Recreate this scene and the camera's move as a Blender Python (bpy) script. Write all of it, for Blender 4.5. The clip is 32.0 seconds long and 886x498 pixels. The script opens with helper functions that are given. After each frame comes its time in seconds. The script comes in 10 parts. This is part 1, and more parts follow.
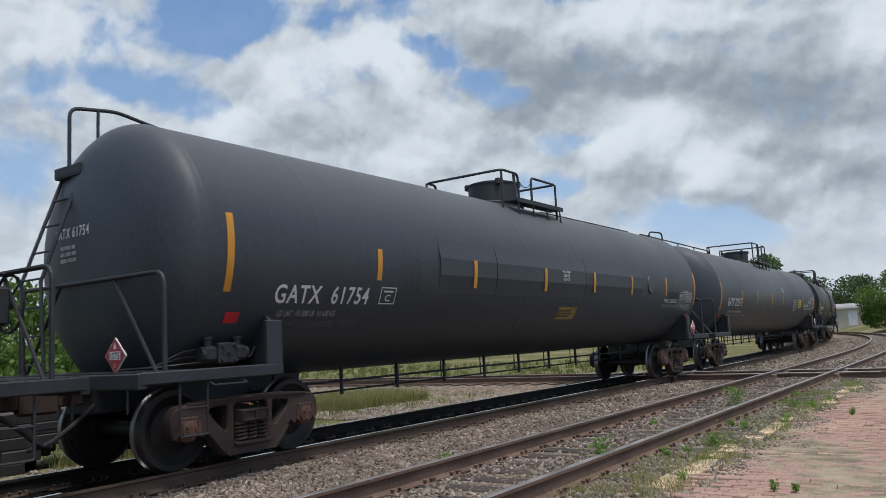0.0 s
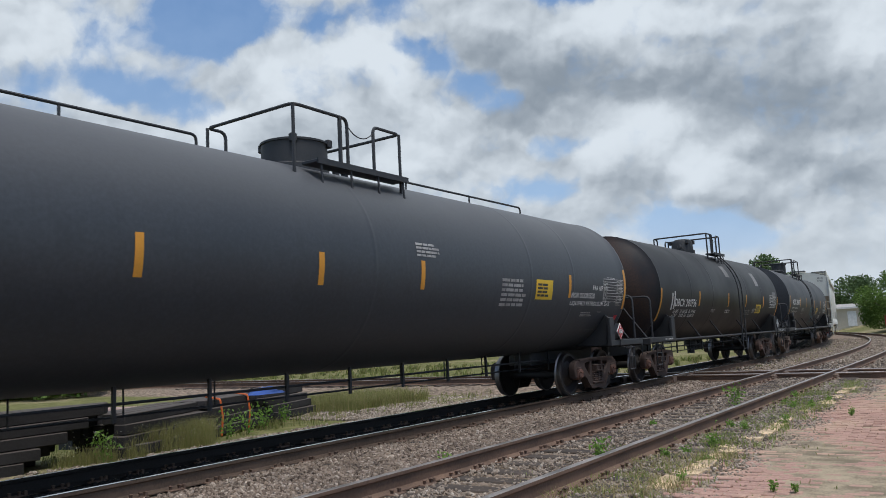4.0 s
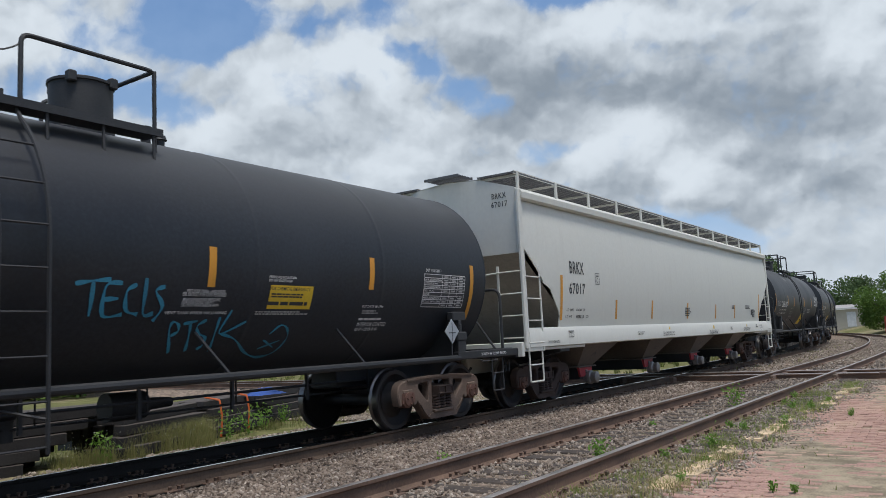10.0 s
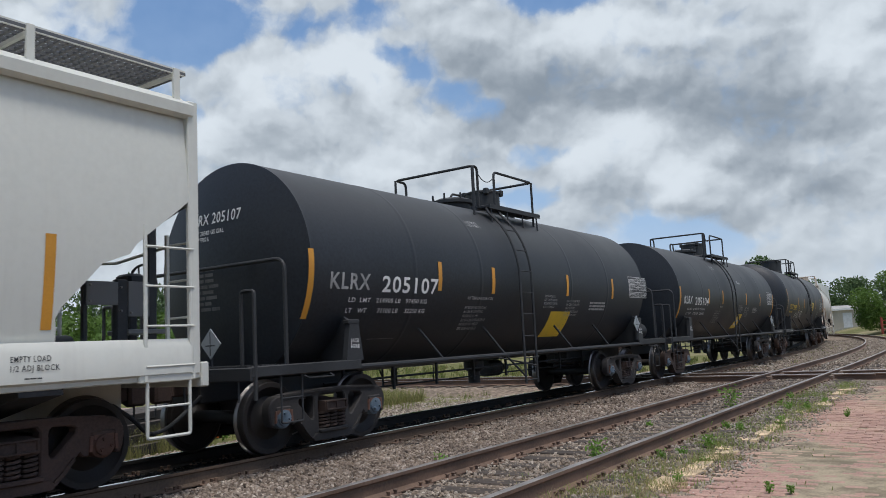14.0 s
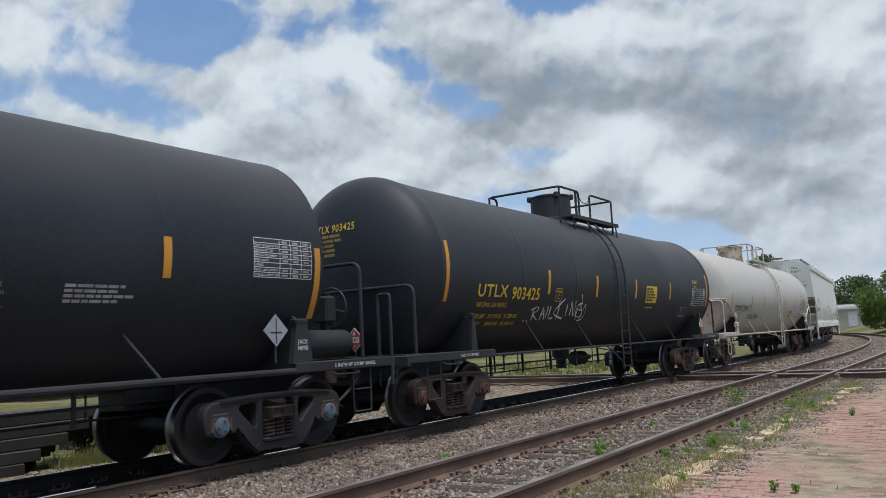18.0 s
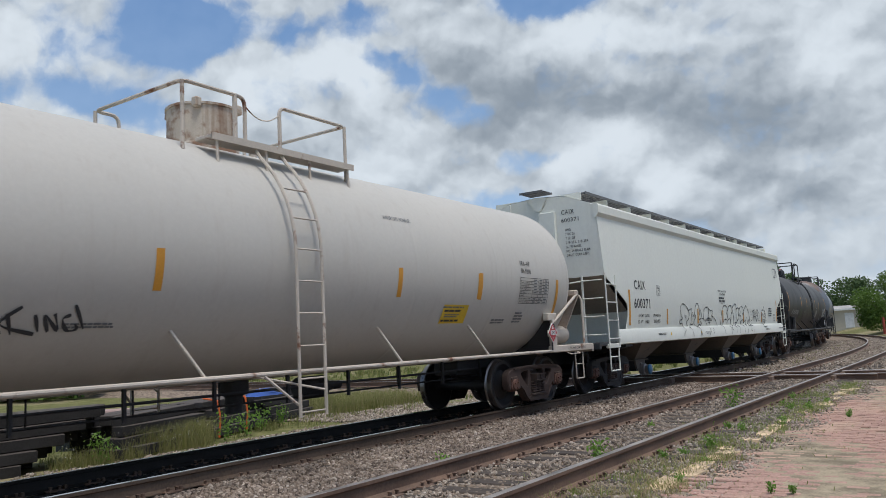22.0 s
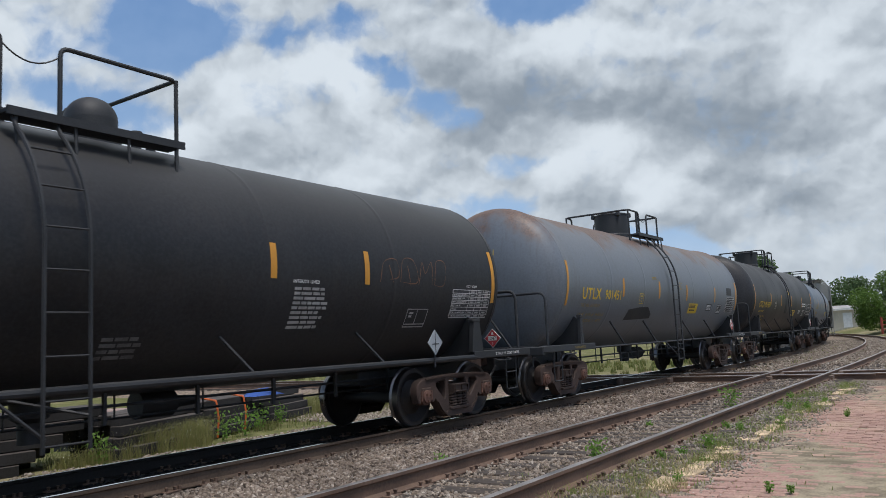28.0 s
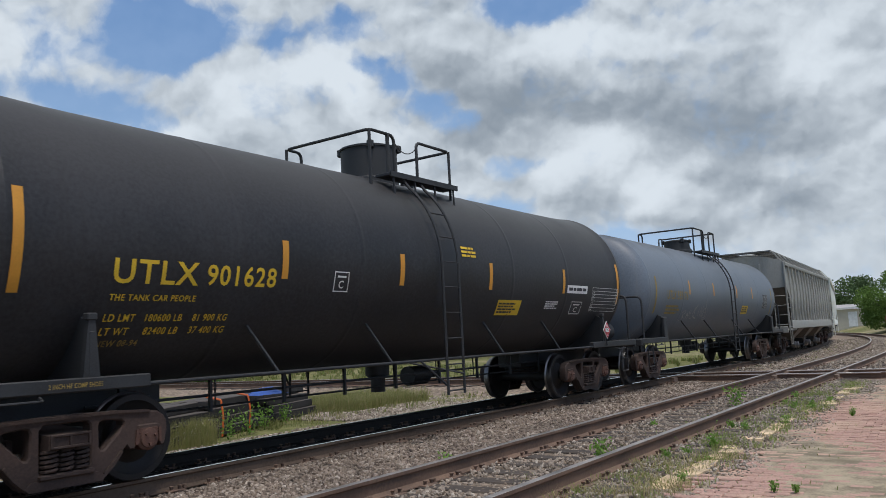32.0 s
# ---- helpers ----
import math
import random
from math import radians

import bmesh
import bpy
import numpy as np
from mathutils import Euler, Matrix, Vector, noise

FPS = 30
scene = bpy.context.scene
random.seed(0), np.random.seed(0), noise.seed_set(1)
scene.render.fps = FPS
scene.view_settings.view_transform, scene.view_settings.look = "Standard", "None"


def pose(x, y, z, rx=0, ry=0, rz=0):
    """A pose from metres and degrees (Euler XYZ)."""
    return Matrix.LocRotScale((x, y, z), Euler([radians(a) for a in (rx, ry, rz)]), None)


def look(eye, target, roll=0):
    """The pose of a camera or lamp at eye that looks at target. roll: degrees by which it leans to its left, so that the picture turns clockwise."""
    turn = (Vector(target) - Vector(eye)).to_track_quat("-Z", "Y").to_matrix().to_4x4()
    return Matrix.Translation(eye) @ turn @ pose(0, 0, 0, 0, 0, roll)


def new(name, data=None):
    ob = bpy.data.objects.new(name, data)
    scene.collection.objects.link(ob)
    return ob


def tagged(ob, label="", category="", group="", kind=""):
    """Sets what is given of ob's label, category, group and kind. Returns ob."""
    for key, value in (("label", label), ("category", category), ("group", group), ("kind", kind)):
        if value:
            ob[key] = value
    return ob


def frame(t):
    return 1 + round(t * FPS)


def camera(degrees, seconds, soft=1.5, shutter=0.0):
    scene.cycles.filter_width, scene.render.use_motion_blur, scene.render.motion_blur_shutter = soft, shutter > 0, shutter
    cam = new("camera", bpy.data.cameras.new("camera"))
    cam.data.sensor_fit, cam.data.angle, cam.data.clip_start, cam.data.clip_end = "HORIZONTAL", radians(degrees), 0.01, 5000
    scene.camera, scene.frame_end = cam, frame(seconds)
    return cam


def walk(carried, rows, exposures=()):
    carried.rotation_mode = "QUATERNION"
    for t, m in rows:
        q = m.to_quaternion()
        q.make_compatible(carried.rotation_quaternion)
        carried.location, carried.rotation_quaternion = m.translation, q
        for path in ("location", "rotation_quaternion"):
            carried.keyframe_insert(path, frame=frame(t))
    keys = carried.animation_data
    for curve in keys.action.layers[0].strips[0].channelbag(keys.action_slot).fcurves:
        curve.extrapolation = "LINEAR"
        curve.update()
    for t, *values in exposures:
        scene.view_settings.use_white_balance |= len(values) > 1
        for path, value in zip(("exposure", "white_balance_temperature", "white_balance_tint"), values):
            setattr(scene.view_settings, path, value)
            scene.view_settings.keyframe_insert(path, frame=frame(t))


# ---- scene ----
from mathutils.geometry import tessellate_polygon

# The track is straight along +y and then bends to the left; z = 0 is the top of the rails.
EYE = (0.0, 0.0, 1.287)
YAW, PITCH, ROLL, FOCAL = 0.6015, 0.1187, -0.0509, 1380.9


def aim(dx, dy):
    """Camera pose for a small sway, given in 1/1381 rad."""
    yaw, pitch = YAW + dx / FOCAL / math.cos(PITCH), PITCH + dy / FOCAL
    w = Vector((-math.sin(yaw) * math.cos(pitch), math.cos(yaw) * math.cos(pitch), math.sin(pitch)))
    r = Vector((math.cos(yaw), math.sin(yaw), 0))
    u = r.cross(w)
    r, u = r * math.cos(ROLL) + u * math.sin(ROLL), u * math.cos(ROLL) - r * math.sin(ROLL)
    m = Matrix((r, u, -w)).transposed().to_4x4()
    m.translation = EYE
    return m


cam = camera(59.17, 32.0, soft=0.5, shutter=0.06)
walk(cam, [(t, aim(dx, dy)) for t, dx, dy in (
    (0, 4.6, -1.5), (0.5, 5.8, -1.5), (1, 4.6, -1.2), (1.5, 3.1, 0), (2, 1.8, 0.3), (2.5, 1.7, 1.2), (3, 3, 0),
    (3.5, 4.3, -1.2), (5.5, 0.3, 1.5), (6, 1.6, 1.5), (6.5, 3, 1.2), (7, 3, 0.2), (7.5, 1.6, 0), (8, 0.3, 0.2),
    (8.5, 1.4, 1.4), (9, 1.8, 1.5), (9.5, 2.9, 1.3), (10, 2.7, 0.3), (10.5, 0.3, 1.2), (11, 0.2, 1.5),
    (11.5, 1.2, 1.6), (12, 0.3, 1.3), (12.5, 1.3, 0.2), (13, 0, 0), (13.5, -1.5, 0.2), (14, -2.8, 1.4),
    (14.5, -1.5, 1.4), (16.5, 3, 0), (17, 3, 0), (17.5, 3.1, 0), (18, 4.4, -0.2), (18.5, 4.7, -1.2), (19, 4.5, 0),
    (19.5, 3.1, 1.4), (20, 1.8, 1.5), (20.5, 1.4, 1.6), (21, 0.2, 1.7), (21.5, 0, 2.7), (22, -0.2, 1.7),
    (22.5, -1.5, 1.5), (23, -2.9, 1.3), (23.5, -3.2, 0.3), (24, -4.4, 1.3), (24.5, -3.1, 1.5), (25, -1.7, 1.3),
    (25.5, -1.5, 0.2), (27.5, -1.7, 0.2), (28, -2.8, 1.3), (28.5, -1.5, 1.3), (29, 0, 0.2), (29.5, 1.4, 0),
    (30, 1.5, 0.2), (30.5, 1.6, 1.4), (31, 1.7, 1.4), (31.5, 3.1, 0.2), (32, 4.6, 0))])
scene.view_settings.exposure = 0.0

# ---- light: a bright sky with broken cloud, the sun veiled and behind the camera ----
SUN_EL, SUN_AZ = radians(70), radians(-115)   # azimuth counter-clockwise from +y
world = bpy.data.worlds.new("world")
scene.world = world
world.use_nodes = True
nt = world.node_tree
bg = nt.nodes["Background"]
sky = nt.nodes.new("ShaderNodeTexSky")
sky.sky_type, sky.sun_disc = "NISHITA", False
sky.sun_elevation, sky.sun_rotation = SUN_EL, -SUN_AZ
sky.dust_density, sky.air_density, sky.ozone_density = 1.5, 1.0, 1.5
nt.links.new(sky.outputs[0], bg.inputs[0])
bg.inputs[1].default_value = 0.14
sun = new("sun", bpy.data.lights.new("sun", "SUN"))
sun.data.energy, sun.data.angle, sun.data.color = 2.3, radians(16), (1.0, 0.97, 0.93)
sun.matrix_world = look((0, 0, 0), (math.sin(SUN_AZ) * math.cos(SUN_EL), -math.cos(SUN_AZ) * math.cos(SUN_EL), -math.sin(SUN_EL)))


# ---- node helpers ----
class Tree:
    """Short hand for building a node tree."""

    def __init__(self, nt):
        self.nt = nt

    def n(self, kind, **sets):
        node = self.nt.nodes.new("ShaderNode" + kind)
        for key, value in sets.items():
            setattr(node, key, value)
        return node

    def put(self, socket, value):
        if isinstance(value, bpy.types.NodeSocket):
            self.nt.links.new(value, socket)
        else:
            socket.default_value = value

    def math(self, op, a, b=0.0, clamp=False):
        node = self.n("Math", operation=op, use_clamp=clamp)
        self.put(node.inputs[0], a), self.put(node.inputs[1], b)
        return node.outputs[0]

    def vec(self, op, a, b=(0, 0, 0)):
        node = self.n("VectorMath", operation=op)
        self.put(node.inputs[0], a), self.put(node.inputs[1], b)
        return node.outputs["Value"] if op in ("LENGTH", "DOT_PRODUCT") else node.outputs[0]

    def noise(self, vector, scale, detail=4.0, rough=0.55, distort=0.0, color=False):
        node = self.n("TexNoise")
        self.put(node.inputs["Vector"], vector)
        node.inputs["Scale"].default_value, node.inputs["Detail"].default_value = scale, detail
        node.inputs["Roughness"].default_value, node.inputs["Distortion"].default_value = rough, distort
        return node.outputs["Color" if color else "Fac"]

    def ramp(self, value, lo, hi, a=0.0, b=1.0):
        node = self.n("MapRange", interpolation_type="SMOOTHSTEP")
        self.put(node.inputs[0], value)
        for i, v in enumerate((lo, hi, a, b)):
            self.put(node.inputs[i + 1], v)
        return node.outputs[0]

    def mix(self, fac, a, b):
        node = self.n("Mix", data_type="RGBA")
        self.put(node.inputs[0], fac)
        for i, v in ((6, a), (7, b)):
            self.put(node.inputs[i], (*v, 1.0) if isinstance(v, tuple) and len(v) == 3 else v)
        return node.outputs[2]


def sky_material():
    """Broken cumulus under a veil, by azimuth and elevation in degrees."""
    m = bpy.data.materials.new("cloudy_sky")
    m.use_nodes = True
    m.node_tree.nodes.clear()
    T = Tree(m.node_tree)
    co = T.vec("NORMALIZE", T.n("TexCoord").outputs["Object"])
    sep = T.n("SeparateXYZ")
    T.put(sep.inputs[0], co)
    x, y, z = sep.outputs
    az = T.math("MULTIPLY", T.math("ARCTAN2", T.math("MULTIPLY", x, -1.0), y), 57.2958)
    el = T.math("MULTIPLY", T.math("ARCSINE", z), 57.2958)
    comb = T.n("CombineXYZ")
    T.put(comb.inputs[0], az), T.put(comb.inputs[1], el)
    flat = comb.outputs[0]
    wob = T.vec("SUBTRACT", T.noise(flat, 0.16, 3.0, 0.5, color=True), (0.5, 0.5, 0.5))
    wob2 = T.vec("SUBTRACT", T.noise(flat, 0.9, 4.0, 0.6, color=True), (0.5, 0.5, 0.5))
    place = T.vec("ADD", flat, T.vec("ADD", T.vec("MULTIPLY", wob, (2.4, 1.8, 0)), T.vec("MULTIPLY", wob2, (0.8, 0.7, 0))))
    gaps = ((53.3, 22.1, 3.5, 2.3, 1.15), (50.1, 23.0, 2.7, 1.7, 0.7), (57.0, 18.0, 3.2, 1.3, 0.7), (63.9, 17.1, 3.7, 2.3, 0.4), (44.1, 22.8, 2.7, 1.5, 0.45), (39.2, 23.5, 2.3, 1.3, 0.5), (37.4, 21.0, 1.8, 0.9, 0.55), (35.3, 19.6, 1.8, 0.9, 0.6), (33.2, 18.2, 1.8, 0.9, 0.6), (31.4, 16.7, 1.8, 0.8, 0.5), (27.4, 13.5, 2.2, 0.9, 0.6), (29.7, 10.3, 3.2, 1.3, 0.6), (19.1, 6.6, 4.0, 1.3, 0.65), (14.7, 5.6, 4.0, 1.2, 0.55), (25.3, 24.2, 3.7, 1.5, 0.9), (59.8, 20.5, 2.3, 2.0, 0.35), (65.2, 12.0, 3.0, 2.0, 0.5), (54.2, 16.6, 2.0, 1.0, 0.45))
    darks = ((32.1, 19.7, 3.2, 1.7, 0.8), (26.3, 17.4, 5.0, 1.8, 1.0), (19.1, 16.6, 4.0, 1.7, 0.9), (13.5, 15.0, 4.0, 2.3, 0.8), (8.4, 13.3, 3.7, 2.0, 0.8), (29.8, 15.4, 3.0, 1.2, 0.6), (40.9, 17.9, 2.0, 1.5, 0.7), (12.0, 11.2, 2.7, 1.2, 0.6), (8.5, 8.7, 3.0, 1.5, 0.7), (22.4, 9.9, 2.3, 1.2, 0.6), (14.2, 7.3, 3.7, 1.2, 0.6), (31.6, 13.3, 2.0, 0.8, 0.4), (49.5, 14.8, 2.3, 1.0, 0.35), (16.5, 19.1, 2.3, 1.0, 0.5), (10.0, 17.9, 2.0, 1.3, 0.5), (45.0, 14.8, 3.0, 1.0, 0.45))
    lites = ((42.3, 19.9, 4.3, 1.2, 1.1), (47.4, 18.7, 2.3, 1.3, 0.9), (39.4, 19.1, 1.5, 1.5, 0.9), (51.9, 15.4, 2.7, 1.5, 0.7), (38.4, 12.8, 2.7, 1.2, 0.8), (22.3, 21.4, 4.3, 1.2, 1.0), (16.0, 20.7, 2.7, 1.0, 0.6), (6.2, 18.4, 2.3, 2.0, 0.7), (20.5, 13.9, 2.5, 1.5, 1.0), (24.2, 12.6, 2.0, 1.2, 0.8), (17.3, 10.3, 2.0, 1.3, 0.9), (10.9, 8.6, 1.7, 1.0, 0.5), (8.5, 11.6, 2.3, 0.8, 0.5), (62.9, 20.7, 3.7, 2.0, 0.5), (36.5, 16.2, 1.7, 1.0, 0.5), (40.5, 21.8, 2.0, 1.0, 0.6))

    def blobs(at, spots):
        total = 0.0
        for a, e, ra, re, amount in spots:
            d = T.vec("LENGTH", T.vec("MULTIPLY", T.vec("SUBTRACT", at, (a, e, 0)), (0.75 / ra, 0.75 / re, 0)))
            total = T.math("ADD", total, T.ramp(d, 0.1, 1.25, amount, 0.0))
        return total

    def billow(at):
        """Heaped, rounded lumps at four sizes."""
        total = 0.0
        for scale, amount in ((0.16, 0.62), (0.36, 0.34), (0.8, 0.17), (1.7, 0.08)):
            v = T.n("TexVoronoi", feature="SMOOTH_F1")
            T.put(v.inputs["Vector"], T.vec("MULTIPLY", at, (1, 1.3, 1)))
            v.inputs["Scale"].default_value, v.inputs["Smoothness"].default_value = scale, 0.45
            total = T.math("ADD", total, T.math("MULTIPLY", T.math("SUBTRACT", 0.5, v.outputs["Distance"]), amount))
        return T.math("ADD", total, T.math("MULTIPLY", T.math("SUBTRACT", T.noise(at, 0.35, 6.0, 0.5), 0.5), 0.5))

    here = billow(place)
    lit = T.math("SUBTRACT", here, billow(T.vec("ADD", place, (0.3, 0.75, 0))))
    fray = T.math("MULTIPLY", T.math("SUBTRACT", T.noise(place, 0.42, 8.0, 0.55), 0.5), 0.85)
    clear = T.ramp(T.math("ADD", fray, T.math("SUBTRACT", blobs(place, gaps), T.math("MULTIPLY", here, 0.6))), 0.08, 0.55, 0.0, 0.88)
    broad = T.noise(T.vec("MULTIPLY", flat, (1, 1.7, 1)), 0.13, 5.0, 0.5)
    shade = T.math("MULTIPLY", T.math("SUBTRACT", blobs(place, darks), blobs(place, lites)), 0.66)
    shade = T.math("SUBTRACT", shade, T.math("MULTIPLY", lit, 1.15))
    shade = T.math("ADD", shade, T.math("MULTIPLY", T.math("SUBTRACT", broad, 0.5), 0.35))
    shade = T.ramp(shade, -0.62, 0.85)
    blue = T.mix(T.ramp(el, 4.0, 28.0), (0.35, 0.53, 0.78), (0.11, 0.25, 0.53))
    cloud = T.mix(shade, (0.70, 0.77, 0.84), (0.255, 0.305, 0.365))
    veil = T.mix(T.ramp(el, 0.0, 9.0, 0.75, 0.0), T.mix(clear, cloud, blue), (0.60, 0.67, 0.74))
    em = T.n("Emission")
    T.put(em.inputs[0], veil)
    em.inputs[1].default_value = 1.0
    T.put(T.n("OutputMaterial").inputs[0], em.outputs[0])
    return m


# ---- general surface materials ----
def surface(name, color, rough=0.6, metal=0.0, vary=0.25, scale=6.0, fine=60.0, bump=0.15, streak=0.0, streak_color=(0.05, 0.035, 0.025),
            per_object=0.0, spec=0.5, rust=0.0, stain=None, stain_color=(0.12, 0.06, 0.03), rust_color=(0.16, 0.06, 0.025), dust_toplight=0.0, dust_toplight_color=(0.3, 0.25, 0.2)):
    """Base colour broken up at two scales, with optional run-down streaks, rust blotches and a paler, dusty tone on
    upward faces that on the tanks paints in light from above.
    """
    m = bpy.data.materials.new(name)
    m.use_nodes = True
    T = Tree(m.node_tree)
    bsdf = m.node_tree.nodes["Principled BSDF"]
    co = T.n("TexCoord").outputs["Object"]
    big, small = T.noise(co, scale * 0.25, 5.0), T.noise(co, fine, 3.0)
    f = T.math("ADD", T.math("MULTIPLY", big, 0.65), T.math("MULTIPLY", small, 0.35))
    lo, hi = tuple(c * (1 - vary) for c in color), tuple(min(1.0, c * (1 + vary)) for c in color)
    col = T.mix(T.ramp(f, 0.35, 0.65), lo, hi)
    if per_object:
        rnd = T.n("ObjectInfo").outputs["Random"]
        col = T.mix(T.math("MULTIPLY", T.ramp(rnd, 0.0, 1.0), per_object), col, tuple(c * 0.45 for c in color))
    if streak:
        st = T.noise(T.vec("MULTIPLY", co, (7.0, 7.0, 0.35)), 1.0, 6.0, 0.6)
        col = T.mix(T.math("MULTIPLY", T.ramp(st, 0.5, 0.75), streak), col, streak_color)
    if rust:
        ru = T.noise(co, scale * 0.6, 8.0, 0.65)
        col = T.mix(T.ramp(ru, 0.62 - 0.25 * rust, 0.72 - 0.2 * rust), col, rust_color)
    # paler upward faces: settled dirt, and on the tanks painted light from above
    if dust_toplight:
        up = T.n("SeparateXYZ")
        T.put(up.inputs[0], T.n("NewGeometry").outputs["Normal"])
        col = T.mix(T.math("MULTIPLY", T.ramp(up.outputs[2], 0.05, 0.95), dust_toplight), col, dust_toplight_color)
    if stain:
        axis, lo_, hi_, ragged, amount = stain
        sp = T.n("SeparateXYZ")
        T.put(sp.inputs[0], co)
        edge = T.math("ADD", sp.outputs[axis], T.math("MULTIPLY", T.math("SUBTRACT", T.noise(T.vec("MULTIPLY", co, (1, 1, 0.6)), 1.1, 7.0, 0.62), 0.5), ragged))
        col = T.mix(T.math("MULTIPLY", T.ramp(edge, lo_, hi_), amount), col, T.mix(T.ramp(small, 0.35, 0.65), stain_color, tuple(v * 0.5 for v in stain_color)))
    T.put(bsdf.inputs["Base Color"], col)
    T.put(bsdf.inputs["Roughness"], T.ramp(big, 0.3, 0.7, max(0.05, rough - 0.08), min(1.0, rough + 0.08)))
    bsdf.inputs["Metallic"].default_value = metal
    bsdf.inputs["Specular IOR Level"].default_value = spec
    if bump:
        b = T.n("Bump")
        b.inputs["Strength"].default_value, b.inputs["Distance"].default_value = bump, 0.01
        T.put(b.inputs["Height"], f)
        T.put(bsdf.inputs["Normal"], b.outputs[0])
    return m


def island(name, colors, rough=0.8, fine=90.0, bump=0.3, spec=0.3, backlight=0.0, grime=0.45):
    """A material for heaps of loose pieces, each piece tinted by itself."""
    m = bpy.data.materials.new(name)
    m.use_nodes = True
    T = Tree(m.node_tree)
    bsdf = m.node_tree.nodes["Principled BSDF"]
    rnd = T.n("NewGeometry").outputs["Random Per Island"]
    ramp = T.n("ValToRGB")
    els = ramp.color_ramp.elements
    while len(els) < len(colors):
        els.new(0.5)
    for i, c in enumerate(colors):
        els[i].position, els[i].color = i / (len(colors) - 1), (*c, 1)
    T.put(ramp.inputs[0], rnd)
    co = T.n("TexCoord").outputs["Object"]
    g = T.noise(co, fine, 3.0)
    patch = T.noise(co, 0.7, 3.0)
    col = T.mix(T.ramp(g, 0.3, 0.7, 0.0, grime), ramp.outputs[0], (0.03, 0.027, 0.024))
    col = T.mix(T.ramp(patch, 0.4, 0.65, 0.0, 0.3), col, tuple(c * 0.6 for c in colors[0]))
    T.put(bsdf.inputs["Base Color"], col)
    bsdf.inputs["Roughness"].default_value = rough
    bsdf.inputs["Specular IOR Level"].default_value = spec
    if backlight:
        bsdf.inputs["Subsurface Weight"].default_value = 0.0
        tr = T.n("BsdfTranslucent")
        T.put(tr.inputs[0], col)
        mx = T.n("MixShader")
        mx.inputs[0].default_value = backlight
        T.put(mx.inputs[1], bsdf.outputs[0]), T.put(mx.inputs[2], tr.outputs[0])
        T.put(m.node_tree.nodes["Material Output"].inputs[0], mx.outputs[0])
    return m


# on dark tank paints the paler upward faces also carry painted-in sky light
BLACK = surface("black_tank_paint", (0.0225, 0.0262, 0.0315), 0.48, vary=0.3, scale=1.2, fine=25, bump=0.04, streak=0.3, streak_color=(0.026, 0.027, 0.028), dust_toplight=0.55, dust_toplight_color=(0.080, 0.080, 0.081), spec=0.3)
SCORCHED = surface("black_tank_paint_scorched_brown", (0.0125, 0.0138, 0.0165), 0.46, vary=0.35, scale=1.5, fine=25, bump=0.05, streak=0.3, streak_color=(0.022, 0.020, 0.019), dust_toplight=0.35, dust_toplight_color=(0.038, 0.035, 0.033), spec=0.25, stain=(0, -6.75, -7.35, 1.6, 0.45), stain_color=(0.085, 0.042, 0.022))
GREYRUSTY = surface("grey_blue_tank_paint_with_rusty_top", (0.14, 0.16, 0.182), 0.45, vary=0.16, scale=1.2, fine=25, bump=0.04, streak=0.4, streak_color=(0.10, 0.10, 0.10), dust_toplight=0.2, dust_toplight_color=(0.2, 0.16, 0.13), stain=(2, 3.35, 3.8, 2.2, 0.8), stain_color=(0.20, 0.105, 0.06))
GREYTRUNK = surface("grey_blue_tank_paint_sooty_top", (0.12, 0.145, 0.175), 0.5, vary=0.2, scale=1.5, fine=25, bump=0.04, streak=0.5, streak_color=(0.16, 0.17, 0.18), stain=(2, 3.3, 3.95, 1.2, 0.8), stain_color=(0.055, 0.058, 0.065))
# brown side of the main track's rails, a little darker than the side track's
RAILSIDEDARK = surface("dark_brown_rail_side", (0.115, 0.082, 0.06), 0.88, vary=0.3, scale=6, fine=40, bump=0.25, spec=0.2)
# near-black oily tones that also hold the shade under the train
OILYSHADEWEB = surface("oily_shaded_rail_side", (0.022, 0.018, 0.015), 0.8, vary=0.3, scale=6, fine=40, bump=0.2)
TIEDARK = surface("oily_shaded_wooden_tie", (0.016, 0.014, 0.012), 0.9, vary=0.35, scale=10, fine=50, bump=0.5)
BLACKBROWN = surface("brownish_black_tank_paint", (0.033, 0.0335, 0.036), 0.48, vary=0.35, scale=1.5, fine=25, bump=0.05, streak=0.35, streak_color=(0.028, 0.026, 0.025), dust_toplight=0.5, dust_toplight_color=(0.060, 0.056, 0.052), spec=0.25)
BLACKDUSTYTOPLIT = surface("dusty_black_tank_paint", (0.026, 0.0268, 0.0285), 0.48, vary=0.35, scale=1.5, fine=25, bump=0.05, streak=0.45, streak_color=(0.040, 0.036, 0.034), dust_toplight=0.55, dust_toplight_color=(0.078, 0.075, 0.072), spec=0.25)
GREYTANK = surface("grey_blue_tank_paint", (0.14, 0.16, 0.182), 0.45, vary=0.16, scale=1.2, fine=25, bump=0.04, streak=0.4, streak_color=(0.10, 0.10, 0.10), dust_toplight=0.35, dust_toplight_color=(0.2, 0.16, 0.13))
DARKGREY = surface("dark_grey_tank_paint", (0.050, 0.058, 0.067), 0.48, vary=0.18, scale=1.0, fine=20, bump=0.03, streak=0.25, streak_color=(0.028, 0.031, 0.035), dust_toplight=0.65, dust_toplight_color=(0.115, 0.118, 0.122), spec=0.35)
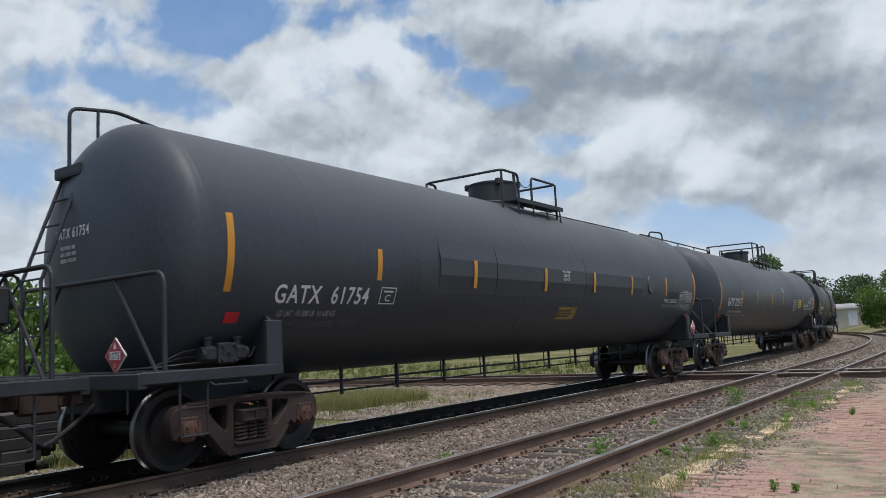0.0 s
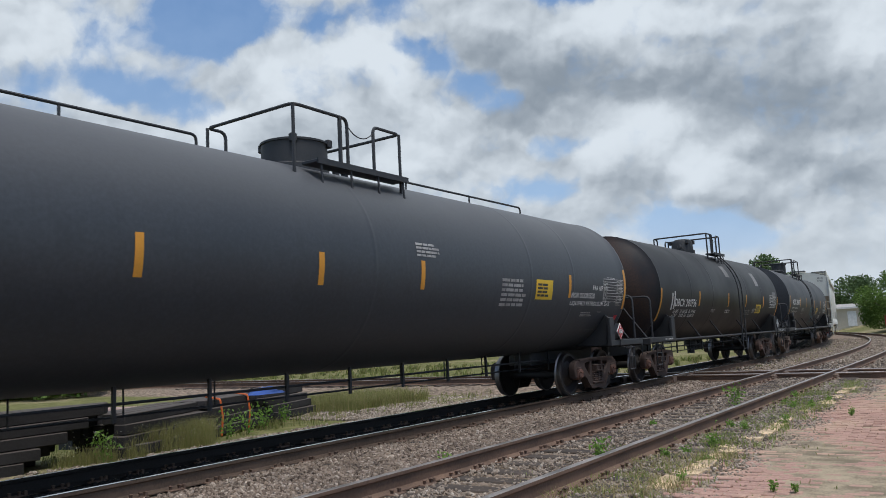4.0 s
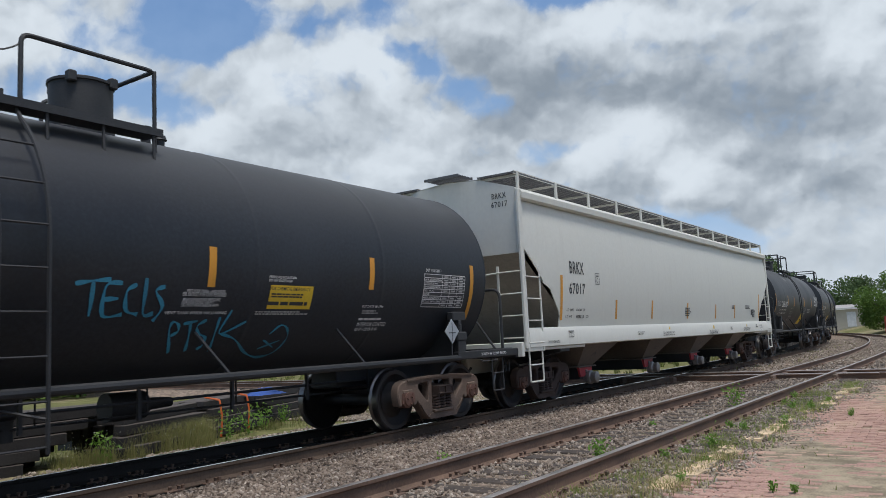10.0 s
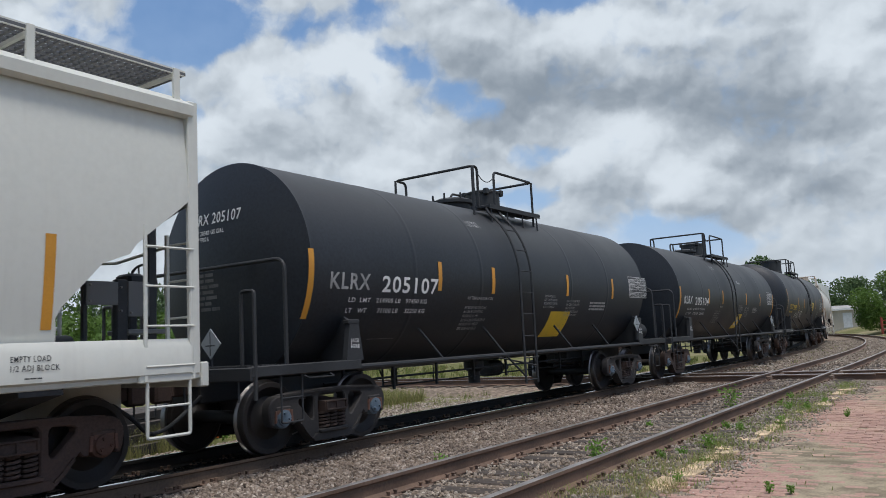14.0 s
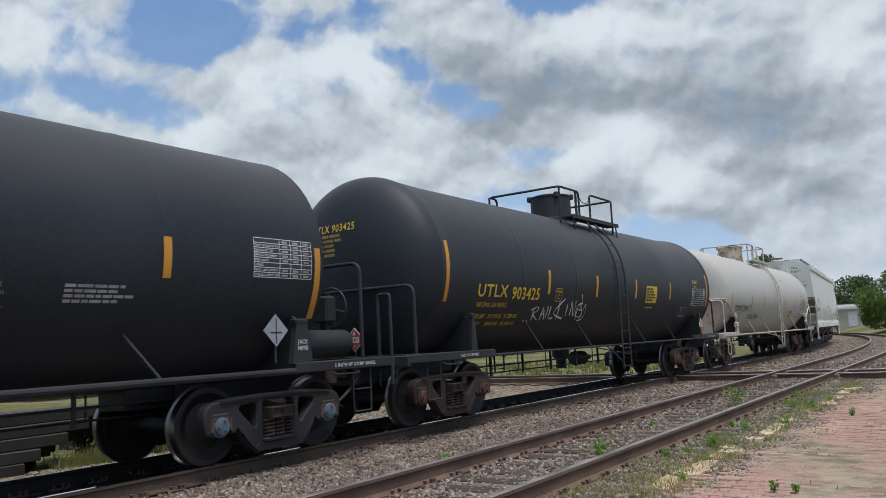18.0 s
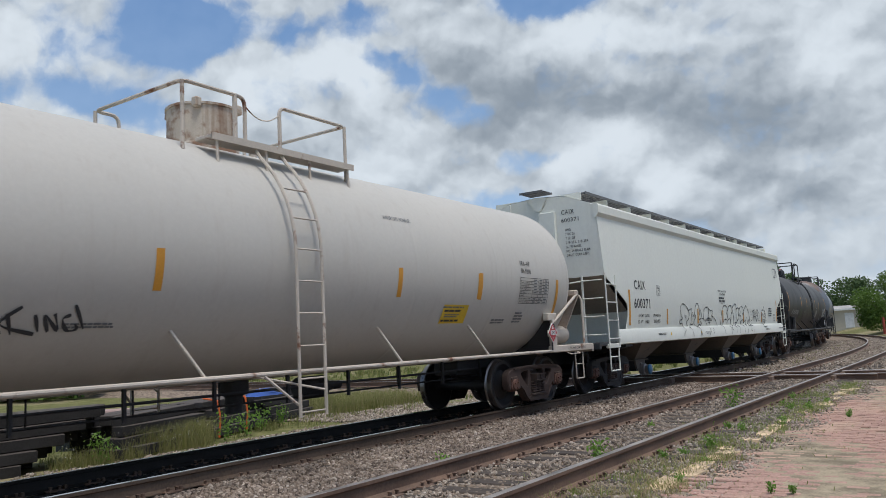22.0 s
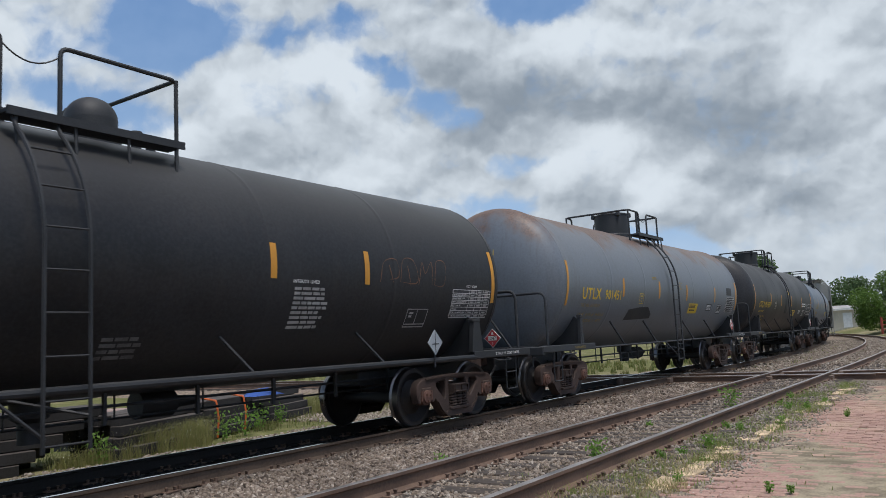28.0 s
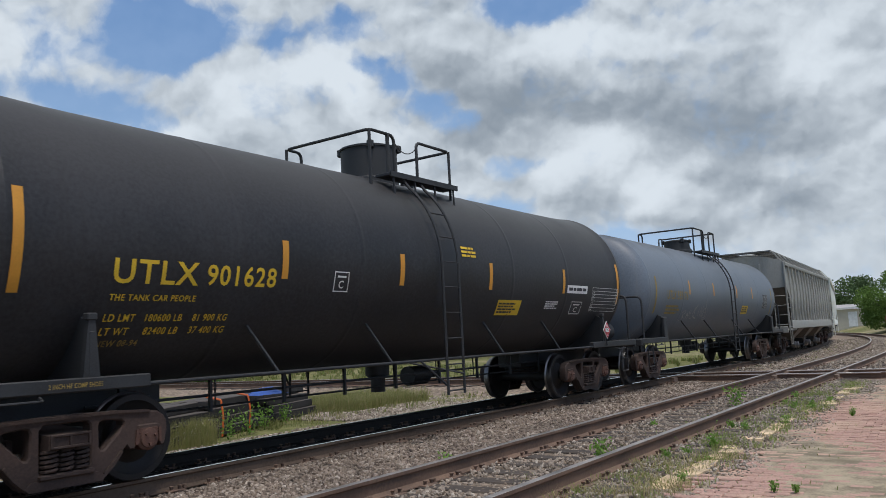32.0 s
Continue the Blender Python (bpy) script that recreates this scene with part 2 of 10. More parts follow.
WHITETANK = surface("dirty_white_tank_paint", (0.50, 0.48, 0.43), 0.5, vary=0.04, scale=1.0, fine=18, bump=0.03, streak=0.22, streak_color=(0.36, 0.31, 0.26), dust_toplight=0.15, dust_toplight_color=(0.45, 0.42, 0.38))
SHIELDGREY = surface("plain_grey_steel_plate", (0.16, 0.165, 0.17), 0.5, vary=0.12, scale=3, bump=0.03)
WHITETRIM = surface("rusty_white_fittings", (0.50, 0.445, 0.375), 0.55, vary=0.1, scale=4, bump=0.05, rust=0.25)
RUSTYSHIELD = surface("rust_streaked_white_shield", (0.46, 0.38, 0.31), 0.6, vary=0.15, scale=3, bump=0.05, streak=0.7, streak_color=(0.24, 0.13, 0.08), rust=0.3, rust_color=(0.20, 0.11, 0.07))
HOPPERGREY = surface("light_grey_hopper_paint", (0.60, 0.605, 0.55), 0.5, vary=0.04, scale=0.8, fine=14, bump=0.02, streak=0.16, streak_color=(0.42, 0.40, 0.36))
HOPPERPALE = surface("pale_grey_hopper_paint", (0.66, 0.675, 0.61), 0.5, vary=0.04, scale=0.8, fine=14, bump=0.02, streak=0.14, streak_color=(0.45, 0.44, 0.41))
HOPPEROLD = surface("weathered_grey_hopper_paint", (0.27, 0.27, 0.245), 0.6, vary=0.12, scale=0.8, fine=14, bump=0.03, streak=0.4, streak_color=(0.2, 0.17, 0.14))
# darker than the flanks: grime, with the shade beneath the car painted in
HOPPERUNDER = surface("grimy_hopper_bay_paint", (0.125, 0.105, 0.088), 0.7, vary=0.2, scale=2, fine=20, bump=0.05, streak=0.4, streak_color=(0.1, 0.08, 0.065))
ROOFGREY = surface("grey_galvanised_grating", (0.13, 0.13, 0.13), 0.5, metal=0.3, vary=0.15)
FRAMEBLACK = surface("grimy_black_frame_paint", (0.022, 0.0238, 0.026), 0.62, vary=0.35, scale=5, bump=0.1, dust_toplight=0.25, dust_toplight_color=(0.045, 0.042, 0.04))
FRAMEGREY = surface("grimy_grey_frame_paint", (0.027, 0.030, 0.034), 0.58, vary=0.3, scale=5, bump=0.1, dust_toplight=0.25, dust_toplight_color=(0.05, 0.05, 0.05))
CAST = surface("rusty_cast_steel", (0.062, 0.039, 0.031), 0.78, vary=0.4, scale=5, fine=45, bump=0.3, dust_toplight=0.3, dust_toplight_color=(0.07, 0.05, 0.04), per_object=0.5)
CASTTAN = surface("dusty_brown_cast_steel", (0.135, 0.095, 0.072), 0.8, vary=0.35, scale=5, fine=45, bump=0.3, dust_toplight=0.4, dust_toplight_color=(0.17, 0.13, 0.1))
CASTDARK = surface("dark_grey_cast_steel", (0.030, 0.028, 0.028), 0.75, vary=0.35, scale=5, fine=45, bump=0.3, dust_toplight=0.3, dust_toplight_color=(0.07, 0.06, 0.055))
PLACARDGREY = surface("dull_grey_aluminium", (0.30, 0.33, 0.35), 0.45, vary=0.15, scale=6, fine=30, bump=0.03)
GRAFFITI = surface("black_spray_paint", (0.035, 0.037, 0.042), 0.6, vary=0.4, scale=5, fine=30, bump=0.01)
HOPPERSLOPE = surface("dusty_tan_slope_sheet", (0.31, 0.275, 0.235), 0.7, vary=0.15, scale=2, fine=20, bump=0.04, streak=0.3, streak_color=(0.18, 0.15, 0.12))
WHEEL = surface("dark_oily_wheel_steel", (0.020, 0.017, 0.016), 0.6, vary=0.35, scale=6, bump=0.15)
TREAD = surface("polished_wheel_tread", (0.20, 0.19, 0.185), 0.35, metal=1.0, vary=0.12, bump=0.03)
CAP = surface("rusty_bearing_cap", (0.14, 0.07, 0.05), 0.75, vary=0.3, scale=20, bump=0.2, per_object=0.6)
CAPBLUE = surface("blue_bearing_cap", (0.11, 0.155, 0.20), 0.55, vary=0.25, scale=20, bump=0.2)
RAILHEAD = surface("polished_rail_head", (0.5, 0.5, 0.5), 0.13, metal=1.0, vary=0.08, scale=8, bump=0.02)
RAILDULL = surface("dull_worn_rail_head", (0.42, 0.38, 0.35), 0.42, metal=0.8, vary=0.2, scale=8, bump=0.05)
RAILSIDE = surface("rusty_brown_rail_side", (0.15, 0.095, 0.066), 0.85, vary=0.3, scale=6, fine=40, bump=0.25)
TIE = surface("weathered_wooden_tie", (0.075, 0.059, 0.047), 0.9, vary=0.35, scale=10, fine=50, bump=0.5, per_object=0.5)
RUSTYDRUM = surface("rust_streaked_white_drum", (0.48, 0.42, 0.34), 0.6, vary=0.15, scale=4, bump=0.05, streak=0.8, streak_color=(0.20, 0.11, 0.06), rust=0.55, rust_color=(0.24, 0.14, 0.085))
YELLOW = surface("yellow_orange_reflective_sheet", (0.60, 0.275, 0.03), 0.5, vary=0.1, scale=8, bump=0.02, streak=0.25, streak_color=(0.3, 0.16, 0.02))
SHEETYELLOW = surface("lemon_yellow_notice_sheet", (0.70, 0.47, 0.03), 0.5, vary=0.1, scale=8, bump=0.02, streak=0.2, streak_color=(0.35, 0.26, 0.03))
YELLOWPAINT = surface("yellow_stencil_paint", (0.72, 0.48, 0.03), 0.6, vary=0.15, scale=8, bump=0.02)
FADEYELLOW = surface("faded_yellow_stencil_paint", (0.30, 0.21, 0.05), 0.7, vary=0.35, scale=14, bump=0.02)
WHITEPAINT = surface("white_stencil_paint", (0.72, 0.72, 0.70), 0.6, vary=0.12, scale=8, bump=0.02)
FADEWHITE = surface("faded_white_stencil_paint", (0.34, 0.34, 0.33), 0.7, vary=0.35, scale=14, bump=0.02)
DIMWHITE = surface("worn_out_white_stencil_paint", (0.12, 0.12, 0.12), 0.7, vary=0.4, scale=14, bump=0.02)
BLACKPAINT = surface("black_stencil_paint", (0.035, 0.037, 0.04), 0.6, vary=0.2, scale=8, bump=0.02)
GREYPAINT = surface("grey_stencil_paint", (0.16, 0.165, 0.17), 0.6, vary=0.2, scale=8, bump=0.02)
RED = surface("red_placard_sheet", (0.42, 0.035, 0.045), 0.45, vary=0.1, scale=8, bump=0.02)
REDGATE = surface("red_painted_gate", (0.38, 0.04, 0.05), 0.6, vary=0.3, scale=6, bump=0.1)
GREEN = surface("faded_green_spray", (0.13, 0.2, 0.04), 0.7, vary=0.4, scale=8, bump=0.0)
CYAN = surface("blue_spray_paint", (0.03, 0.21, 0.31), 0.6, vary=0.3, scale=8, bump=0.0)
TAPEWHITE = surface("white_patch_sheet", (0.55, 0.55, 0.53), 0.6, vary=0.15, scale=8, bump=0.05)
BLUECAP = surface("blue_outlet_cap", (0.035, 0.16, 0.30), 0.45, vary=0.3, scale=12, bump=0.1)
STEELCAP = surface("worn_grey_steel", (0.26, 0.25, 0.24), 0.5, metal=0.4, vary=0.25, scale=12, bump=0.1)
RUSTSTAIN = surface("rust_brown_stain", (0.16, 0.085, 0.05), 0.85, vary=0.35, scale=5, fine=40, bump=0.1)
PATCHDARK = surface("dark_overpaint_patch", (0.018, 0.020, 0.024), 0.6, vary=0.2, scale=4, bump=0.02)
GLOSSRED = surface("red_reflector", (0.55, 0.02, 0.03), 0.3, vary=0.1, bump=0.0)


# ---- mesh helpers ----
class Geo:
    """Collects vertices and faces of one mesh."""

    def __init__(self):
        self.v, self.f, self.mi, self.cur = [], [], [], 0

    def face(self, idx):
        self.f.append(idx), self.mi.append(self.cur)

    def quad(self, a, b, c, d):
        k = len(self.v)
        self.v += [a, b, c, d]
        self.face((k, k + 1, k + 2, k + 3))
        return self

    def box(self, x0, x1, y0, y1, z0, z1, c=0.0):
        """A box with edges cut by c."""
        x0, x1, y0, y1, z0, z1 = min(x0, x1), max(x0, x1), min(y0, y1), max(y0, y1), min(z0, z1), max(z0, z1)
        k = len(self.v)
        if not c:
            self.v += [(x, y, z) for z in (z0, z1) for y in (y0, y1) for x in (x0, x1)]
            for f in ((0, 2, 3, 1), (4, 5, 7, 6), (0, 1, 5, 4), (2, 6, 7, 3), (0, 4, 6, 2), (1, 3, 7, 5)):
                self.face(tuple(k + i for i in f))
            return self
        ring = [(x0 + c, y0), (x1 - c, y0), (x1, y0 + c), (x1, y1 - c), (x1 - c, y1), (x0 + c, y1), (x0, y1 - c), (x0, y0 + c)]
        cx, cy = (x0 + x1) / 2, (y0 + y1) / 2
        sx, sy = max(0.01, 1 - 2 * c / (x1 - x0)), max(0.01, 1 - 2 * c / (y1 - y0))
        small = [(cx + (a - cx) * sx, cy + (b - cy) * sy) for a, b in ring]
        for z, r in ((z0, small), (z0 + c, ring), (z1 - c, ring), (z1, small)):
            self.v += [(a, b, z) for a, b in r]
        for j in range(3):
            for i in range(8):
                a, b = k + 8 * j + i, k + 8 * j + (i + 1) % 8
                self.face((a, b, b + 8, a + 8))
        self.face(tuple(k + i for i in range(7, -1, -1)))
        self.face(tuple(k + 24 + i for i in range(8)))
        return self

    def tube(self, pts, r, seg=8, bend=0.0, caps=True, close=False):
        """A round bar along pts, its corners rounded by bend."""
        P = [Vector(p) for p in pts]
        if bend:
            Q = [P[0]]
            for a, b, c in zip(P, P[1:], P[2:]):
                d1, d2 = (a - b), (c - b)
                e = min(bend, d1.length * 0.49, d2.length * 0.49)
                p1, p2 = b + d1.normalized() * e, b + d2.normalized() * e
                for t in (0, 0.25, 0.5, 0.75, 1):
                    Q.append(p1 * (1 - t) ** 2 + b * 2 * t * (1 - t) + p2 * t * t)
            P = Q + [P[-1]]
        k, n = len(self.v), len(P)
        up = Vector((0, 0, 1))
        side = None
        for i in range(n):
            d = (P[min(i + 1, n - 1)] - P[max(i - 1, 0)]).normalized()
            if side is None:
                side = d.cross(up if abs(d.z) < 0.9 else Vector((1, 0, 0))).normalized()
            else:
                side = (side - d * side.dot(d)).normalized()
            o = d.cross(side)
            for j in range(seg):
                a = 2 * math.pi * j / seg
                self.v.append(tuple(P[i] + side * (r * math.cos(a)) + o * (r * math.sin(a))))
        for i in range(n - 1):
            for j in range(seg):
                a, b = k + i * seg + j, k + i * seg + (j + 1) % seg
                self.face((a, b, b + seg, a + seg))
        if caps:
            self.face(tuple(k + j for j in range(seg - 1, -1, -1)))
            self.face(tuple(k + (n - 1) * seg + j for j in range(seg)))
        return self

    def lathe(self, prof, axis="x", seg=48, origin=(0, 0, 0), a0=0.0, a1=2 * math.pi):
        """prof: (along, radius). Turned about the axis."""
        k, n = len(self.v), len(prof)
        full = abs(a1 - a0 - 2 * math.pi) < 1e-6
        m = seg if full else seg + 1
        for s, r in prof:
            for j in range(m):
                a = a0 + (a1 - a0) * j / seg
                c, d = r * math.cos(a), r * math.sin(a)
                p = (s, c, d) if axis == "x" else (d, s, c) if axis == "y" else (c, d, s)
                self.v.append(tuple(p[i] + origin[i] for i in range(3)))
        for i in range(n - 1):
            for j in range(seg):
                j2 = (j + 1) % m
                self.face((k + i * m + j, k + i * m + j2, k + (i + 1) * m + j2, k + (i + 1) * m + j))
        return self

    def prism(self, poly, axis, lo, hi):
        """A flat outline, given in the two other axes, made thick along the axis."""
        k, n = len(self.v), len(poly)
        for w in (lo, hi):
            for a, b in poly:
                self.v.append((w, a, b) if axis == "x" else (a, w, b) if axis == "y" else (a, b, w))
        self.face(tuple(k + i for i in range(n))), self.face(tuple(k + n + i for i in range(n - 1, -1, -1)))
        for i in range(n):
            j = (i + 1) % n
            self.face((k + i, k + n + i, k + n + j, k + j))
        return self

    def mesh(self, name, mats, smooth=True, angle=35):
        me = bpy.data.meshes.new(name)
        me.from_pydata(self.v, [], self.f)
        for m in mats if isinstance(mats, (list, tuple)) else [mats]:
            me.materials.append(m)
        if any(self.mi):
            me.polygons.foreach_set("material_index", self.mi)
        bm = bmesh.new()
        bm.from_mesh(me)
        bmesh.ops.recalc_face_normals(bm, faces=bm.faces)
        bm.to_mesh(me)
        bm.free()
        if smooth:
            me.shade_smooth()
            me.set_sharp_from_angle(angle=radians(angle))
        return me


def part(name, geo, material, parent, label="", at=None, smooth=True):
    me = geo if isinstance(geo, bpy.types.Mesh) else geo.mesh(name, material, smooth)
    ob = new(name, me)
    ob.parent = parent
    if at is not None:
        ob.matrix_basis = at
    if label:
        ob["label"] = label
    return ob


def thing(name, label, category, group="", kind="", at=None):
    ob = new(name)
    ob.empty_display_size = 0.3
    if at is not None:
        ob.matrix_world = at
    return tagged(ob, label, category, group, kind)


def solid(name, geo, material, label, category, group="", kind="", at=None, smooth=True):
    me = geo if isinstance(geo, bpy.types.Mesh) else geo.mesh(name, material, smooth)
    ob = new(name, me)
    if at is not None:
        ob.matrix_world = at
    return tagged(ob, label, category, group, kind)


def cloud_mesh(name, verts, tris, material, smooth=False):
    """A mesh from number arrays, for heaps of loose pieces."""
    me = bpy.data.meshes.new(name)
    n, m = len(verts), len(tris)
    k = tris.shape[1]
    me.vertices.add(n), me.loops.add(m * k), me.polygons.add(m)
    me.vertices.foreach_set("co", verts.astype(np.float32).ravel())
    me.loops.foreach_set("vertex_index", tris.astype(np.int32).ravel())
    me.polygons.foreach_set("loop_start", np.arange(0, m * k, k, dtype=np.int32))
    me.polygons.foreach_set("use_smooth", np.full(m, smooth))
    me.materials.append(material)
    me.update(calc_edges=True)
    return me


# ---- the line of the track ----
OFF, BEND_AT, RADIUS, EASE = 8.407, 23.455, 233.6, 14.7
_s = np.arange(-160.0, 330.0, 0.25)
_th = np.where(_s < BEND_AT, 0.0, np.where(_s < BEND_AT + EASE, (_s - BEND_AT) ** 2 / (2 * RADIUS * EASE), EASE / (2 * RADIUS) + (_s - BEND_AT - EASE) / RADIUS))
_x = -OFF + np.concatenate([[0], np.cumsum(-np.sin((_th[:-1] + _th[1:]) / 2) * 0.25)])
_y = _s[0] + np.concatenate([[0], np.cumsum(np.cos((_th[:-1] + _th[1:]) / 2) * 0.25)])


def line_at(s, side=0.0):
    """Place and heading at s metres along the line, side metres to its right."""
    th = float(np.interp(s, _s, _th))
    return float(np.interp(s, _s, _x)) + side * math.cos(th), float(np.interp(s, _s, _y)) + side * math.sin(th), th

# ---- sky backdrop ----
def dome():
    g = Geo()
    na, ne = 44, 26
    for i in range(ne + 1):
        e = radians(-8 + 64 * i / ne)
        for j in range(na + 1):
            a = radians(34.5 - 62 + 124 * j / na)
            g.v.append((-2600 * math.cos(e) * math.sin(a), 2600 * math.cos(e) * math.cos(a), 2600 * math.sin(e)))
    for i in range(ne):
        for j in range(na):
            k = i * (na + 1) + j
            g.face((k, k + 1, k + na + 2, k + na + 1))
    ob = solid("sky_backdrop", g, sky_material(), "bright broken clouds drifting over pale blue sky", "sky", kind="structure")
    return ob


SKY = dome()
RNG = np.random.default_rng(5)

# ---- ground ----
EARTH = bpy.data.materials.new("grassy_earth")
EARTH.use_nodes = True
T = Tree(EARTH.node_tree)
co = T.n("TexCoord").outputs["Object"]
a, b, c = T.noise(co, 0.12, 6), T.noise(co, 2.0, 6, 0.65), T.noise(co, 40.0, 3)
col = T.mix(T.ramp(b, 0.3, 0.7), (0.115, 0.125, 0.045), (0.215, 0.21, 0.085))
col = T.mix(T.ramp(T.math("ADD", T.math("MULTIPLY", a, 0.7), T.math("MULTIPLY", b, 0.3)), 0.47, 0.62), col, (0.31, 0.265, 0.155))
col = T.mix(T.ramp(c, 0.3, 0.7, 0.0, 0.35), col, (0.05, 0.055, 0.02))
bs = EARTH.node_tree.nodes["Principled BSDF"]
T.put(bs.inputs["Base Color"], col)
bs.inputs["Roughness"].default_value, bs.inputs["Specular IOR Level"].default_value = 0.95, 0.1
bp = T.n("Bump")
bp.inputs["Strength"].default_value, bp.inputs["Distance"].default_value = 0.6, 0.06
T.put(bp.inputs["Height"], T.math("ADD", b, T.math("MULTIPLY", c, 0.4)))
T.put(bs.inputs["Normal"], bp.outputs[0])

GRAVELBED = surface("grey_brown_gravel_bed", (0.22, 0.172, 0.13), 0.95, vary=0.55, scale=30, fine=70, bump=1.0, spec=0.15)
SOIL = surface("sandy_soil_with_gravel", (0.30, 0.25, 0.175), 0.95, vary=0.4, scale=14, fine=60, bump=0.8, spec=0.1)
STONES = island("loose_grey_brown_stones", [(0.15, 0.118, 0.088), (0.37, 0.31, 0.24), (0.47, 0.40, 0.325), (0.24, 0.19, 0.142), (0.63, 0.56, 0.47)], fine=45, grime=0.28)
STONESBROWN = island("dark_brown_ballast_stones", [(0.075, 0.055, 0.043), (0.25, 0.192, 0.146), (0.36, 0.29, 0.227), (0.15, 0.11, 0.083), (0.56, 0.48, 0.395)], fine=45, grime=0.28)
# blackened between the main rails: oil, plus the train's shade painted in
STONESDARK = island("oily_shaded_stones", [(0.012, 0.011, 0.010), (0.024, 0.021, 0.019), (0.018, 0.015, 0.013)], fine=45)
OILYSHADEBED = surface("oily_shaded_ballast_bed", (0.015, 0.0135, 0.012), 0.85, vary=0.4, scale=30, fine=70, bump=1.0, spec=0.2)
STONESPALE = island("loose_brown_stones", [(0.19, 0.145, 0.108), (0.37, 0.305, 0.24), (0.28, 0.225, 0.172), (0.54, 0.47, 0.385)], fine=45, grime=0.28)

g = Geo()
rings = [0, 4, 8, 12, 18, 25, 35, 50, 80, 130, 220, 400, 800, 1600, 3200]
for r in rings[1:]:
    for j in range(64):
        q = 2 * math.pi * j / 64
        x, y = -8 + r * math.cos(q), 20 + r * math.sin(q)
        g.v.append((x, y, -0.42 + (0.05 * math.sin(x * 0.31) * math.cos(y * 0.23) if r < 200 else 0)))
g.v.append((-8, 20, -0.42))
for i in range(len(rings) - 2):
    for j in range(64):
        k, l = i * 64 + j, i * 64 + (j + 1) % 64
        g.face((k, l, l + 64, k + 64))
for j in range(64):
    g.face((len(g.v) - 1, j, (j + 1) % 64))
solid("ground", g, EARTH, "rough grassy ground with bare sandy patches", "ground", kind="structure")

BED = [(-4.2, -0.46), (-3.2, -0.40), (-2.5, -0.33), (-1.7, -0.21), (1.7, -0.21), (2.2, -0.235), (2.7, -0.205), (3.3, -0.16), (5.1, -0.15), (5.6, -0.165), (6.2, -0.19), (6.9, -0.25), (7.4, -0.47)]


def bed_z(l):
    return np.interp(l, [p[0] for p in BED], [p[1] for p in BED])


def sweep_sheet(name, prof, s0, s1, step, mat, label, category):
    g = Geo()
    ss = np.arange(s0, s1 + 0.01, step)
    n = len(prof)
    for s in ss:
        for l, z in prof:
            x, y, _ = line_at(s, l)
            g.v.append((x, y, z))
    for i in range(len(ss) - 1):
        for j in range(n - 1):
            k = i * n + j
            g.face((k, k + 1, k + n + 1, k + n))
    return solid(name, g, mat, label, category, kind="structure")


sweep_sheet("ballast_bed", BED, -40, 200, 1.0, GRAVELBED, "grey brown crushed stone bed under both tracks", "track bed")
# dark strip laid where the train shades the bed, besides the oil
sweep_sheet("oily_bed", [(-0.71, -0.202), (0.71, -0.202)], -30, 150, 1.0, OILYSHADEBED, "oily stone bed between the main track's rails, darkened as shade under the train", "track bed")
# bed of the crossing line
g = Geo()
for x0, x1 in ((-70.0, 40.0),):
    for a, b in (((20.6, -0.46), (21.6, -0.23)), ((21.6, -0.23), (25.1, -0.23)), ((25.1, -0.23), (26.2, -0.46))):
        g.quad((x0, a[0], a[1]), (x1, a[0], a[1]), (x1, b[0], b[1]), (x0, b[0], b[1]))
solid("crossing_ballast", g, GRAVELBED, "crushed stone bed of the crossing line", "track bed", kind="structure")



def bank_rise(s, l):
    """The grass slowly rises to the right of the far bend."""
    a, b = min(1.0, max(0.0, (s - 52) / 48)), min(1.0, max(0.0, (l - 7.4) / 9))
    return -0.455 + 1.3 * a * a * (3 - 2 * a) * b * b * (3 - 2 * b)


g = Geo()
cols = (7.4, 9, 11, 13, 16, 22, 32, 50, 80)
rows_ = [50 + 6 * i for i in range(26)]
for s in rows_:
    for l in cols:
        x, y, _ = line_at(s, l)
        g.v.append((x, y, bank_rise(s, l)))
for i in range(len(rows_) - 1):
    for j in range(len(cols) - 1):
        k = i * len(cols) + j
        g.face((k, k + 1, k + len(cols) + 1, k + len(cols)))
solid("grass_bank", g, EARTH, "low rise of mown grass beyond the bend", "ground", kind="structure")

# loose stones: each a small faceted lump
ph = (1 + 5 ** 0.5) / 2
ICO_V = np.array([(-1, ph, 0), (1, ph, 0), (-1, -ph, 0), (1, -ph, 0), (0, -1, ph), (0, 1, ph), (0, -1, -ph), (0, 1, -ph), (ph, 0, -1), (ph, 0, 1), (-ph, 0, -1), (-ph, 0, 1)], float) / 1.9
ICO_F = np.array([(0, 11, 5), (0, 5, 1), (0, 1, 7), (0, 7, 10), (0, 10, 11), (1, 5, 9), (5, 11, 4), (11, 10, 2), (10, 7, 6), (7, 1, 8), (3, 9, 4), (3, 4, 2), (3, 2, 6), (3, 6, 8), (3, 8, 9), (4, 9, 5), (2, 4, 11), (6, 2, 10), (8, 6, 7), (9, 8, 1)])
OCT_V = np.array([(1, 0, 0), (-1, 0, 0), (0, 1, 0), (0, -1, 0), (0, 0, 1), (0, 0, -1)], float)
OCT_F = np.array([(0, 2, 4), (2, 1, 4), (1, 3, 4), (3, 0, 4), (2, 0, 5), (1, 2, 5), (3, 1, 5), (0, 3, 5)])


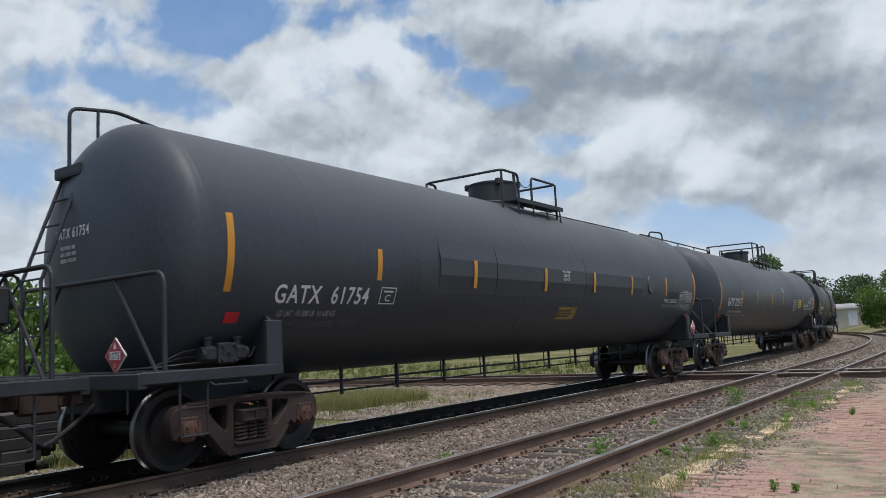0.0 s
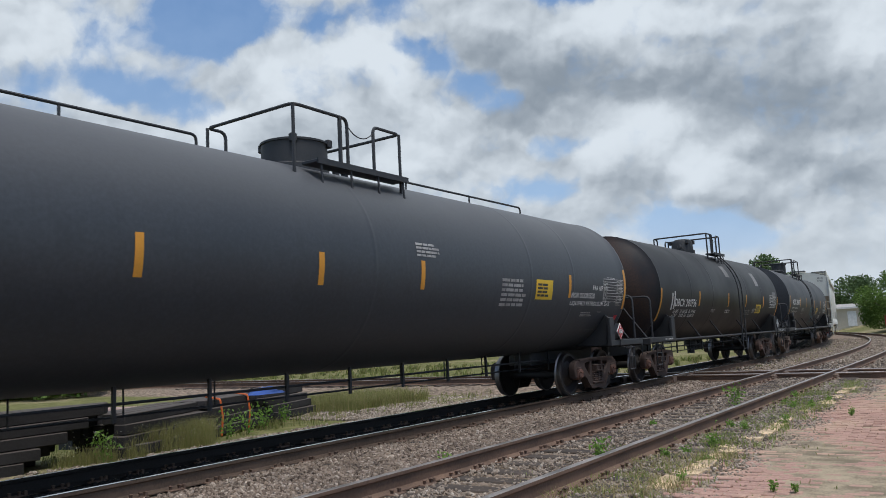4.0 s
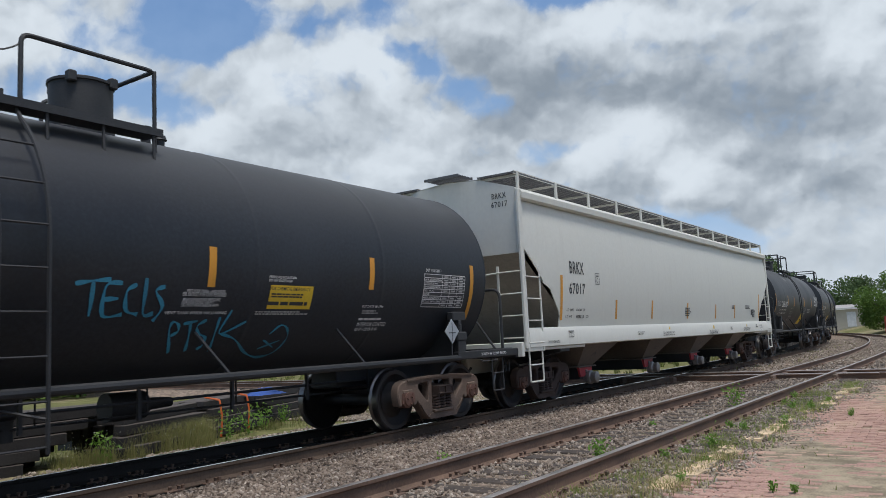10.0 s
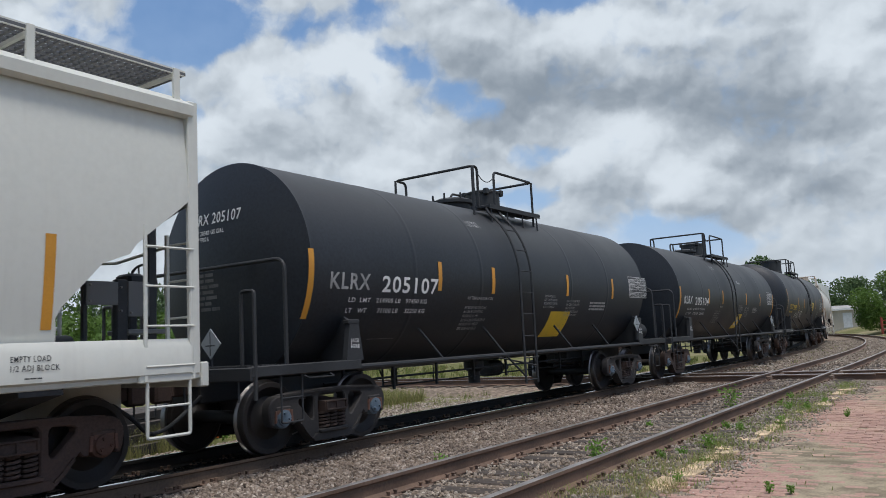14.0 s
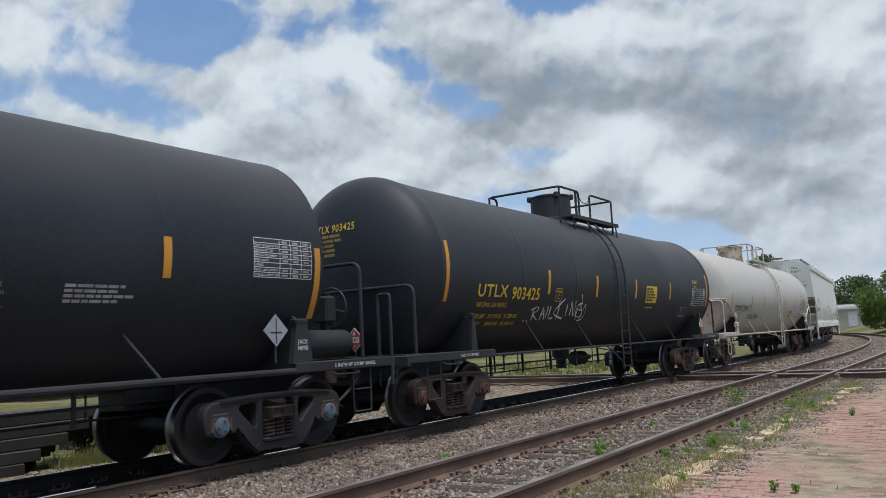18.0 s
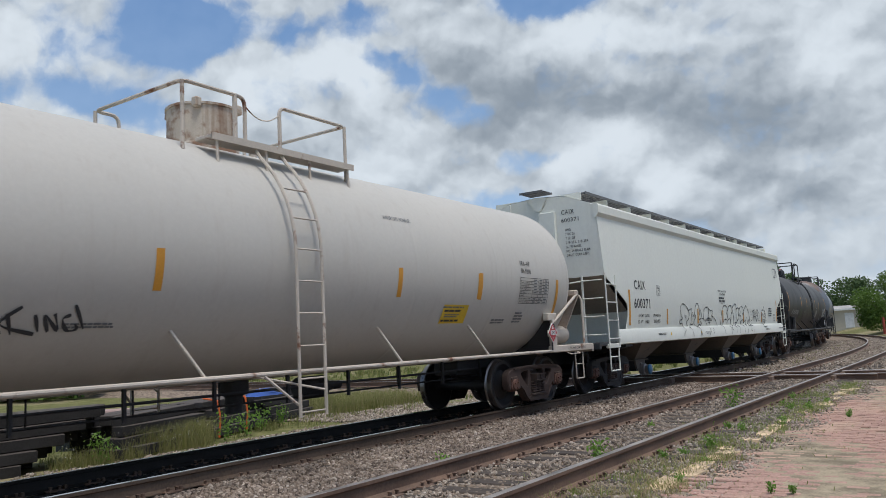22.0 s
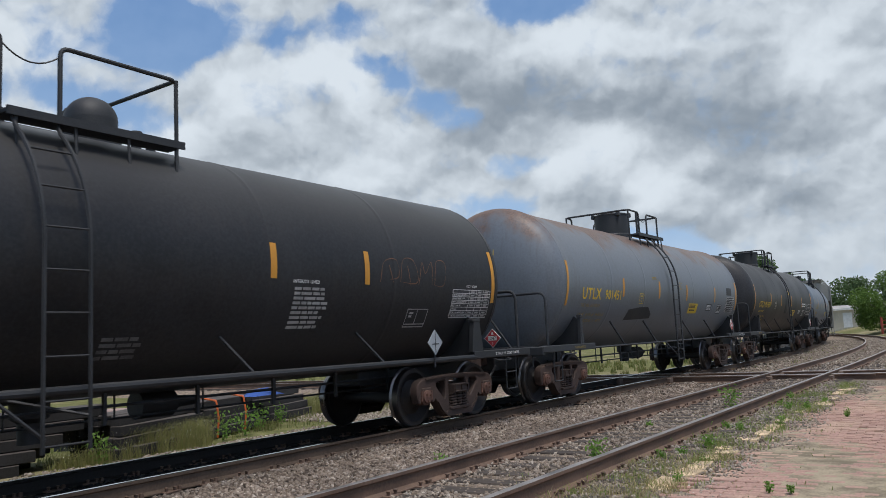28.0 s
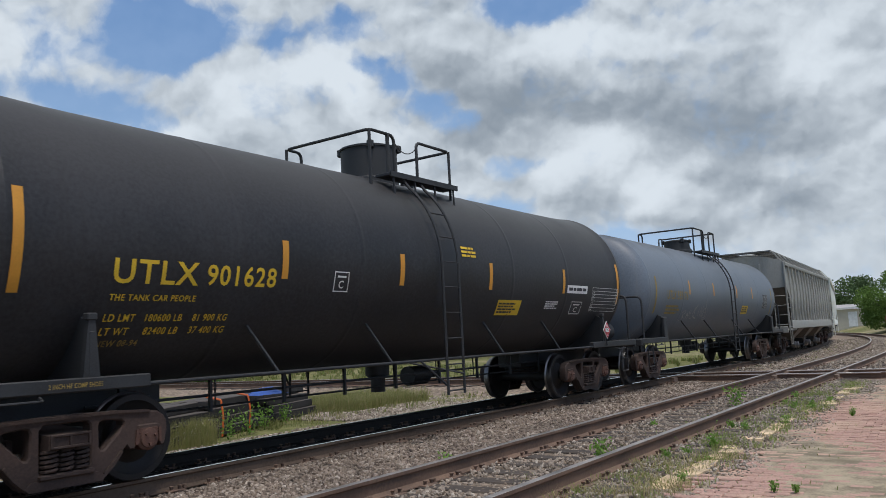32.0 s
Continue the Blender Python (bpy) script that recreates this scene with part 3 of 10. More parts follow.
def lumps(pos, size, base_v, base_f, rng):
    n = len(pos)
    kinds = np.stack([base_v * rng.uniform(0.62, 1.2, (len(base_v), 1)) * np.array([1.0, rng.uniform(0.6, 1), rng.uniform(0.5, 0.8)]) for _ in range(24)])
    v = kinds[rng.integers(0, 24, n)] * size[:, None, None]
    q = rng.normal(size=(n, 4))
    q /= np.linalg.norm(q, axis=1)[:, None]
    w, x, y, z = q.T
    R = np.stack([np.stack([1 - 2 * (y * y + z * z), 2 * (x * y - z * w), 2 * (x * z + y * w)], -1), np.stack([2 * (x * y + z * w), 1 - 2 * (x * x + z * z), 2 * (y * z - x * w)], -1), np.stack([2 * (x * z - y * w), 2 * (y * z + x * w), 1 - 2 * (x * x + y * y)], -1)], 1)
    v = np.einsum("nij,nkj->nki", R, v) + pos[:, None, :]
    f = base_f[None] + (np.arange(n) * len(base_v))[:, None, None]
    return v.reshape(-1, 3), f.reshape(-1, 3)


def bend_points(s, l):
    th = np.interp(s, _s, _th)
    return np.interp(s, _s, _x) + l * np.cos(th), np.interp(s, _s, _y) + l * np.sin(th)


def scatter(name, n, s0, s1, l0, l1, size, mat, base, label, seed, lift=0.3):
    rng = np.random.default_rng(seed)
    s, l = rng.uniform(s0, s1, n), rng.uniform(l0, l1, n)
    keep = np.ones(n, bool)
    for c in (-0.755, 0.755, 4.214 - 0.755, 4.214 + 0.755):
        keep &= np.abs(l - c) > 0.085
    s, l = s[keep], l[keep]
    x, y = bend_points(s, l)
    r = rng.uniform(size * 0.6, size * 1.45, len(s))
    pos = np.stack([x, y, bed_z(l) + r * lift + rng.uniform(-0.004, 0.012, len(s)) + 0.018 * np.sin(s * 2.1 + l * 3) * np.sin(l * 4.3 - s)], 1)
    v, f = lumps(pos, r, *base, rng)
    return tagged(new(name, cloud_mesh(name, v, f, mat)), label, "gravel", kind="stuff")


scatter("ballast_stones", 30000, 2.5, 13, 0.9, 3.5, 0.030, STONESBROWN, (ICO_V, ICO_F), "loose grey brown ballast stones between the tracks", 11)
scatter("ballast_stones", 5600, 2.5, 13, 3.4, 5.1, 0.022, STONESPALE, (ICO_V, ICO_F), "loose pale grey ballast stones between the rails", 12)
scatter("ballast_stones", 3600, 12.5, 26, 3.4, 5.1, 0.026, STONESPALE, (ICO_V, ICO_F), "loose brown ballast stones between the rails", 18)
scatter("ballast_stones", 12000, 3, 22, 4.9, 6.5, 0.019, STONES, (ICO_V, ICO_F), "loose pale stones beside the near track", 13)
scatter("ballast_stones", 12000, 12.5, 26, 0.9, 3.4, 0.034, STONESBROWN, (ICO_V, ICO_F), "loose grey brown ballast stones beyond", 14)
scatter("ballast_stones", 14000, 4, 34, -4.0, -0.85, 0.034, STONES, (ICO_V, ICO_F), "loose grey brown ballast stones behind the far rail", 15)
scatter("ballast_stones", 9000, 14, 23, -7.6, -3.9, 0.036, STONES, (ICO_V, ICO_F), "loose pale gravel spread behind the far rail", 19)
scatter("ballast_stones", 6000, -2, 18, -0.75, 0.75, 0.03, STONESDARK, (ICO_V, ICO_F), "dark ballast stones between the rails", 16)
scatter("ballast_stones", 16000, 26, 75, -2.8, 6.4, 0.05, STONES, (OCT_V, OCT_F), "loose ballast stones along the bend", 17)

# ---- rails and ties ----
RAIL_PROFILE = [(-0.036, -0.005), (-0.031, 0.0), (0.031, 0.0), (0.036, -0.005), (0.035, -0.036), (0.010, -0.052), (0.009, -0.150), (0.030, -0.166), (0.076, -0.176), (0.076, -0.188), (-0.076, -0.188), (-0.076, -0.176), (-0.030, -0.166), (-0.009, -0.150), (-0.010, -0.052), (-0.035, -0.036)]


def rail_geo(points):
    """A rail along (x, y, heading, z) rows."""
    g = Geo()
    n = len(RAIL_PROFILE)
    for x, y, th, z in points:
        for a, h in RAIL_PROFILE:
            g.v.append((x + a * math.cos(th), y + a * math.sin(th), z + h))
    for i in range(len(points) - 1):
        for j in range(n):
            g.cur = 1 if j in (0, 1, 2) else 0
            k, l = i * n + j, i * n + (j + 1) % n
            g.face((k, l, l + n, k + n))
    g.cur = 0
    g.face(tuple(range(n))), g.face(tuple(len(g.v) - 1 - i for i in range(n)))
    return g


TIE_DARK = Geo().box(-1.3, 1.3, -0.115, 0.115, -0.17, 0, 0.012).mesh("tie", TIEDARK)
TIE_MESH = Geo().box(-1.3, 1.3, -0.115, 0.115, -0.17, 0, 0.012).mesh("tie", TIE)
pg = Geo().box(-0.17, 0.17, -0.1, 0.1, 0.0, 0.018, 0.005)
for sx in (-0.11, 0.11):
    for sy in (-0.055, 0.055):
        pg.box(sx - 0.012, sx + 0.012, sy - 0.012, sy + 0.012, 0.016, 0.05).box(sx - 0.022, sx + 0.022, sy - 0.018, sy + 0.018, 0.045, 0.062, 0.006)
PLATE_MESH = pg.mesh("tie_plate", RAILSIDE)
ag = Geo().box(-0.085, 0.085, 0.125, 0.155, -0.03, 0.02, 0.006).box(0.06, 0.1, 0.12, 0.16, -0.02, 0.045, 0.008)
ANCHOR_MESH = ag.mesh("rail_anchor", RAILSIDE)


def track(label, side, z, s0, s1, head, ties, tie_mesh=TIE_MESH, web=RAILSIDE, sink=0.0):
    tr = thing("railway_track", label, "railway track", kind="structure")
    for l in (-0.755, 0.755):
        pts = [(*line_at(s, side + l), z) for s in np.arange(s0, s1, 0.5)]
        part("rail", rail_geo(pts), [web if l > 0 or side else OILYSHADEWEB, head], tr)
    rng = random.Random(int(side * 10) + 3)
    s = ties[0]
    while s < ties[1]:
        x, y, th = line_at(s, side)
        part("tie", tie_mesh, None, tr, at=pose(x, y, z - 0.19 - sink - rng.uniform(0, 0.008), 0, 0, math.degrees(th) + rng.uniform(-1.2, 1.2)))
        for l in (-0.755, 0.755):
            x, y, th = line_at(s, side + l)
            part("tie_plate", PLATE_MESH, None, tr, at=pose(x, y, z - 0.189, 0, 0, math.degrees(th)))
            if rng.random() < 0.7:
                part("rail_anchor", ANCHOR_MESH, None, tr, at=pose(x, y, z - 0.178, 0, 0, math.degrees(th)))
        s += 0.5 + rng.uniform(-0.03, 0.03)
    return tr


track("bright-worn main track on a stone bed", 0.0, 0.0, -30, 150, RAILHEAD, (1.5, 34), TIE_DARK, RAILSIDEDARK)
track("dull rusty side track sunk in stone and weeds", 4.214, 0.045, -12, 110, RAILDULL, (3.0, 30), sink=-0.012)
cross = thing("crossing_track", "rusty track crossing both lines at a diamond", "railway track", kind="structure")
for y in (22.55, 24.06):
    part("rail", rail_geo([(x, y, math.pi / 2, -0.006) for x in (-70, -30, -10, 0, 12, 40)]), [RAILSIDE, RAILDULL], cross)
for y, x0, x1 in ((22.67, -10.4, -2.2), (23.94, -10.4, -2.2), (22.43, -9.9, -2.4), (24.18, -9.9, -2.4)):
    part("guard_rail", rail_geo([(x, y, math.pi / 2, -0.012) for x in (x0, (x0 + x1) / 2, x1)]), [RAILSIDE, RAILDULL], cross)
for i in range(50):
    x = -30 + i * 0.62 + RNG.uniform(-0.03, 0.03)
    if not any(abs(x + OFF - c) < 0.95 for c in (0.0, 4.214)):
        part("tie", TIE_MESH, None, cross, at=pose(x, 23.3, -0.2, 0, 0, 90 + RNG.uniform(-2, 2)))
for s, l in ((22.55, -0.755), (22.55, 0.755), (24.06, -0.755), (24.06, 0.755), (22.55, 3.459), (22.55, 4.969), (24.06, 3.459), (24.06, 4.969)):
    x, y, th = line_at(s, l)
    part("frog_casting", Geo().box(-0.42, 0.42, -0.11, 0.11, -0.2, -0.03, 0.015).box(-0.11, 0.11, -0.42, 0.42, -0.2, -0.032, 0.015), CASTTAN, cross, "cast crossing frog", at=pose(x, y, 0, 0, 0, 0))

# ---- brick paving ----
BRICK = bpy.data.materials.new("worn_red_brick")
BRICK.use_nodes = True
T = Tree(BRICK.node_tree)
bs = BRICK.node_tree.nodes["Principled BSDF"]
co = T.n("NewGeometry").outputs["Position"]
rnd = T.math("ADD", T.math("MULTIPLY", T.n("ObjectInfo").outputs["Random"], 0.5), T.math("MULTIPLY", T.n("NewGeometry").outputs["Random Per Island"], 0.5))
ramp = T.n("ValToRGB")
for i, c in enumerate(((0.36, 0.20, 0.155), (0.46, 0.285, 0.226), (0.53, 0.35, 0.285), (0.415, 0.262, 0.213))):
    if i > 1:
        ramp.color_ramp.elements.new(0.5)
    ramp.color_ramp.elements[i].position, ramp.color_ramp.elements[i].color = i / 3, (*c, 1)
T.put(ramp.inputs[0], rnd)
grain, blot = T.noise(co, 55.0, 4), T.noise(co, 0.8, 5)
col = T.mix(T.ramp(grain, 0.35, 0.7, 0.0, 0.4), ramp.outputs[0], (0.12, 0.07, 0.055))
col = T.mix(T.ramp(blot, 0.45, 0.67, 0.0, 0.5), col, (0.55, 0.41, 0.29))
T.put(bs.inputs["Base Color"], col)
bs.inputs["Roughness"].default_value, bs.inputs["Specular IOR Level"].default_value = 0.9, 0.15
bp = T.n("Bump")
bp.inputs["Strength"].default_value, bp.inputs["Distance"].default_value = 0.5, 0.006
T.put(bp.inputs["Height"], grain)
T.put(bs.inputs["Normal"], bp.outputs[0])
KERBSTONE = surface("sandy_limestone_kerb", (0.56, 0.43, 0.28), 0.9, vary=0.35, scale=10, fine=50, bump=0.6, spec=0.1)
BRICK_Z = -0.165
pave = thing("brick_pavement", "worn red brick paving with sandy joints", "pavement", kind="structure")
part("bedding", Geo().box(-2.62, 14, -9, 20.4, -0.47, BRICK_Z - 0.012), SOIL, pave, "sandy bedding")


def patch_land(name, x0, x1, y0, y1, z, seed, mat, label, category):
    """A strip of rough soil, uneven in height and outline."""
    rng, g = random.Random(seed), Geo()
    nx, ny = 8, max(4, int((y1 - y0) / 0.5))
    for i in range(ny + 1):
        for j in range(nx + 1):
            e = rng.uniform(-0.12, 0.12) if j in (0, nx) else 0
            g.v.append((x0 + (x1 - x0) * j / nx + e, y0 + (y1 - y0) * i / ny, z + rng.uniform(-0.015, 0.015) - (0.06 if j in (0, nx) else 0)))
    for i in range(ny):
        for j in range(nx):
            k = i * (nx + 1) + j
            g.face((k, k + 1, k + nx + 2, k + nx + 1))
    return solid(name, g, mat, label, category, kind="structure")


patch_land("dirt_strip", -3.25, -2.45, -4, 22, -0.195, 4, SOIL, "sandy dirt strip between brick and track", "dirt")

# added wall, out of view, that cuts low sky light on the tank flanks
LIGHTBLOCKWALL = surface("brown_light_block", (0.13, 0.095, 0.075), 0.9, vary=0.25, scale=3, fine=30, bump=0.3)
solid("wall_street", Geo().box(17.0, 17.4, -60, 70, -0.45, 4.5), LIGHTBLOCKWALL, "unseen plain brown wall added to hold back low sky light", "wall", kind="structure")

# ---- trucks ----
def coil(n=5, r=0.065, wire=0.019, h=0.22):
    pts = []
    for i in range(n * 10 + 1):
        a = 2 * math.pi * i / 10
        pts.append((r * math.cos(a), r * math.sin(a), h * i / (n * 10)))
    return Geo().tube(pts, wire, 5)


SPRING_MESH = coil().mesh("spring", CAST)


def side_frame_geo(sgn):
    """A cast side frame: one thick plate with rounded windows, a raised lip round its edges and pedestal jaws over the bearings."""
    g = Geo()
    half = [(0.34, 0.112), (0.42, 0.135), (0.50, 0.225), (0.59, 0.34), (0.645, 0.405), (0.675, 0.36), (0.735, 0.355), (0.755, 0.40), (0.762, 0.52), (0.785, 0.575), (0.99, 0.575), (1.012, 0.52),
            (1.02, 0.40), (1.035, 0.36), (1.08, 0.36), (1.102, 0.41), (1.125, 0.52), (1.118, 0.61), (1.08, 0.675), (1.01, 0.72), (0.86, 0.742), (0.50, 0.765), (0.2, 0.775)]
    outer = half + [(-x, z) for x, z in reversed(half)]
    win = [(0.345, 0.43), (0.365, 0.395), (0.395, 0.395), (0.45, 0.45), (0.56, 0.555), (0.61, 0.61), (0.61, 0.645), (0.58, 0.668), (0.39, 0.685), (0.355, 0.672), (0.34, 0.635)]
    nest = [(-0.225, 0.245), (0.225, 0.245), (0.252, 0.275), (0.252, 0.655), (0.22, 0.695), (-0.22, 0.695), (-0.252, 0.655), (-0.252, 0.275)]
    loops = [outer, win, [(-x, z) for x, z in reversed(win)], nest]

    def inset(loop, d):
        """Every corner moved d into the metal."""
        n, area = len(loop), sum(a[0] * b[1] - b[0] * a[1] for a, b in zip(loop, loop[1:] + loop[:1]))
        k, out = (1 if area > 0 else -1), []
        for q in range(n):
            (ax, az), (bx, bz), (cx, cz) = loop[q - 1], loop[q], loop[(q + 1) % n]
            n1, n2 = Vector((-(bz - az), bx - ax)).normalized(), Vector((-(cz - bz), cx - bx)).normalized()
            m = (n1 + n2).normalized() * k * d
            out.append((bx + m.x, bz + m.y))
        return out
    small = [inset(outer, 0.016)] + [inset(l, -0.016) for l in loops[1:]]
    tris = tessellate_polygon([[Vector((x, z, 0)) for x, z in l] for l in small])
    levels = [(0.92, loops), (1.04, loops), (1.058, small)]
    k, n = len(g.v), sum(len(l) for l in loops)
    for y, ls in levels:
        g.v += [(x, sgn * y, z) for l in ls for x, z in l]
    for t in tris:
        g.face((k + t[0], k + t[1], k + t[2])), g.face((k + 2 * n + t[2], k + 2 * n + t[1], k + 2 * n + t[0]))
    for r in (0, 1):
        o = k + r * n
        for l in loops:
            m = len(l)
            for q in range(m):
                a, b = o + q, o + (q + 1) % m
                g.face((a, b, b + n, a + n))
            o += m
    y0, y1 = sorted((sgn * 0.90, sgn * 1.085))
    # flanges along the top, the legs and the spring seat
    g.prism([(-0.36, 0.108), (0.36, 0.108), (0.40, 0.15), (0.33, 0.20), (-0.33, 0.20), (-0.40, 0.15)], "y", y0, y1)
    g.prism([(-0.9, 0.715), (-0.5, 0.738), (0.5, 0.738), (0.9, 0.715), (0.9, 0.742), (0.5, 0.768), (-0.5, 0.768), (-0.9, 0.742)], "y", y0 + 0.004, y1 - 0.004)
    g.box(-0.27, 0.27, y0 - 0.03, y1 + 0.035, 0.20, 0.25, 0.012)
    for m in (-1, 1):
        g.prism([(m * 0.40, 0.14), (m * 0.50, 0.235), (m * 0.59, 0.35), (m * 0.57, 0.372), (m * 0.475, 0.262), (m * 0.38, 0.175)], "y", y0 + 0.006, y1 - 0.006)
        cx = m * 0.889
        g.box(cx - 0.13, cx + 0.13, y0 + 0.012, y1 - 0.012, 0.545, 0.60, 0.014)
    return g


def adapter_geo():
    """Bearing adapter between the pedestal jaws, for one bearing."""
    g = Geo().box(-0.115, 0.115, -0.083, 0.083, 0.50, 0.57, 0.012)
    for m in (-1, 1):
        g.prism([(m * 0.155, 0.40), (m * 0.125, 0.40), (m * 0.115, 0.55), (m * 0.145, 0.55)], "y", -0.083, 0.083)
    return g


SIDE_L, SIDE_R = side_frame_geo(1).mesh("side_frame", CAST), side_frame_geo(-1).mesh("side_frame", CAST)
SIDE_L3, SIDE_R3 = side_frame_geo(1).mesh("side_frame", CASTDARK), side_frame_geo(-1).mesh("side_frame", CASTDARK)
SIDE_L2, SIDE_R2 = side_frame_geo(1).mesh("side_frame", CASTTAN), side_frame_geo(-1).mesh("side_frame", CASTTAN)
bg_ = Geo()
bg_.prism([(-1.14, 0.47), (-1.14, 0.60), (-0.8, 0.63), (-0.35, 0.70), (0.35, 0.70), (0.8, 0.63), (1.14, 0.60), (1.14, 0.47), (0.5, 0.42), (-0.5, 0.42)], "x", -0.21, 0.21)
for sgn in (-1, 1):
    y0, y1 = sgn * 1.13, sgn * 1.16
    bg_.box(-0.2, 0.2, y0, y1, 0.475, 0.50, 0.006).box(-0.2, 0.2, y0, y1, 0.585, 0.61, 0.006)
    for a in (-0.2, -0.012, 0.175):
        bg_.box(a, a + 0.025, y0, y1, 0.495, 0.59)
bg_.lathe([(0.68, 0.0), (0.68, 0.22), (0.76, 0.22), (0.76, 0.0)], "z", 20)
BOLSTER_MESH = bg_.mesh("bolster", CAST)
ADAPTER_MESH = adapter_geo().mesh("bearing_adapter", CAP)
BEAM_MESH = Geo().box(-0.04, 0.04, -0.78, 0.78, 0.40, 0.47, 0.01).box(-0.03, 0.03, -0.05, 0.05, 0.3, 0.6, 0.01).box(-0.02, 0.05, -0.82, -0.7, 0.34, 0.56, 0.01).box(-0.02, 0.05, 0.7, 0.82, 0.34, 0.56, 0.01).mesh("brake_beam", CAST)


def wheelset_mesh(cap):
    g = Geo()
    for m in (-1, 1):
        def P(rows):
            return [(m * a, r) for a, r in rows]
        g.cur = 0
        g.lathe(P([(0, 0.085), (0.6, 0.09), (0.64, 0.13), (0.655, 0.16), (0.672, 0.24), (0.662, 0.375), (0.676, 0.39), (0.677, 0.455)]), "y", 40)
        g.cur = 1
        g.lathe(P([(0.677, 0.455), (0.68, 0.480), (0.695, 0.484), (0.708, 0.474), (0.72, 0.459), (0.80, 0.4545), (0.815, 0.449)]), "y", 40)
        g.cur = 0
        g.lathe(P([(0.815, 0.449), (0.822, 0.442), (0.822, 0.385), (0.805, 0.375), (0.755, 0.27), (0.79, 0.17), (0.83, 0.135), (0.83, 0.09), (0.90, 0.085), (0.905, 0.125)]), "y", 40)
        g.cur = 2
        g.lathe(P([(0.905, 0.125), (0.92, 0.13), (1.055, 0.13), (1.065, 0.115), (1.07, 0.105), (1.095, 0.10), (1.10, 0.085), (1.10, 0.0)]), "y", 24)
        for i in range(3):
            a = 2 * math.pi * i / 3
            g.box(0.062 * math.cos(a) - 0.014, 0.062 * math.cos(a) + 0.014, m * 1.095, m * 1.122, 0.062 * math.sin(a) - 0.014, 0.062 * math.sin(a) + 0.014)
    return g.mesh("wheelset", [WHEEL, TREAD, cap])


WHEELSET, WHEELSET_BLUE = wheelset_mesh(CAP), wheelset_mesh(CAPBLUE)


def truck(car, x, tan=False, wheels=None):
    t = part("truck", BOLSTER_MESH, None, car, "cast steel truck", at=pose(x, 0, 0))
    part("side_frame", {True: SIDE_L2, "dark": SIDE_L3}.get(tan, SIDE_L), None, t)
    part("side_frame", {True: SIDE_R2, "dark": SIDE_R3}.get(tan, SIDE_R), None, t)
    for sgn in (-1, 1):
        for dx in (-0.155, 0.0, 0.155):
            part("spring", SPRING_MESH, None, t, at=pose(dx, sgn * 1.045, 0.25))
            part("spring", SPRING_MESH, None, t, at=pose(dx, sgn * 0.92, 0.25))
    for m in (-1, 1):
        for sgn in (-1, 1):
            part("bearing_adapter", ADAPTER_MESH, None, t, "rust-red bearing adapter", at=pose(m * 0.889, sgn * 0.9925, 0))
    for dx in (-0.43, 0.43):
        part("brake_beam", BEAM_MESH, None, t, at=pose(dx, 0, 0.02))
    w = [part("wheelset", wheels or WHEELSET, None, t, at=pose(m * 0.889, 0, 0.4555)) for m in (-1, 1)]
    return t, w


# ---- common end gear ----
def coupler(car, e, x0, mat):
    g = Geo().box(e * (x0 - 0.5), e * (x0 + 0.02), -0.09, 0.09, 0.79, 0.97, 0.02)
    g.box(e * (x0 - 0.04), e * (x0 + 0.20), -0.15, 0.02, 0.73, 1.0, 0.03).box(e * (x0 + 0.02), e * (x0 + 0.24), 0.04, 0.17, 0.75, 0.99, 0.03)
    part("coupler", g, mat, car, "rusty knuckle coupler")
    h = Geo().tube([(e * (x0 - 0.35), -0.28, 0.78), (e * (x0 - 0.1), -0.3, 0.6), (e * (x0 + 0.12), -0.22, 0.42), (e * (x0 + 0.3), -0.12, 0.38)], 0.026, 8, 0.12)
    part("air_hose", h, FRAMEBLACK, car, "rubber brake hose")
    lever = Geo().tube([(e * (x0 - 0.12), -1.25, 0.72), (e * (x0 - 0.12), -1.25, 0.98), (e * (x0 - 0.12), -0.5, 0.98), (e * (x0 - 0.02), -0.2, 1.0)], 0.013, 6, 0.05)
    part("uncoupling_lever", lever, FRAMEGREY, car)


def wheel_ring(car, x, y, z, mat):
    pts = [(x, y + 0.28 * math.cos(a), z + 0.28 * math.sin(a)) for a in np.linspace(0, 2 * math.pi, 29)]
    rim = part("brake_wheel", Geo().tube(pts, 0.016, 6), mat, car, "black spoked hand brake wheel")
    for i in range(6):
        a = 2 * math.pi * i / 6 + 0.3
        part("spoke", Geo().tube([(x - 0.03, y, z), (x, y + 0.28 * math.cos(a), z + 0.28 * math.sin(a))], 0.011, 5), mat, rim)
    part("hub", Geo().lathe([(x - 0.07, 0.0), (x - 0.07, 0.07), (x + 0.02, 0.06), (x + 0.02, 0.0)], "x", 12, (0, y, z)), mat, rim)
    box = Geo().box(x - 0.26, x - 0.05, y - 0.15, y + 0.15, z - 0.22, z + 0.16, 0.03)
    part("brake_gear_box", box, mat, car)
    part("brake_stand", Geo().box(x - 0.2, x - 0.1, y - 0.06, y + 0.06, 1.05, z - 0.2, 0.01), mat, car)


def stirrup(car, x0, x1, y, ztop, zbot, mat, mid=False):
    g = Geo().tube([(x0, y, ztop), (x0, y, zbot), (x1, y, zbot), (x1, y, ztop)], 0.014, 6, 0.03)
    if mid:
        g.tube([(x0, y, (ztop + zbot) / 2), (x1, y, (ztop + zbot) / 2)], 0.012, 6)
    part("stirrup_step", g, mat, car)


def grab(car, a, b, out, mat, name="grab_iron"):
    a, b, o = Vector(a), Vector(b), Vector(out)
    part(name, Geo().tube([a, a + o, b + o, b], 0.011, 6, 0.025), mat, car)


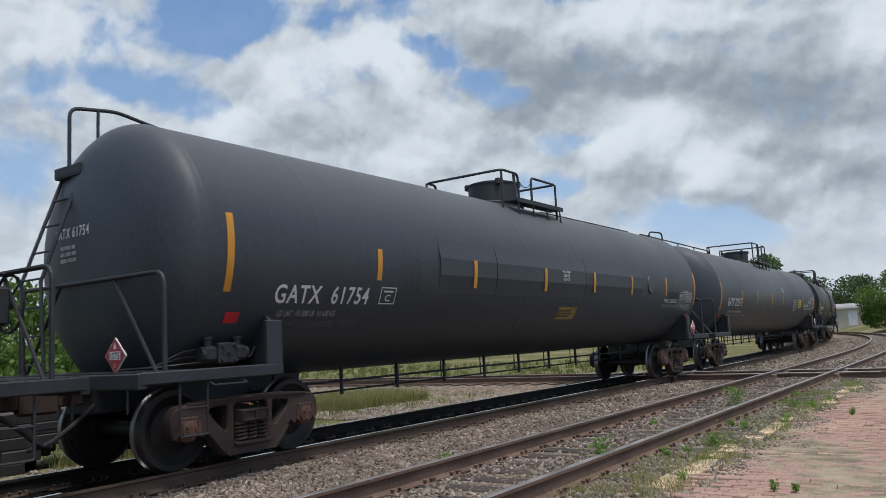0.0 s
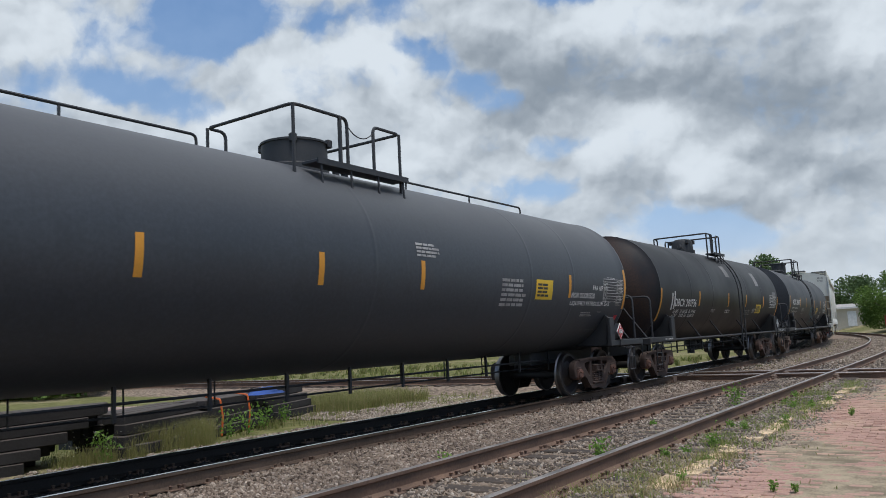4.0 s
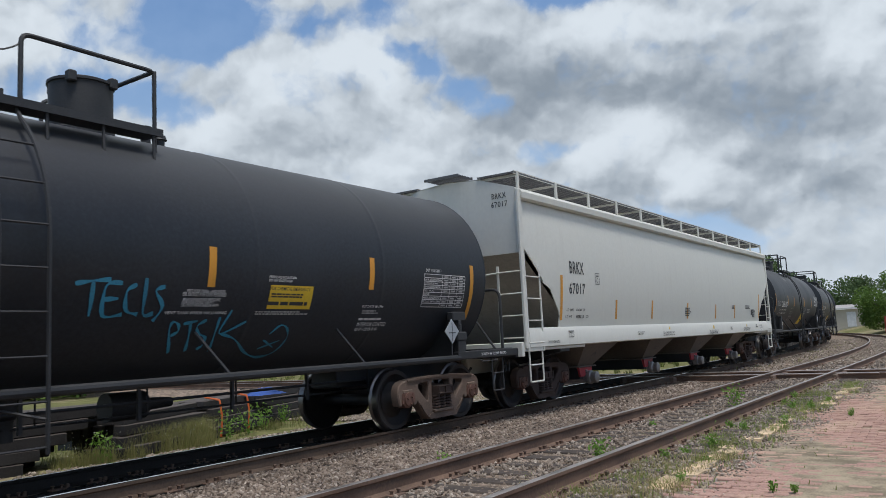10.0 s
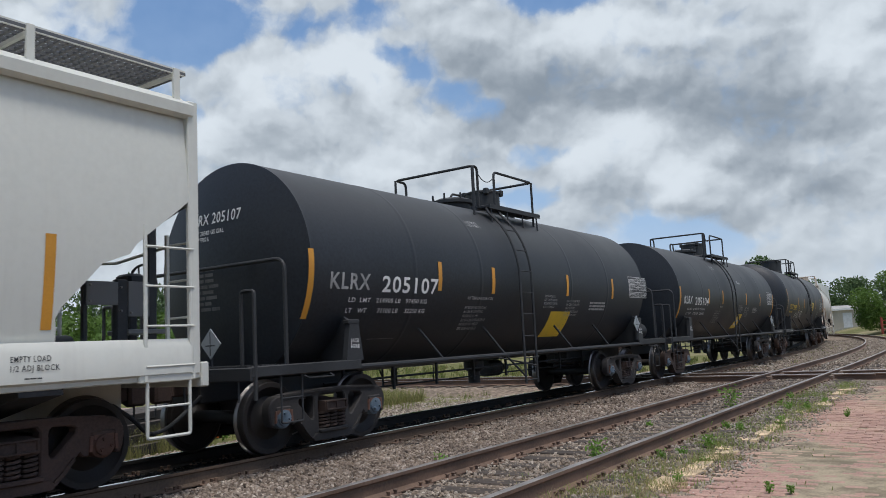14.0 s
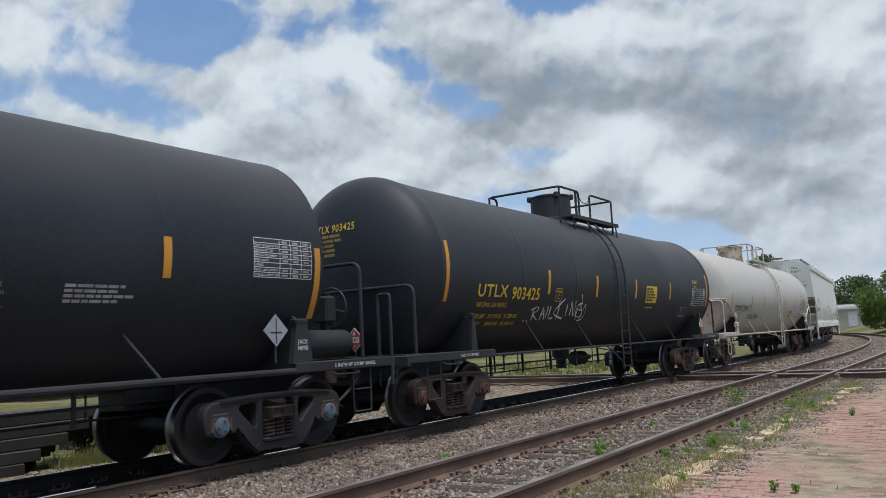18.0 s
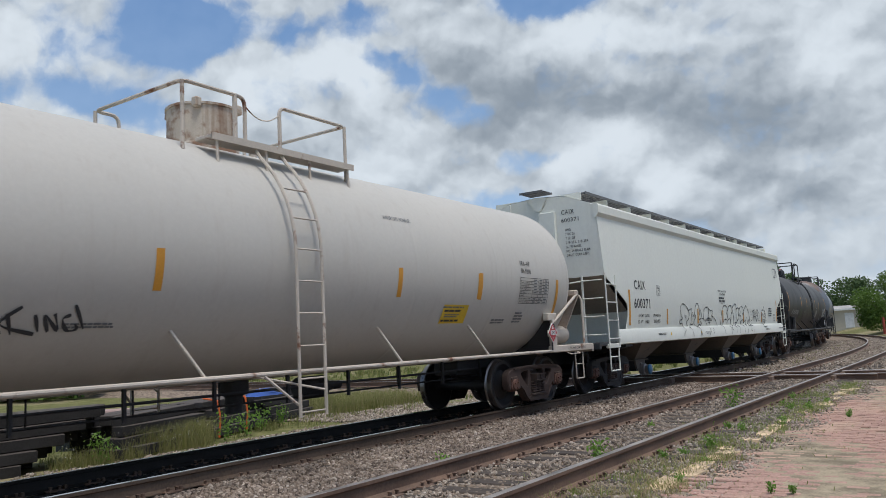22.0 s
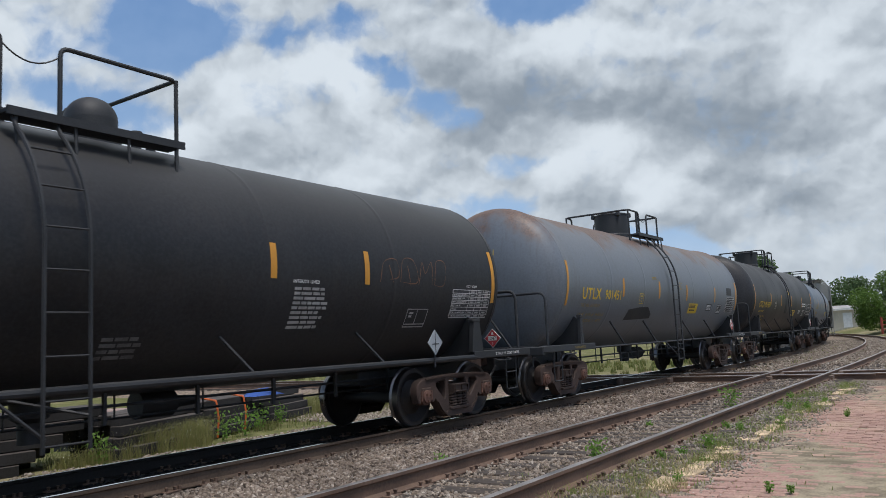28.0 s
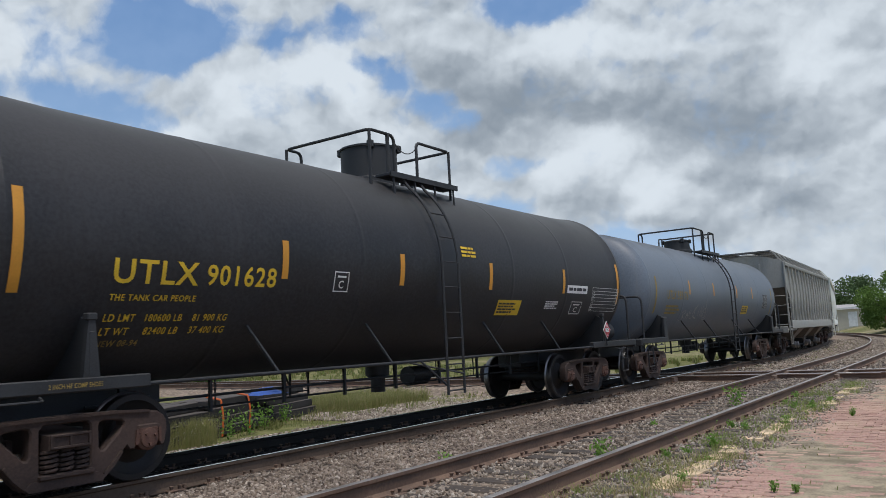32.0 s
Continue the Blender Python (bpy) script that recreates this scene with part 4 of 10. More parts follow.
# ---- tank cars ----
def tank_car(c):
    """c: a dictionary of sizes and fittings. Local x runs along the train, towards its rear; -y faces the paved side."""
    half, r, z0 = (c["R"] - c["F"]) / 2, c["r"], c["z0"]
    mat, fr, trim = c["mat"], c.get("frame", FRAMEBLACK), c.get("trim", FRAMEBLACK)
    car = thing("tank_car", c["label"], "tank car", "freight cars of the train")
    xe, hd = half + c.get("ext", 0.85), c.get("head", 0.5)
    x_end = c.get("over", 2.0) + half
    # shell
    g = Geo()
    if c.get("flat_head"):
        prof = [(-xe - hd * (1 - (k / 14) ** 2), max(0.001, r * k / 14 * 0.985)) for k in range(15)] + [(-xe + 0.004, r * 0.995)]
    else:
        prof = [(-xe - hd * math.cos(a), max(0.001, (r + c.get("lip", 0.0)) * math.sin(a) ** c.get("round", 0.72))) for a in np.linspace(0, math.pi / 2, 17)]
    rings = sorted(c.get("bands", (-0.62, -0.3, 0.3, 0.62)))
    body = [(-xe + 0.02, r), (-xe + 0.06, r)]
    for b in rings:
        xb = b * xe
        body += [(xb - 0.07, r), (xb - 0.035, r), (xb - 0.015, r + 0.004), (xb + 0.015, r + 0.004), (xb + 0.035, r), (xb + 0.07, r)]
    lip = c.get("lip", 0.0)
    neck = [(-xe + 0.02, r + lip), (-xe + 0.35, r + lip * 0.6), (-xe + 0.9, r + lip * 0.2)] if lip else []
    prof = prof + [(-xe + 0.008, r + lip + 0.004)] + neck + (body[2:] if lip else body) + ([] if lip else [(xe - 0.06, r), (xe - 0.02, r)]) + [(-a, b) for a, b in reversed(neck)] + [(xe - 0.008, r + lip + 0.004)] + [(-a, b) for a, b in reversed(prof)]
    g.lathe(prof, "x", 72, (c.get("dx", 0.0), 0, z0))
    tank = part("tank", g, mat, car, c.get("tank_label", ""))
    c.update(car=car, tank=tank, half=half, xe=xe, hd=hd)
    # ends
    for e in (-1, 1):
        x_deck = x_end - (c.get("rear_cut", 0.0) if e > 0 else 0.0)
        part("stub_sill", Geo().box(e * (half - 1.6), e * (x_end - 0.45), -0.27, 0.27, 0.68, 1.0, 0.02).box(e * (half - 1.2), e * (x_end - 0.5), -0.42, 0.42, 0.99, 1.03, 0.005), fr, car)
        part("tank_cradle", Geo().prism([(-0.42, 1.0), (-0.42, z0 - math.sqrt(r * r - 0.18) + 0.03), (0.42, z0 - math.sqrt(r * r - 0.18) + 0.03), (0.42, 1.0)], "x", e * (half - 0.9), e * (half + 0.75)), fr, car)
        coupler(car, e, x_end - 0.12, CAST)
        for sgn in (-1, 1):
            y = sgn * 1.46
            part("deck_beam", Geo().box(e * (half - c.get("beam_in", 0.12)), e * (x_deck - 0.22), y - 0.05, y + 0.05, 1.0, 1.13, 0.012), trim, car)
            zt = z0 - math.sqrt(max(0.01, r * r - 1.25 ** 2)) if r > 1.25 else 1.7
            web = [(sgn * 1.5, 1.02), (sgn * 1.5, 1.55), (sgn * 1.40, 1.66), (sgn * (math.sqrt(r * r - (z0 - 1.72) ** 2) - 0.03), 1.72)]
            for i in range(1, 7):
                yy = 1.25 - i * 0.14
                web.append((sgn * yy, z0 - math.sqrt(r * r - yy * yy) + 0.03))
            web.append((sgn * 0.3, 1.02))
            part("bolster_web", Geo().prism(web, "x", e * half - 0.025, e * half + 0.025), fr, car)
            style = c.get("post", "plate")
            if style == "slim":
                pg = Geo().prism([(e * half - 0.085, 1.12), (e * half + 0.085, 1.12), (e * half + 0.03, 1.70), (e * half - 0.03, 1.70)], "y", y - 0.035, y + 0.03).box(e * half - 0.05, e * half + 0.05, y - 0.05, y + 0.05, 1.66, 1.73, 0.01)
            elif style == "flare":
                pg = Geo().prism([(e * half - 0.17, 1.12), (e * half + 0.17, 1.12), (e * half + 0.085, 1.62), (e * half - 0.085, 1.62)], "y", y - 0.045, y + 0.035).box(e * half - 0.11, e * half + 0.11, y - 0.05, y + 0.06, 1.60, 1.66, 0.012)
            elif style == "stand":
                pg = Geo().box(e * half - 0.18, e * half + 0.18, y - sgn * 0.10, y + sgn * 0.02, 1.62, 1.76, 0.012).box(e * half - 0.04, e * half + 0.04, y - 0.03, y + 0.03, 1.42, 1.63, 0.01)
                pg.box(e * half - 0.14, e * half + 0.14, y - 0.06, y + 0.05, 1.30, 1.44, 0.015).box(e * half - 0.10, e * half + 0.10, y - 0.045, y + 0.035, 1.1, 1.31, 0.012)
            else:
                pg = Geo().box(e * half - 0.12, e * half + 0.12, y - 0.045, y + 0.035, 1.1, 1.64, 0.015)
            part("bolster_post", pg, trim, car, c.get("post_label", ""))
            stirrup(car, e * (x_deck - 1.05), e * (x_deck - 0.7), y, 1.02, 0.44, trim, True)
            grab(car, (e * (x_deck - 1.5), y - sgn * -0.05, 0.98), (e * (x_deck - 1.05), y - sgn * -0.05, 0.98), (0, sgn * 0.07, -0.03), trim)
        part("end_beam", Geo().box(e * (x_deck - 0.30), e * (x_deck - 0.20), -1.5, 1.5, 0.96, 1.12, 0.012), trim, car)
        dk = Geo()
        for i in range(9):
            xx = x_deck - 0.88 + i * 0.075
            dk.box(e * xx, e * (xx + 0.04), -1.4, 1.4, 1.10, 1.135)
        part("deck_grating", dk, trim, car)
        rz = c.get("rail_z", 2.16)
        xh = e * (half + c.get("rail_x_rear" if e > 0 and "rail_x_rear" in c else "rail_x", 1.46))
        part("end_handrail", Geo().tube([(xh, 1.44, 1.1), (xh, 1.44, rz), (xh, -1.44, rz), (xh, -1.44, 1.1)], 0.026, 8, 0.16), trim, car)
        if c.get("step_post"):
            xp = e * (half + c["step_post"])
            for sgn in (-1, 1):
                part("step_post", Geo().tube([(xp, sgn * 1.5, 0.74), (xp, sgn * 1.5, 2.0), (xp, sgn * 1.28, 2.0), (xp, sgn * 1.28, 1.1)], 0.024, 8, 0.05), trim, car)
        if c.get("brace", True):
            for sgn in (-1, 1):
                part("handrail_brace", Geo().tube([(xh, sgn * 0.55, 2.14), (xh, sgn * 1.3, 1.12)], 0.02, 6), trim, car)
        if c.get("shield"):
            xs = xe + hd + 0.02
            part("head_shield", Geo().prism([(-1.5, 2.12), (-1.5, 2.2), (1.5, 2.2), (1.5, 2.12), (1.02, 1.14), (-1.02, 1.14)], "x", e * xs, e * (xs + 0.03)).box(e * (xs - 0.12), e * (xs + 0.05), -1.5, 1.5, 2.12, 2.24, 0.02), RUSTYSHIELD, car, "white steel head shield with rust streaks")
            for sgn in (-1, 1):
                part("tie_rod", Geo().tube([(e * (xs - 0.05), sgn * 1.48, 2.14), (e * (half + 0.05), sgn * 1.47, 1.58)], 0.03, 8), trim, car)
        for yy in (-0.62, 0.62):
            part("handrail_bracket", Geo().tube([(xh, yy, rz - 0.01), (e * (xe + hd * 0.5) + c.get("dx", 0.0), yy, rz + 0.04)], 0.018, 6), trim, car)
    wheel_ring(car, x_end - 0.52, -0.62, 1.86, fr)
    # valves and reservoirs
    if c.get("reservoir"):
        g = Geo().lathe([(half + 0.35, 0.0), (half + 0.36, 0.1), (half + 0.42, 0.19), (half + 1.25, 0.19), (half + 1.31, 0.1), (half + 1.32, 0.0)], "x", 24, (0, -1.02, 1.34))
        part("air_reservoir", g, c["reservoir"], car, "horizontal steel air reservoir")
    if c.get("valve"):
        xv = -half - 0.52
        g = Geo().box(xv - 0.13, xv + 0.13, -1.30, -1.08, 1.16, 1.40, 0.02)
        for dx in (-0.21, 0.21):
            g.box(xv + dx - 0.09, xv + dx + 0.09, -1.28, -1.1, 1.19, 1.37, 0.035)
            g.lathe([(dx * 1.40 - 0.03, 0.0), (dx * 1.40 - 0.03, 0.075), (dx * 1.40 + 0.03, 0.085), (dx * 1.40 + 0.05, 0.0)], "x", 14, (xv, -1.19, 1.28))
            g.lathe([(1.35, 0.05), (1.43, 0.05), (1.44, 0.065), (1.47, 0.06), (1.475, 0.0)], "z", 12, (xv + dx, -1.19, 0))
        for dx, dz in ((-0.09, 1.2), (0.09, 1.2), (-0.09, 1.36), (0.09, 1.36), (0.0, 1.28)):
            g.lathe([(-1.335, 0.0), (-1.335, 0.02), (-1.29, 0.022)], "y", 6, (xv + dx, 0, dz))
        part("brake_valve", g, FRAMEGREY, car, "grey brake control valve")
        pp = Geo()
        for dz, dy in ((1.34, -1.17), (1.27, -1.12), (1.2, -1.2)):
            pp.tube([(xv - 0.1, dy, dz), (xv - 0.48, dy + 0.05, dz - 0.02), (xv - 0.75, dy + 0.2, 1.16), (xv - 0.95, dy + 0.6, 1.15)], 0.014, 6, 0.08)
        pp.tube([(xv + 0.2, -1.2, 1.22), (xv + 0.38, -1.22, 1.22), (xv + 0.42, -1.26, 1.34)], 0.014, 6, 0.04).tube([(xv + 0.2, -1.1, 1.18), (-half - 0.1, -1.0, 1.13), (-half + 0.3, -0.6, 1.12)], 0.016, 6, 0.08)
        part("brake_pipe", pp, FRAMEBLACK, car, "thin black brake pipes")
    # under the tank
    ub = Geo().tube([(-half + 0.6, -0.35, 0.78), (half - 0.6, -0.35, 0.78)], 0.02, 6).tube([(-half + 0.6, -0.1, 0.62), (half - 0.6, -0.1, 0.62)], 0.016, 6)
    n = int(half * 2 / 1.3)
    for i in range(n):
        xx = -half + 1.0 + i * (2 * half - 2) / (n - 1)
        ub.box(xx - 0.02, xx + 0.02, -0.4, -0.36, 0.58, 0.98).tube([(xx + 0.3, -0.1, 0.62), (xx + 0.3, -0.1, 0.98)], 0.012, 5)
    part("brake_rigging", ub, fr, car, "thin black brake rods and hangers")
    if c.get("belly", True):
        part("outlet_valve", Geo().lathe([(z0 - r - 0.42, 0.0), (z0 - r - 0.42, 0.12), (z0 - r - 0.2, 0.12), (z0 - r - 0.15, 0.2), (z0 - r + 0.05, 0.2)], "z", 16, (c.get("belly_x", 0.0), 0, 0)), fr, car)
        part("brake_cylinder", Geo().lathe([(-1.9, 0.0), (-1.9, 0.17), (-1.4, 0.17), (-1.35, 0.08), (-1.0, 0.06), (-1.0, 0)], "x", 16, (half * 0.5, 0.2, 0.72)), fr, car)
    # side sill pipe with struts
    if c.get("pipe"):
        rp = c["pipe"]
        for sgn in (-1, 1):
            part("side_pipe", Geo().tube([(-half + 0.05, sgn * 1.47, 1.03), (half - 0.05, sgn * 1.47, 1.03)], rp, 10), trim, car, "long side pipe")
            for f in (-0.62, -0.26, 0.26, 0.62):
                a = -0.62
                part("pipe_strut", Geo().tube([(f * half - 0.18, -sgn * -r * math.cos(a), z0 + r * math.sin(a)), (f * half + 0.1, sgn * 1.47, 1.04)], 0.022, 6), trim, car)
    # side ladder
    if c.get("ladder") is not None:
        xl, R2 = c["ladder"], r + 0.13
        for sgn in (-1, 1):
            rails = []
            for dx in (-0.22, 0.22):
                pts = [(xl + dx, sgn * 1.0, z0 + math.sqrt(R2 * R2 - 1.0) + 0.05)]
                pts += [(xl + dx, sgn * R2 * math.cos(a), z0 + R2 * math.sin(a)) for a in np.linspace(0.85, 0.0, 9)]
                pts += [(xl + dx, sgn * R2, 1.0), (xl + dx, sgn * R2, 0.5)]
                rails.append(pts)
                part("ladder_rail", Geo().tube(pts, 0.022, 6), trim, car)
            for z in np.arange(0.56, z0 + 1.15, 0.39):
                d = math.sqrt(max(0.0, R2 * R2 - max(0.0, z - z0) ** 2))
                part("ladder_rung", Geo().tube([(xl - 0.22, sgn * d, z), (xl + 0.22, sgn * d, z)], 0.012, 6), trim, car)
            part("ladder_brace", Geo().tube([(xl - 0.62, sgn * 1.47, 1.03), (xl - 0.2, sgn * R2, 0.62)], 0.018, 6).tube([(xl - 0.4, sgn * 1.1, 1.0), (xl + 0.2, sgn * R2, 0.8)], 0.016, 6), trim, car)
    # manway, platform and handrails on top
    top = z0 + r
    xm = c.get("man_x", 0.0)
    kind = c.get("dome", "drum")
    if kind == "drum":
        rr, hh = c.get("drum", (0.5, 0.5))
        g = Geo().lathe([(top - 0.12, rr + 0.02), (top + 0.02, rr + 0.02), (top + 0.04, rr), (top + hh - 0.03, rr), (top + hh - 0.03, rr + 0.02), (top + hh, rr + 0.02), (top + hh + 0.03, rr * 0.85), (top + hh + 0.04, 0.0)], "z", 32, (xm, 0, 0))
        if c.get("soft_top"):
            g = Geo().lathe([(top - 0.12, rr + 0.05), (top + 0.06, rr + 0.05), (top + 0.06, rr + 0.01), (top + hh, rr - 0.02), (top + hh + 0.06, rr - 0.05), (top + hh + 0.1, rr * 0.6), (top + hh + 0.12, 0.0)], "z", 32, (xm, 0, 0))
        d = part("manway_housing", g, c.get("dome_mat", trim), car, c.get("dome_label", "round manway housing"))
        for a in (0.4, 2.0, 3.9, 5.3):
            part("hinge_lug", Geo().box(xm + (rr + 0.02) * math.cos(a) - 0.05, xm + (rr + 0.02) * math.cos(a) + 0.05, (rr + 0.02) * math.sin(a) - 0.05, (rr + 0.02) * math.sin(a) + 0.05, top + hh - 0.08, top + hh + 0.05, 0.015), c.get("dome_mat", trim), car)
    else:
        g = Geo().lathe([(top - 0.1, 0.34), (top + 0.1, 0.34), (top + 0.1, 0.30), (top + 0.28, 0.30)] + [(top + 0.28 + 0.28 * math.sin(a), 0.30 * math.cos(a)) for a in np.linspace(0, math.pi / 2, 9)], "z", 28, (xm + 0.25, 0, 0))
        part("manway_housing", g, c.get("dome_mat", trim), car, "domed safety valve cover")
        xv = xm - 1.22
        g = Geo().lathe([(top - 0.1, 0.42), (top + 0.06, 0.42), (top + 0.06, 0.46), (top + 0.11, 0.46), (top + 0.12, 0.0)], "z", 24, (xv, 0, 0))
        part("valve_plate", g, trim, car, "round bolted valve plate")
        for dx, dy in ((-0.22, -0.2), (0.02, -0.28), (0.22, -0.12), (0.0, 0.2)):
            part("top_valve", Geo().lathe([(top + 0.1, 0.07), (top + 0.2, 0.07), (top + 0.2, 0.045), (top + 0.29, 0.045), (top + 0.29, 0.075), (top + 0.33, 0.075), (top + 0.34, 0.0)], "z", 12, (xv + dx, dy, 0)), trim, car)
        part("valve_handle", Geo().tube([(xv - 0.28, -0.3, top + 0.36), (xv - 0.05, -0.34, top + 0.40)], 0.02, 6), REDGATE, car, "red valve handle")
    if c.get("hatch") is not None:
        xh = c["hatch"]
        lid = part("hatch_cover", Geo().lathe([(top - 0.1, 0.36), (top + 0.08, 0.36), (top + 0.08, 0.43), (top + 0.14, 0.43), (top + 0.19, 0.3), (top + 0.2, 0.0)], "z", 28, (xh, 0, 0)), trim, car, "flat bolted round hatch cover")
        for i in range(8):
            a = 2 * math.pi * i / 8 + 0.2
            part("eye_bolt", Geo().tube([(xh + 0.41 * math.cos(a), 0.41 * math.sin(a), top + 0.1), (xh + 0.41 * math.cos(a), 0.41 * math.sin(a), top + 0.26)], 0.022, 6), trim, lid)
    if c.get("fittings", True):
        for dx, h in c.get("vents", ((0.75, 0.22), (0.95, 0.14))):
            part("vent_valve", Geo().lathe([(top - 0.05, 0.06), (top + h * 0.6, 0.06), (top + h * 0.6, 0.09), (top + h, 0.07), (top + h + 0.02, 0.0)], "z", 12, (xm + dx, -0.15, 0)), trim, car)
    xm = 0.0
    a, b = c.get("plat", (-1.1, 1.2))
    w = c.get("plat_y", 0.9)
    zp = z0 + math.sqrt(r * r - w * w) + c.get("plat_lift", 0.16)
    for sgn in (-1, 1):
        pg = Geo().box(xm + a + 0.3, xm + b, sgn * w - 0.16, sgn * w + 0.16, zp, zp + 0.05, 0.008)
        pg.box(xm + a + 0.3, xm + b, sgn * (w + 0.15) - 0.012, sgn * (w + 0.15) + 0.012, zp - 0.02, zp + 0.065)
        part("top_platform", pg, trim, car, "narrow platform beside the manway")
        for i in range(4):
            xx = xm + a + 0.4 + i * (b - a - 0.5) / 3
            part("platform_bracket", Geo().tube([(xx, sgn * (w + 0.12), zp), (xx, sgn * (w + 0.14), z0 + math.sqrt(max(0.01, r * r - (w + 0.14) ** 2)) - 0.02)], 0.018, 6), trim, car)
    zr = c.get("rail_top", 4.52)
    tb = c.get("tube", 0.026)
    lad = c.get("ladder")
    gap0, gap1 = c.get("gate", (lad - 0.3, lad + 0.3) if lad is not None else (-0.5, 0.05))
    xm = 0.0
    zb = zp
    for sgn in (-1, 1):
        y = sgn * w
        if sgn < 0:
            part("top_handrail", Geo().tube([(xm + a, 0.0, zr), (xm + a, y, zr), (xm + gap0, y, zr), (xm + gap0, y, zb)], tb, 8, 0.12), trim, car)
            part("top_handrail", Geo().tube([(xm + gap1, y, zb), (xm + gap1, y, zr), (xm + b, y, zr), (xm + b, 0.0, zr)], tb, 8, 0.1), trim, car)
        zs = z0 + math.sqrt(r * r - w * w) - 0.01
        if sgn > 0:
            part("top_handrail", Geo().tube([(xm + a, 0.0, zr), (xm + a, y, zr), (xm + a + 0.34, y, zr), (xm + a + 0.34, y, zs)], tb, 8, 0.12), trim, car)
            part("top_handrail", Geo().tube([(xm + b, 0.0, zr), (xm + b, y, zr), (xm + b - 0.34, y, zr), (xm + b - 0.34, y, zs)], tb, 8, 0.12), trim, car)
        for xx in (a, b):
            part("handrail_post", Geo().tube([(xm + xx, y, zs), (xm + xx, y, zr)], tb * 0.95, 8), trim, car)
        if sgn < 0:
            part("handrail_post", Geo().tube([(xm + gap0 - 0.16, y, zp), (xm + gap0 - 0.16, y, zr)], tb * 1.2, 8), trim, car)
    sag = [(gap0 + (gap1 - gap0) * k / 8, -w, zr - 0.1 - 0.14 * (1 - (k / 4 - 1) ** 2)) for k in range(9)]
    part("safety_chain", Geo().tube(sag, 0.009, 5), trim, car, "slack safety chain across the ladder gap")
    part("mid_rail", Geo().tube([(xm + a + 0.75, w, zs), (xm + a + 0.75, w, zr - 0.36), (xm + b - 0.1, w, zr - 0.36), (xm + b - 0.1, w, zs)], tb * 0.85, 6, 0.08), trim, car)
    # end ladder, walkway
    if c.get("end_ladder"):
        xl, low = -half - 1.27, c["end_ladder"] == "low"
        zp, out = (3.52, 0.46) if low else (3.72, 0.25)
        for y0, y1 in ((0.86, 0.86), (0.42, 0.47)):
            part("ladder_rail", Geo().tube([(xl - out + 0.02, y0, 1.02), (xl - out, y0 + 0.06, 2.2), (xl, y1, zp)], 0.022, 6), trim, car)
        for i in range(7 if low else 8):
            z = 1.25 + 0.33 * i
            x = float(np.interp(z, (1.02, 2.2, zp), (xl - out + 0.02, xl - out, xl)))
            part("ladder_rung", Geo().tube([(x, 0.90, z), (x, 0.46, z)], 0.013, 6), trim, car)
        part("end_step", Geo().box(xl - 0.08, xl + 0.3, 0.34, 0.9, zp - 0.02, zp + 0.02, 0.008).box(xl - 0.08, xl - 0.05, 0.34, 0.9, zp, zp + 0.12), trim, car)
        if low:
            part("step_rail", Geo().tube([(xl - 0.05, 0.62, zp), (xl - 0.05, 0.62, 4.38), (xl + 0.5, 0.5, 4.42), (xl + 2.3, 0.3, top - 0.04)], 0.024, 8, 0.12).tube([(xl + 0.28, 0.55, zp + 0.1), (xl + 0.28, 0.54, 4.4)], 0.02, 6), trim, car)
        else:
            part("step_rail", Geo().tube([(xl, 0.46, 3.74), (xl, 0.46, 4.5), (xl + 0.42, 0.17, 4.46), (xl + 0.42, 0.17, 3.8)], 0.026, 8, 0.13), trim, car)
            part("rail_post", Geo().box(xl + 0.17, xl + 0.23, 0.50, 0.58, 3.72, 4.42, 0.006), trim, car)
    if c.get("walk_rail"):
        for x0, x1 in c["walk_rail"]:
            yy, zz = 0.78, z0 + math.sqrt(r * r - 0.78 ** 2)
            foot = 3.72 if x0 < -half - 1.0 else zz - 0.03
            gg = Geo().tube([(x0, yy, foot), (x0, yy, zz + 0.7), (x1, yy, zz + 0.7), (x1, yy, zz - 0.03)], 0.022, 6, 0.1)
            m = max(2, int((x1 - x0) / 1.8))
            for i in range(1, m):
                xx = x0 + (x1 - x0) * i / m
                gg.tube([(xx, yy, zz - 0.03), (xx, yy, zz + 0.7)], 0.02, 6)
            part("walkway_rail", gg, trim, car)
    tans = c.get("tan", False)
    c["trucks"] = [truck(car, m * half, tans[k] if isinstance(tans, tuple) else tans, c.get("wheels")) for k, m in enumerate((-1, 1))]
    return c


# ---- covered hopper cars ----
def flank(W, z, lo, hi, lean=0.0):
    """Half width of the bowed side sheet at height z; a leaning one draws in towards the roof."""
    if lean:
        return W + 0.015 - lean * max(0.0, (z - 2.35) / (hi - 2.35)) ** 1.25 - 0.05 * max(0.0, (2.35 - z) / (2.35 - lo)) ** 2
    return W + 0.025 - 0.105 * (2 * (z - lo) / (hi - lo) - 1) ** 2


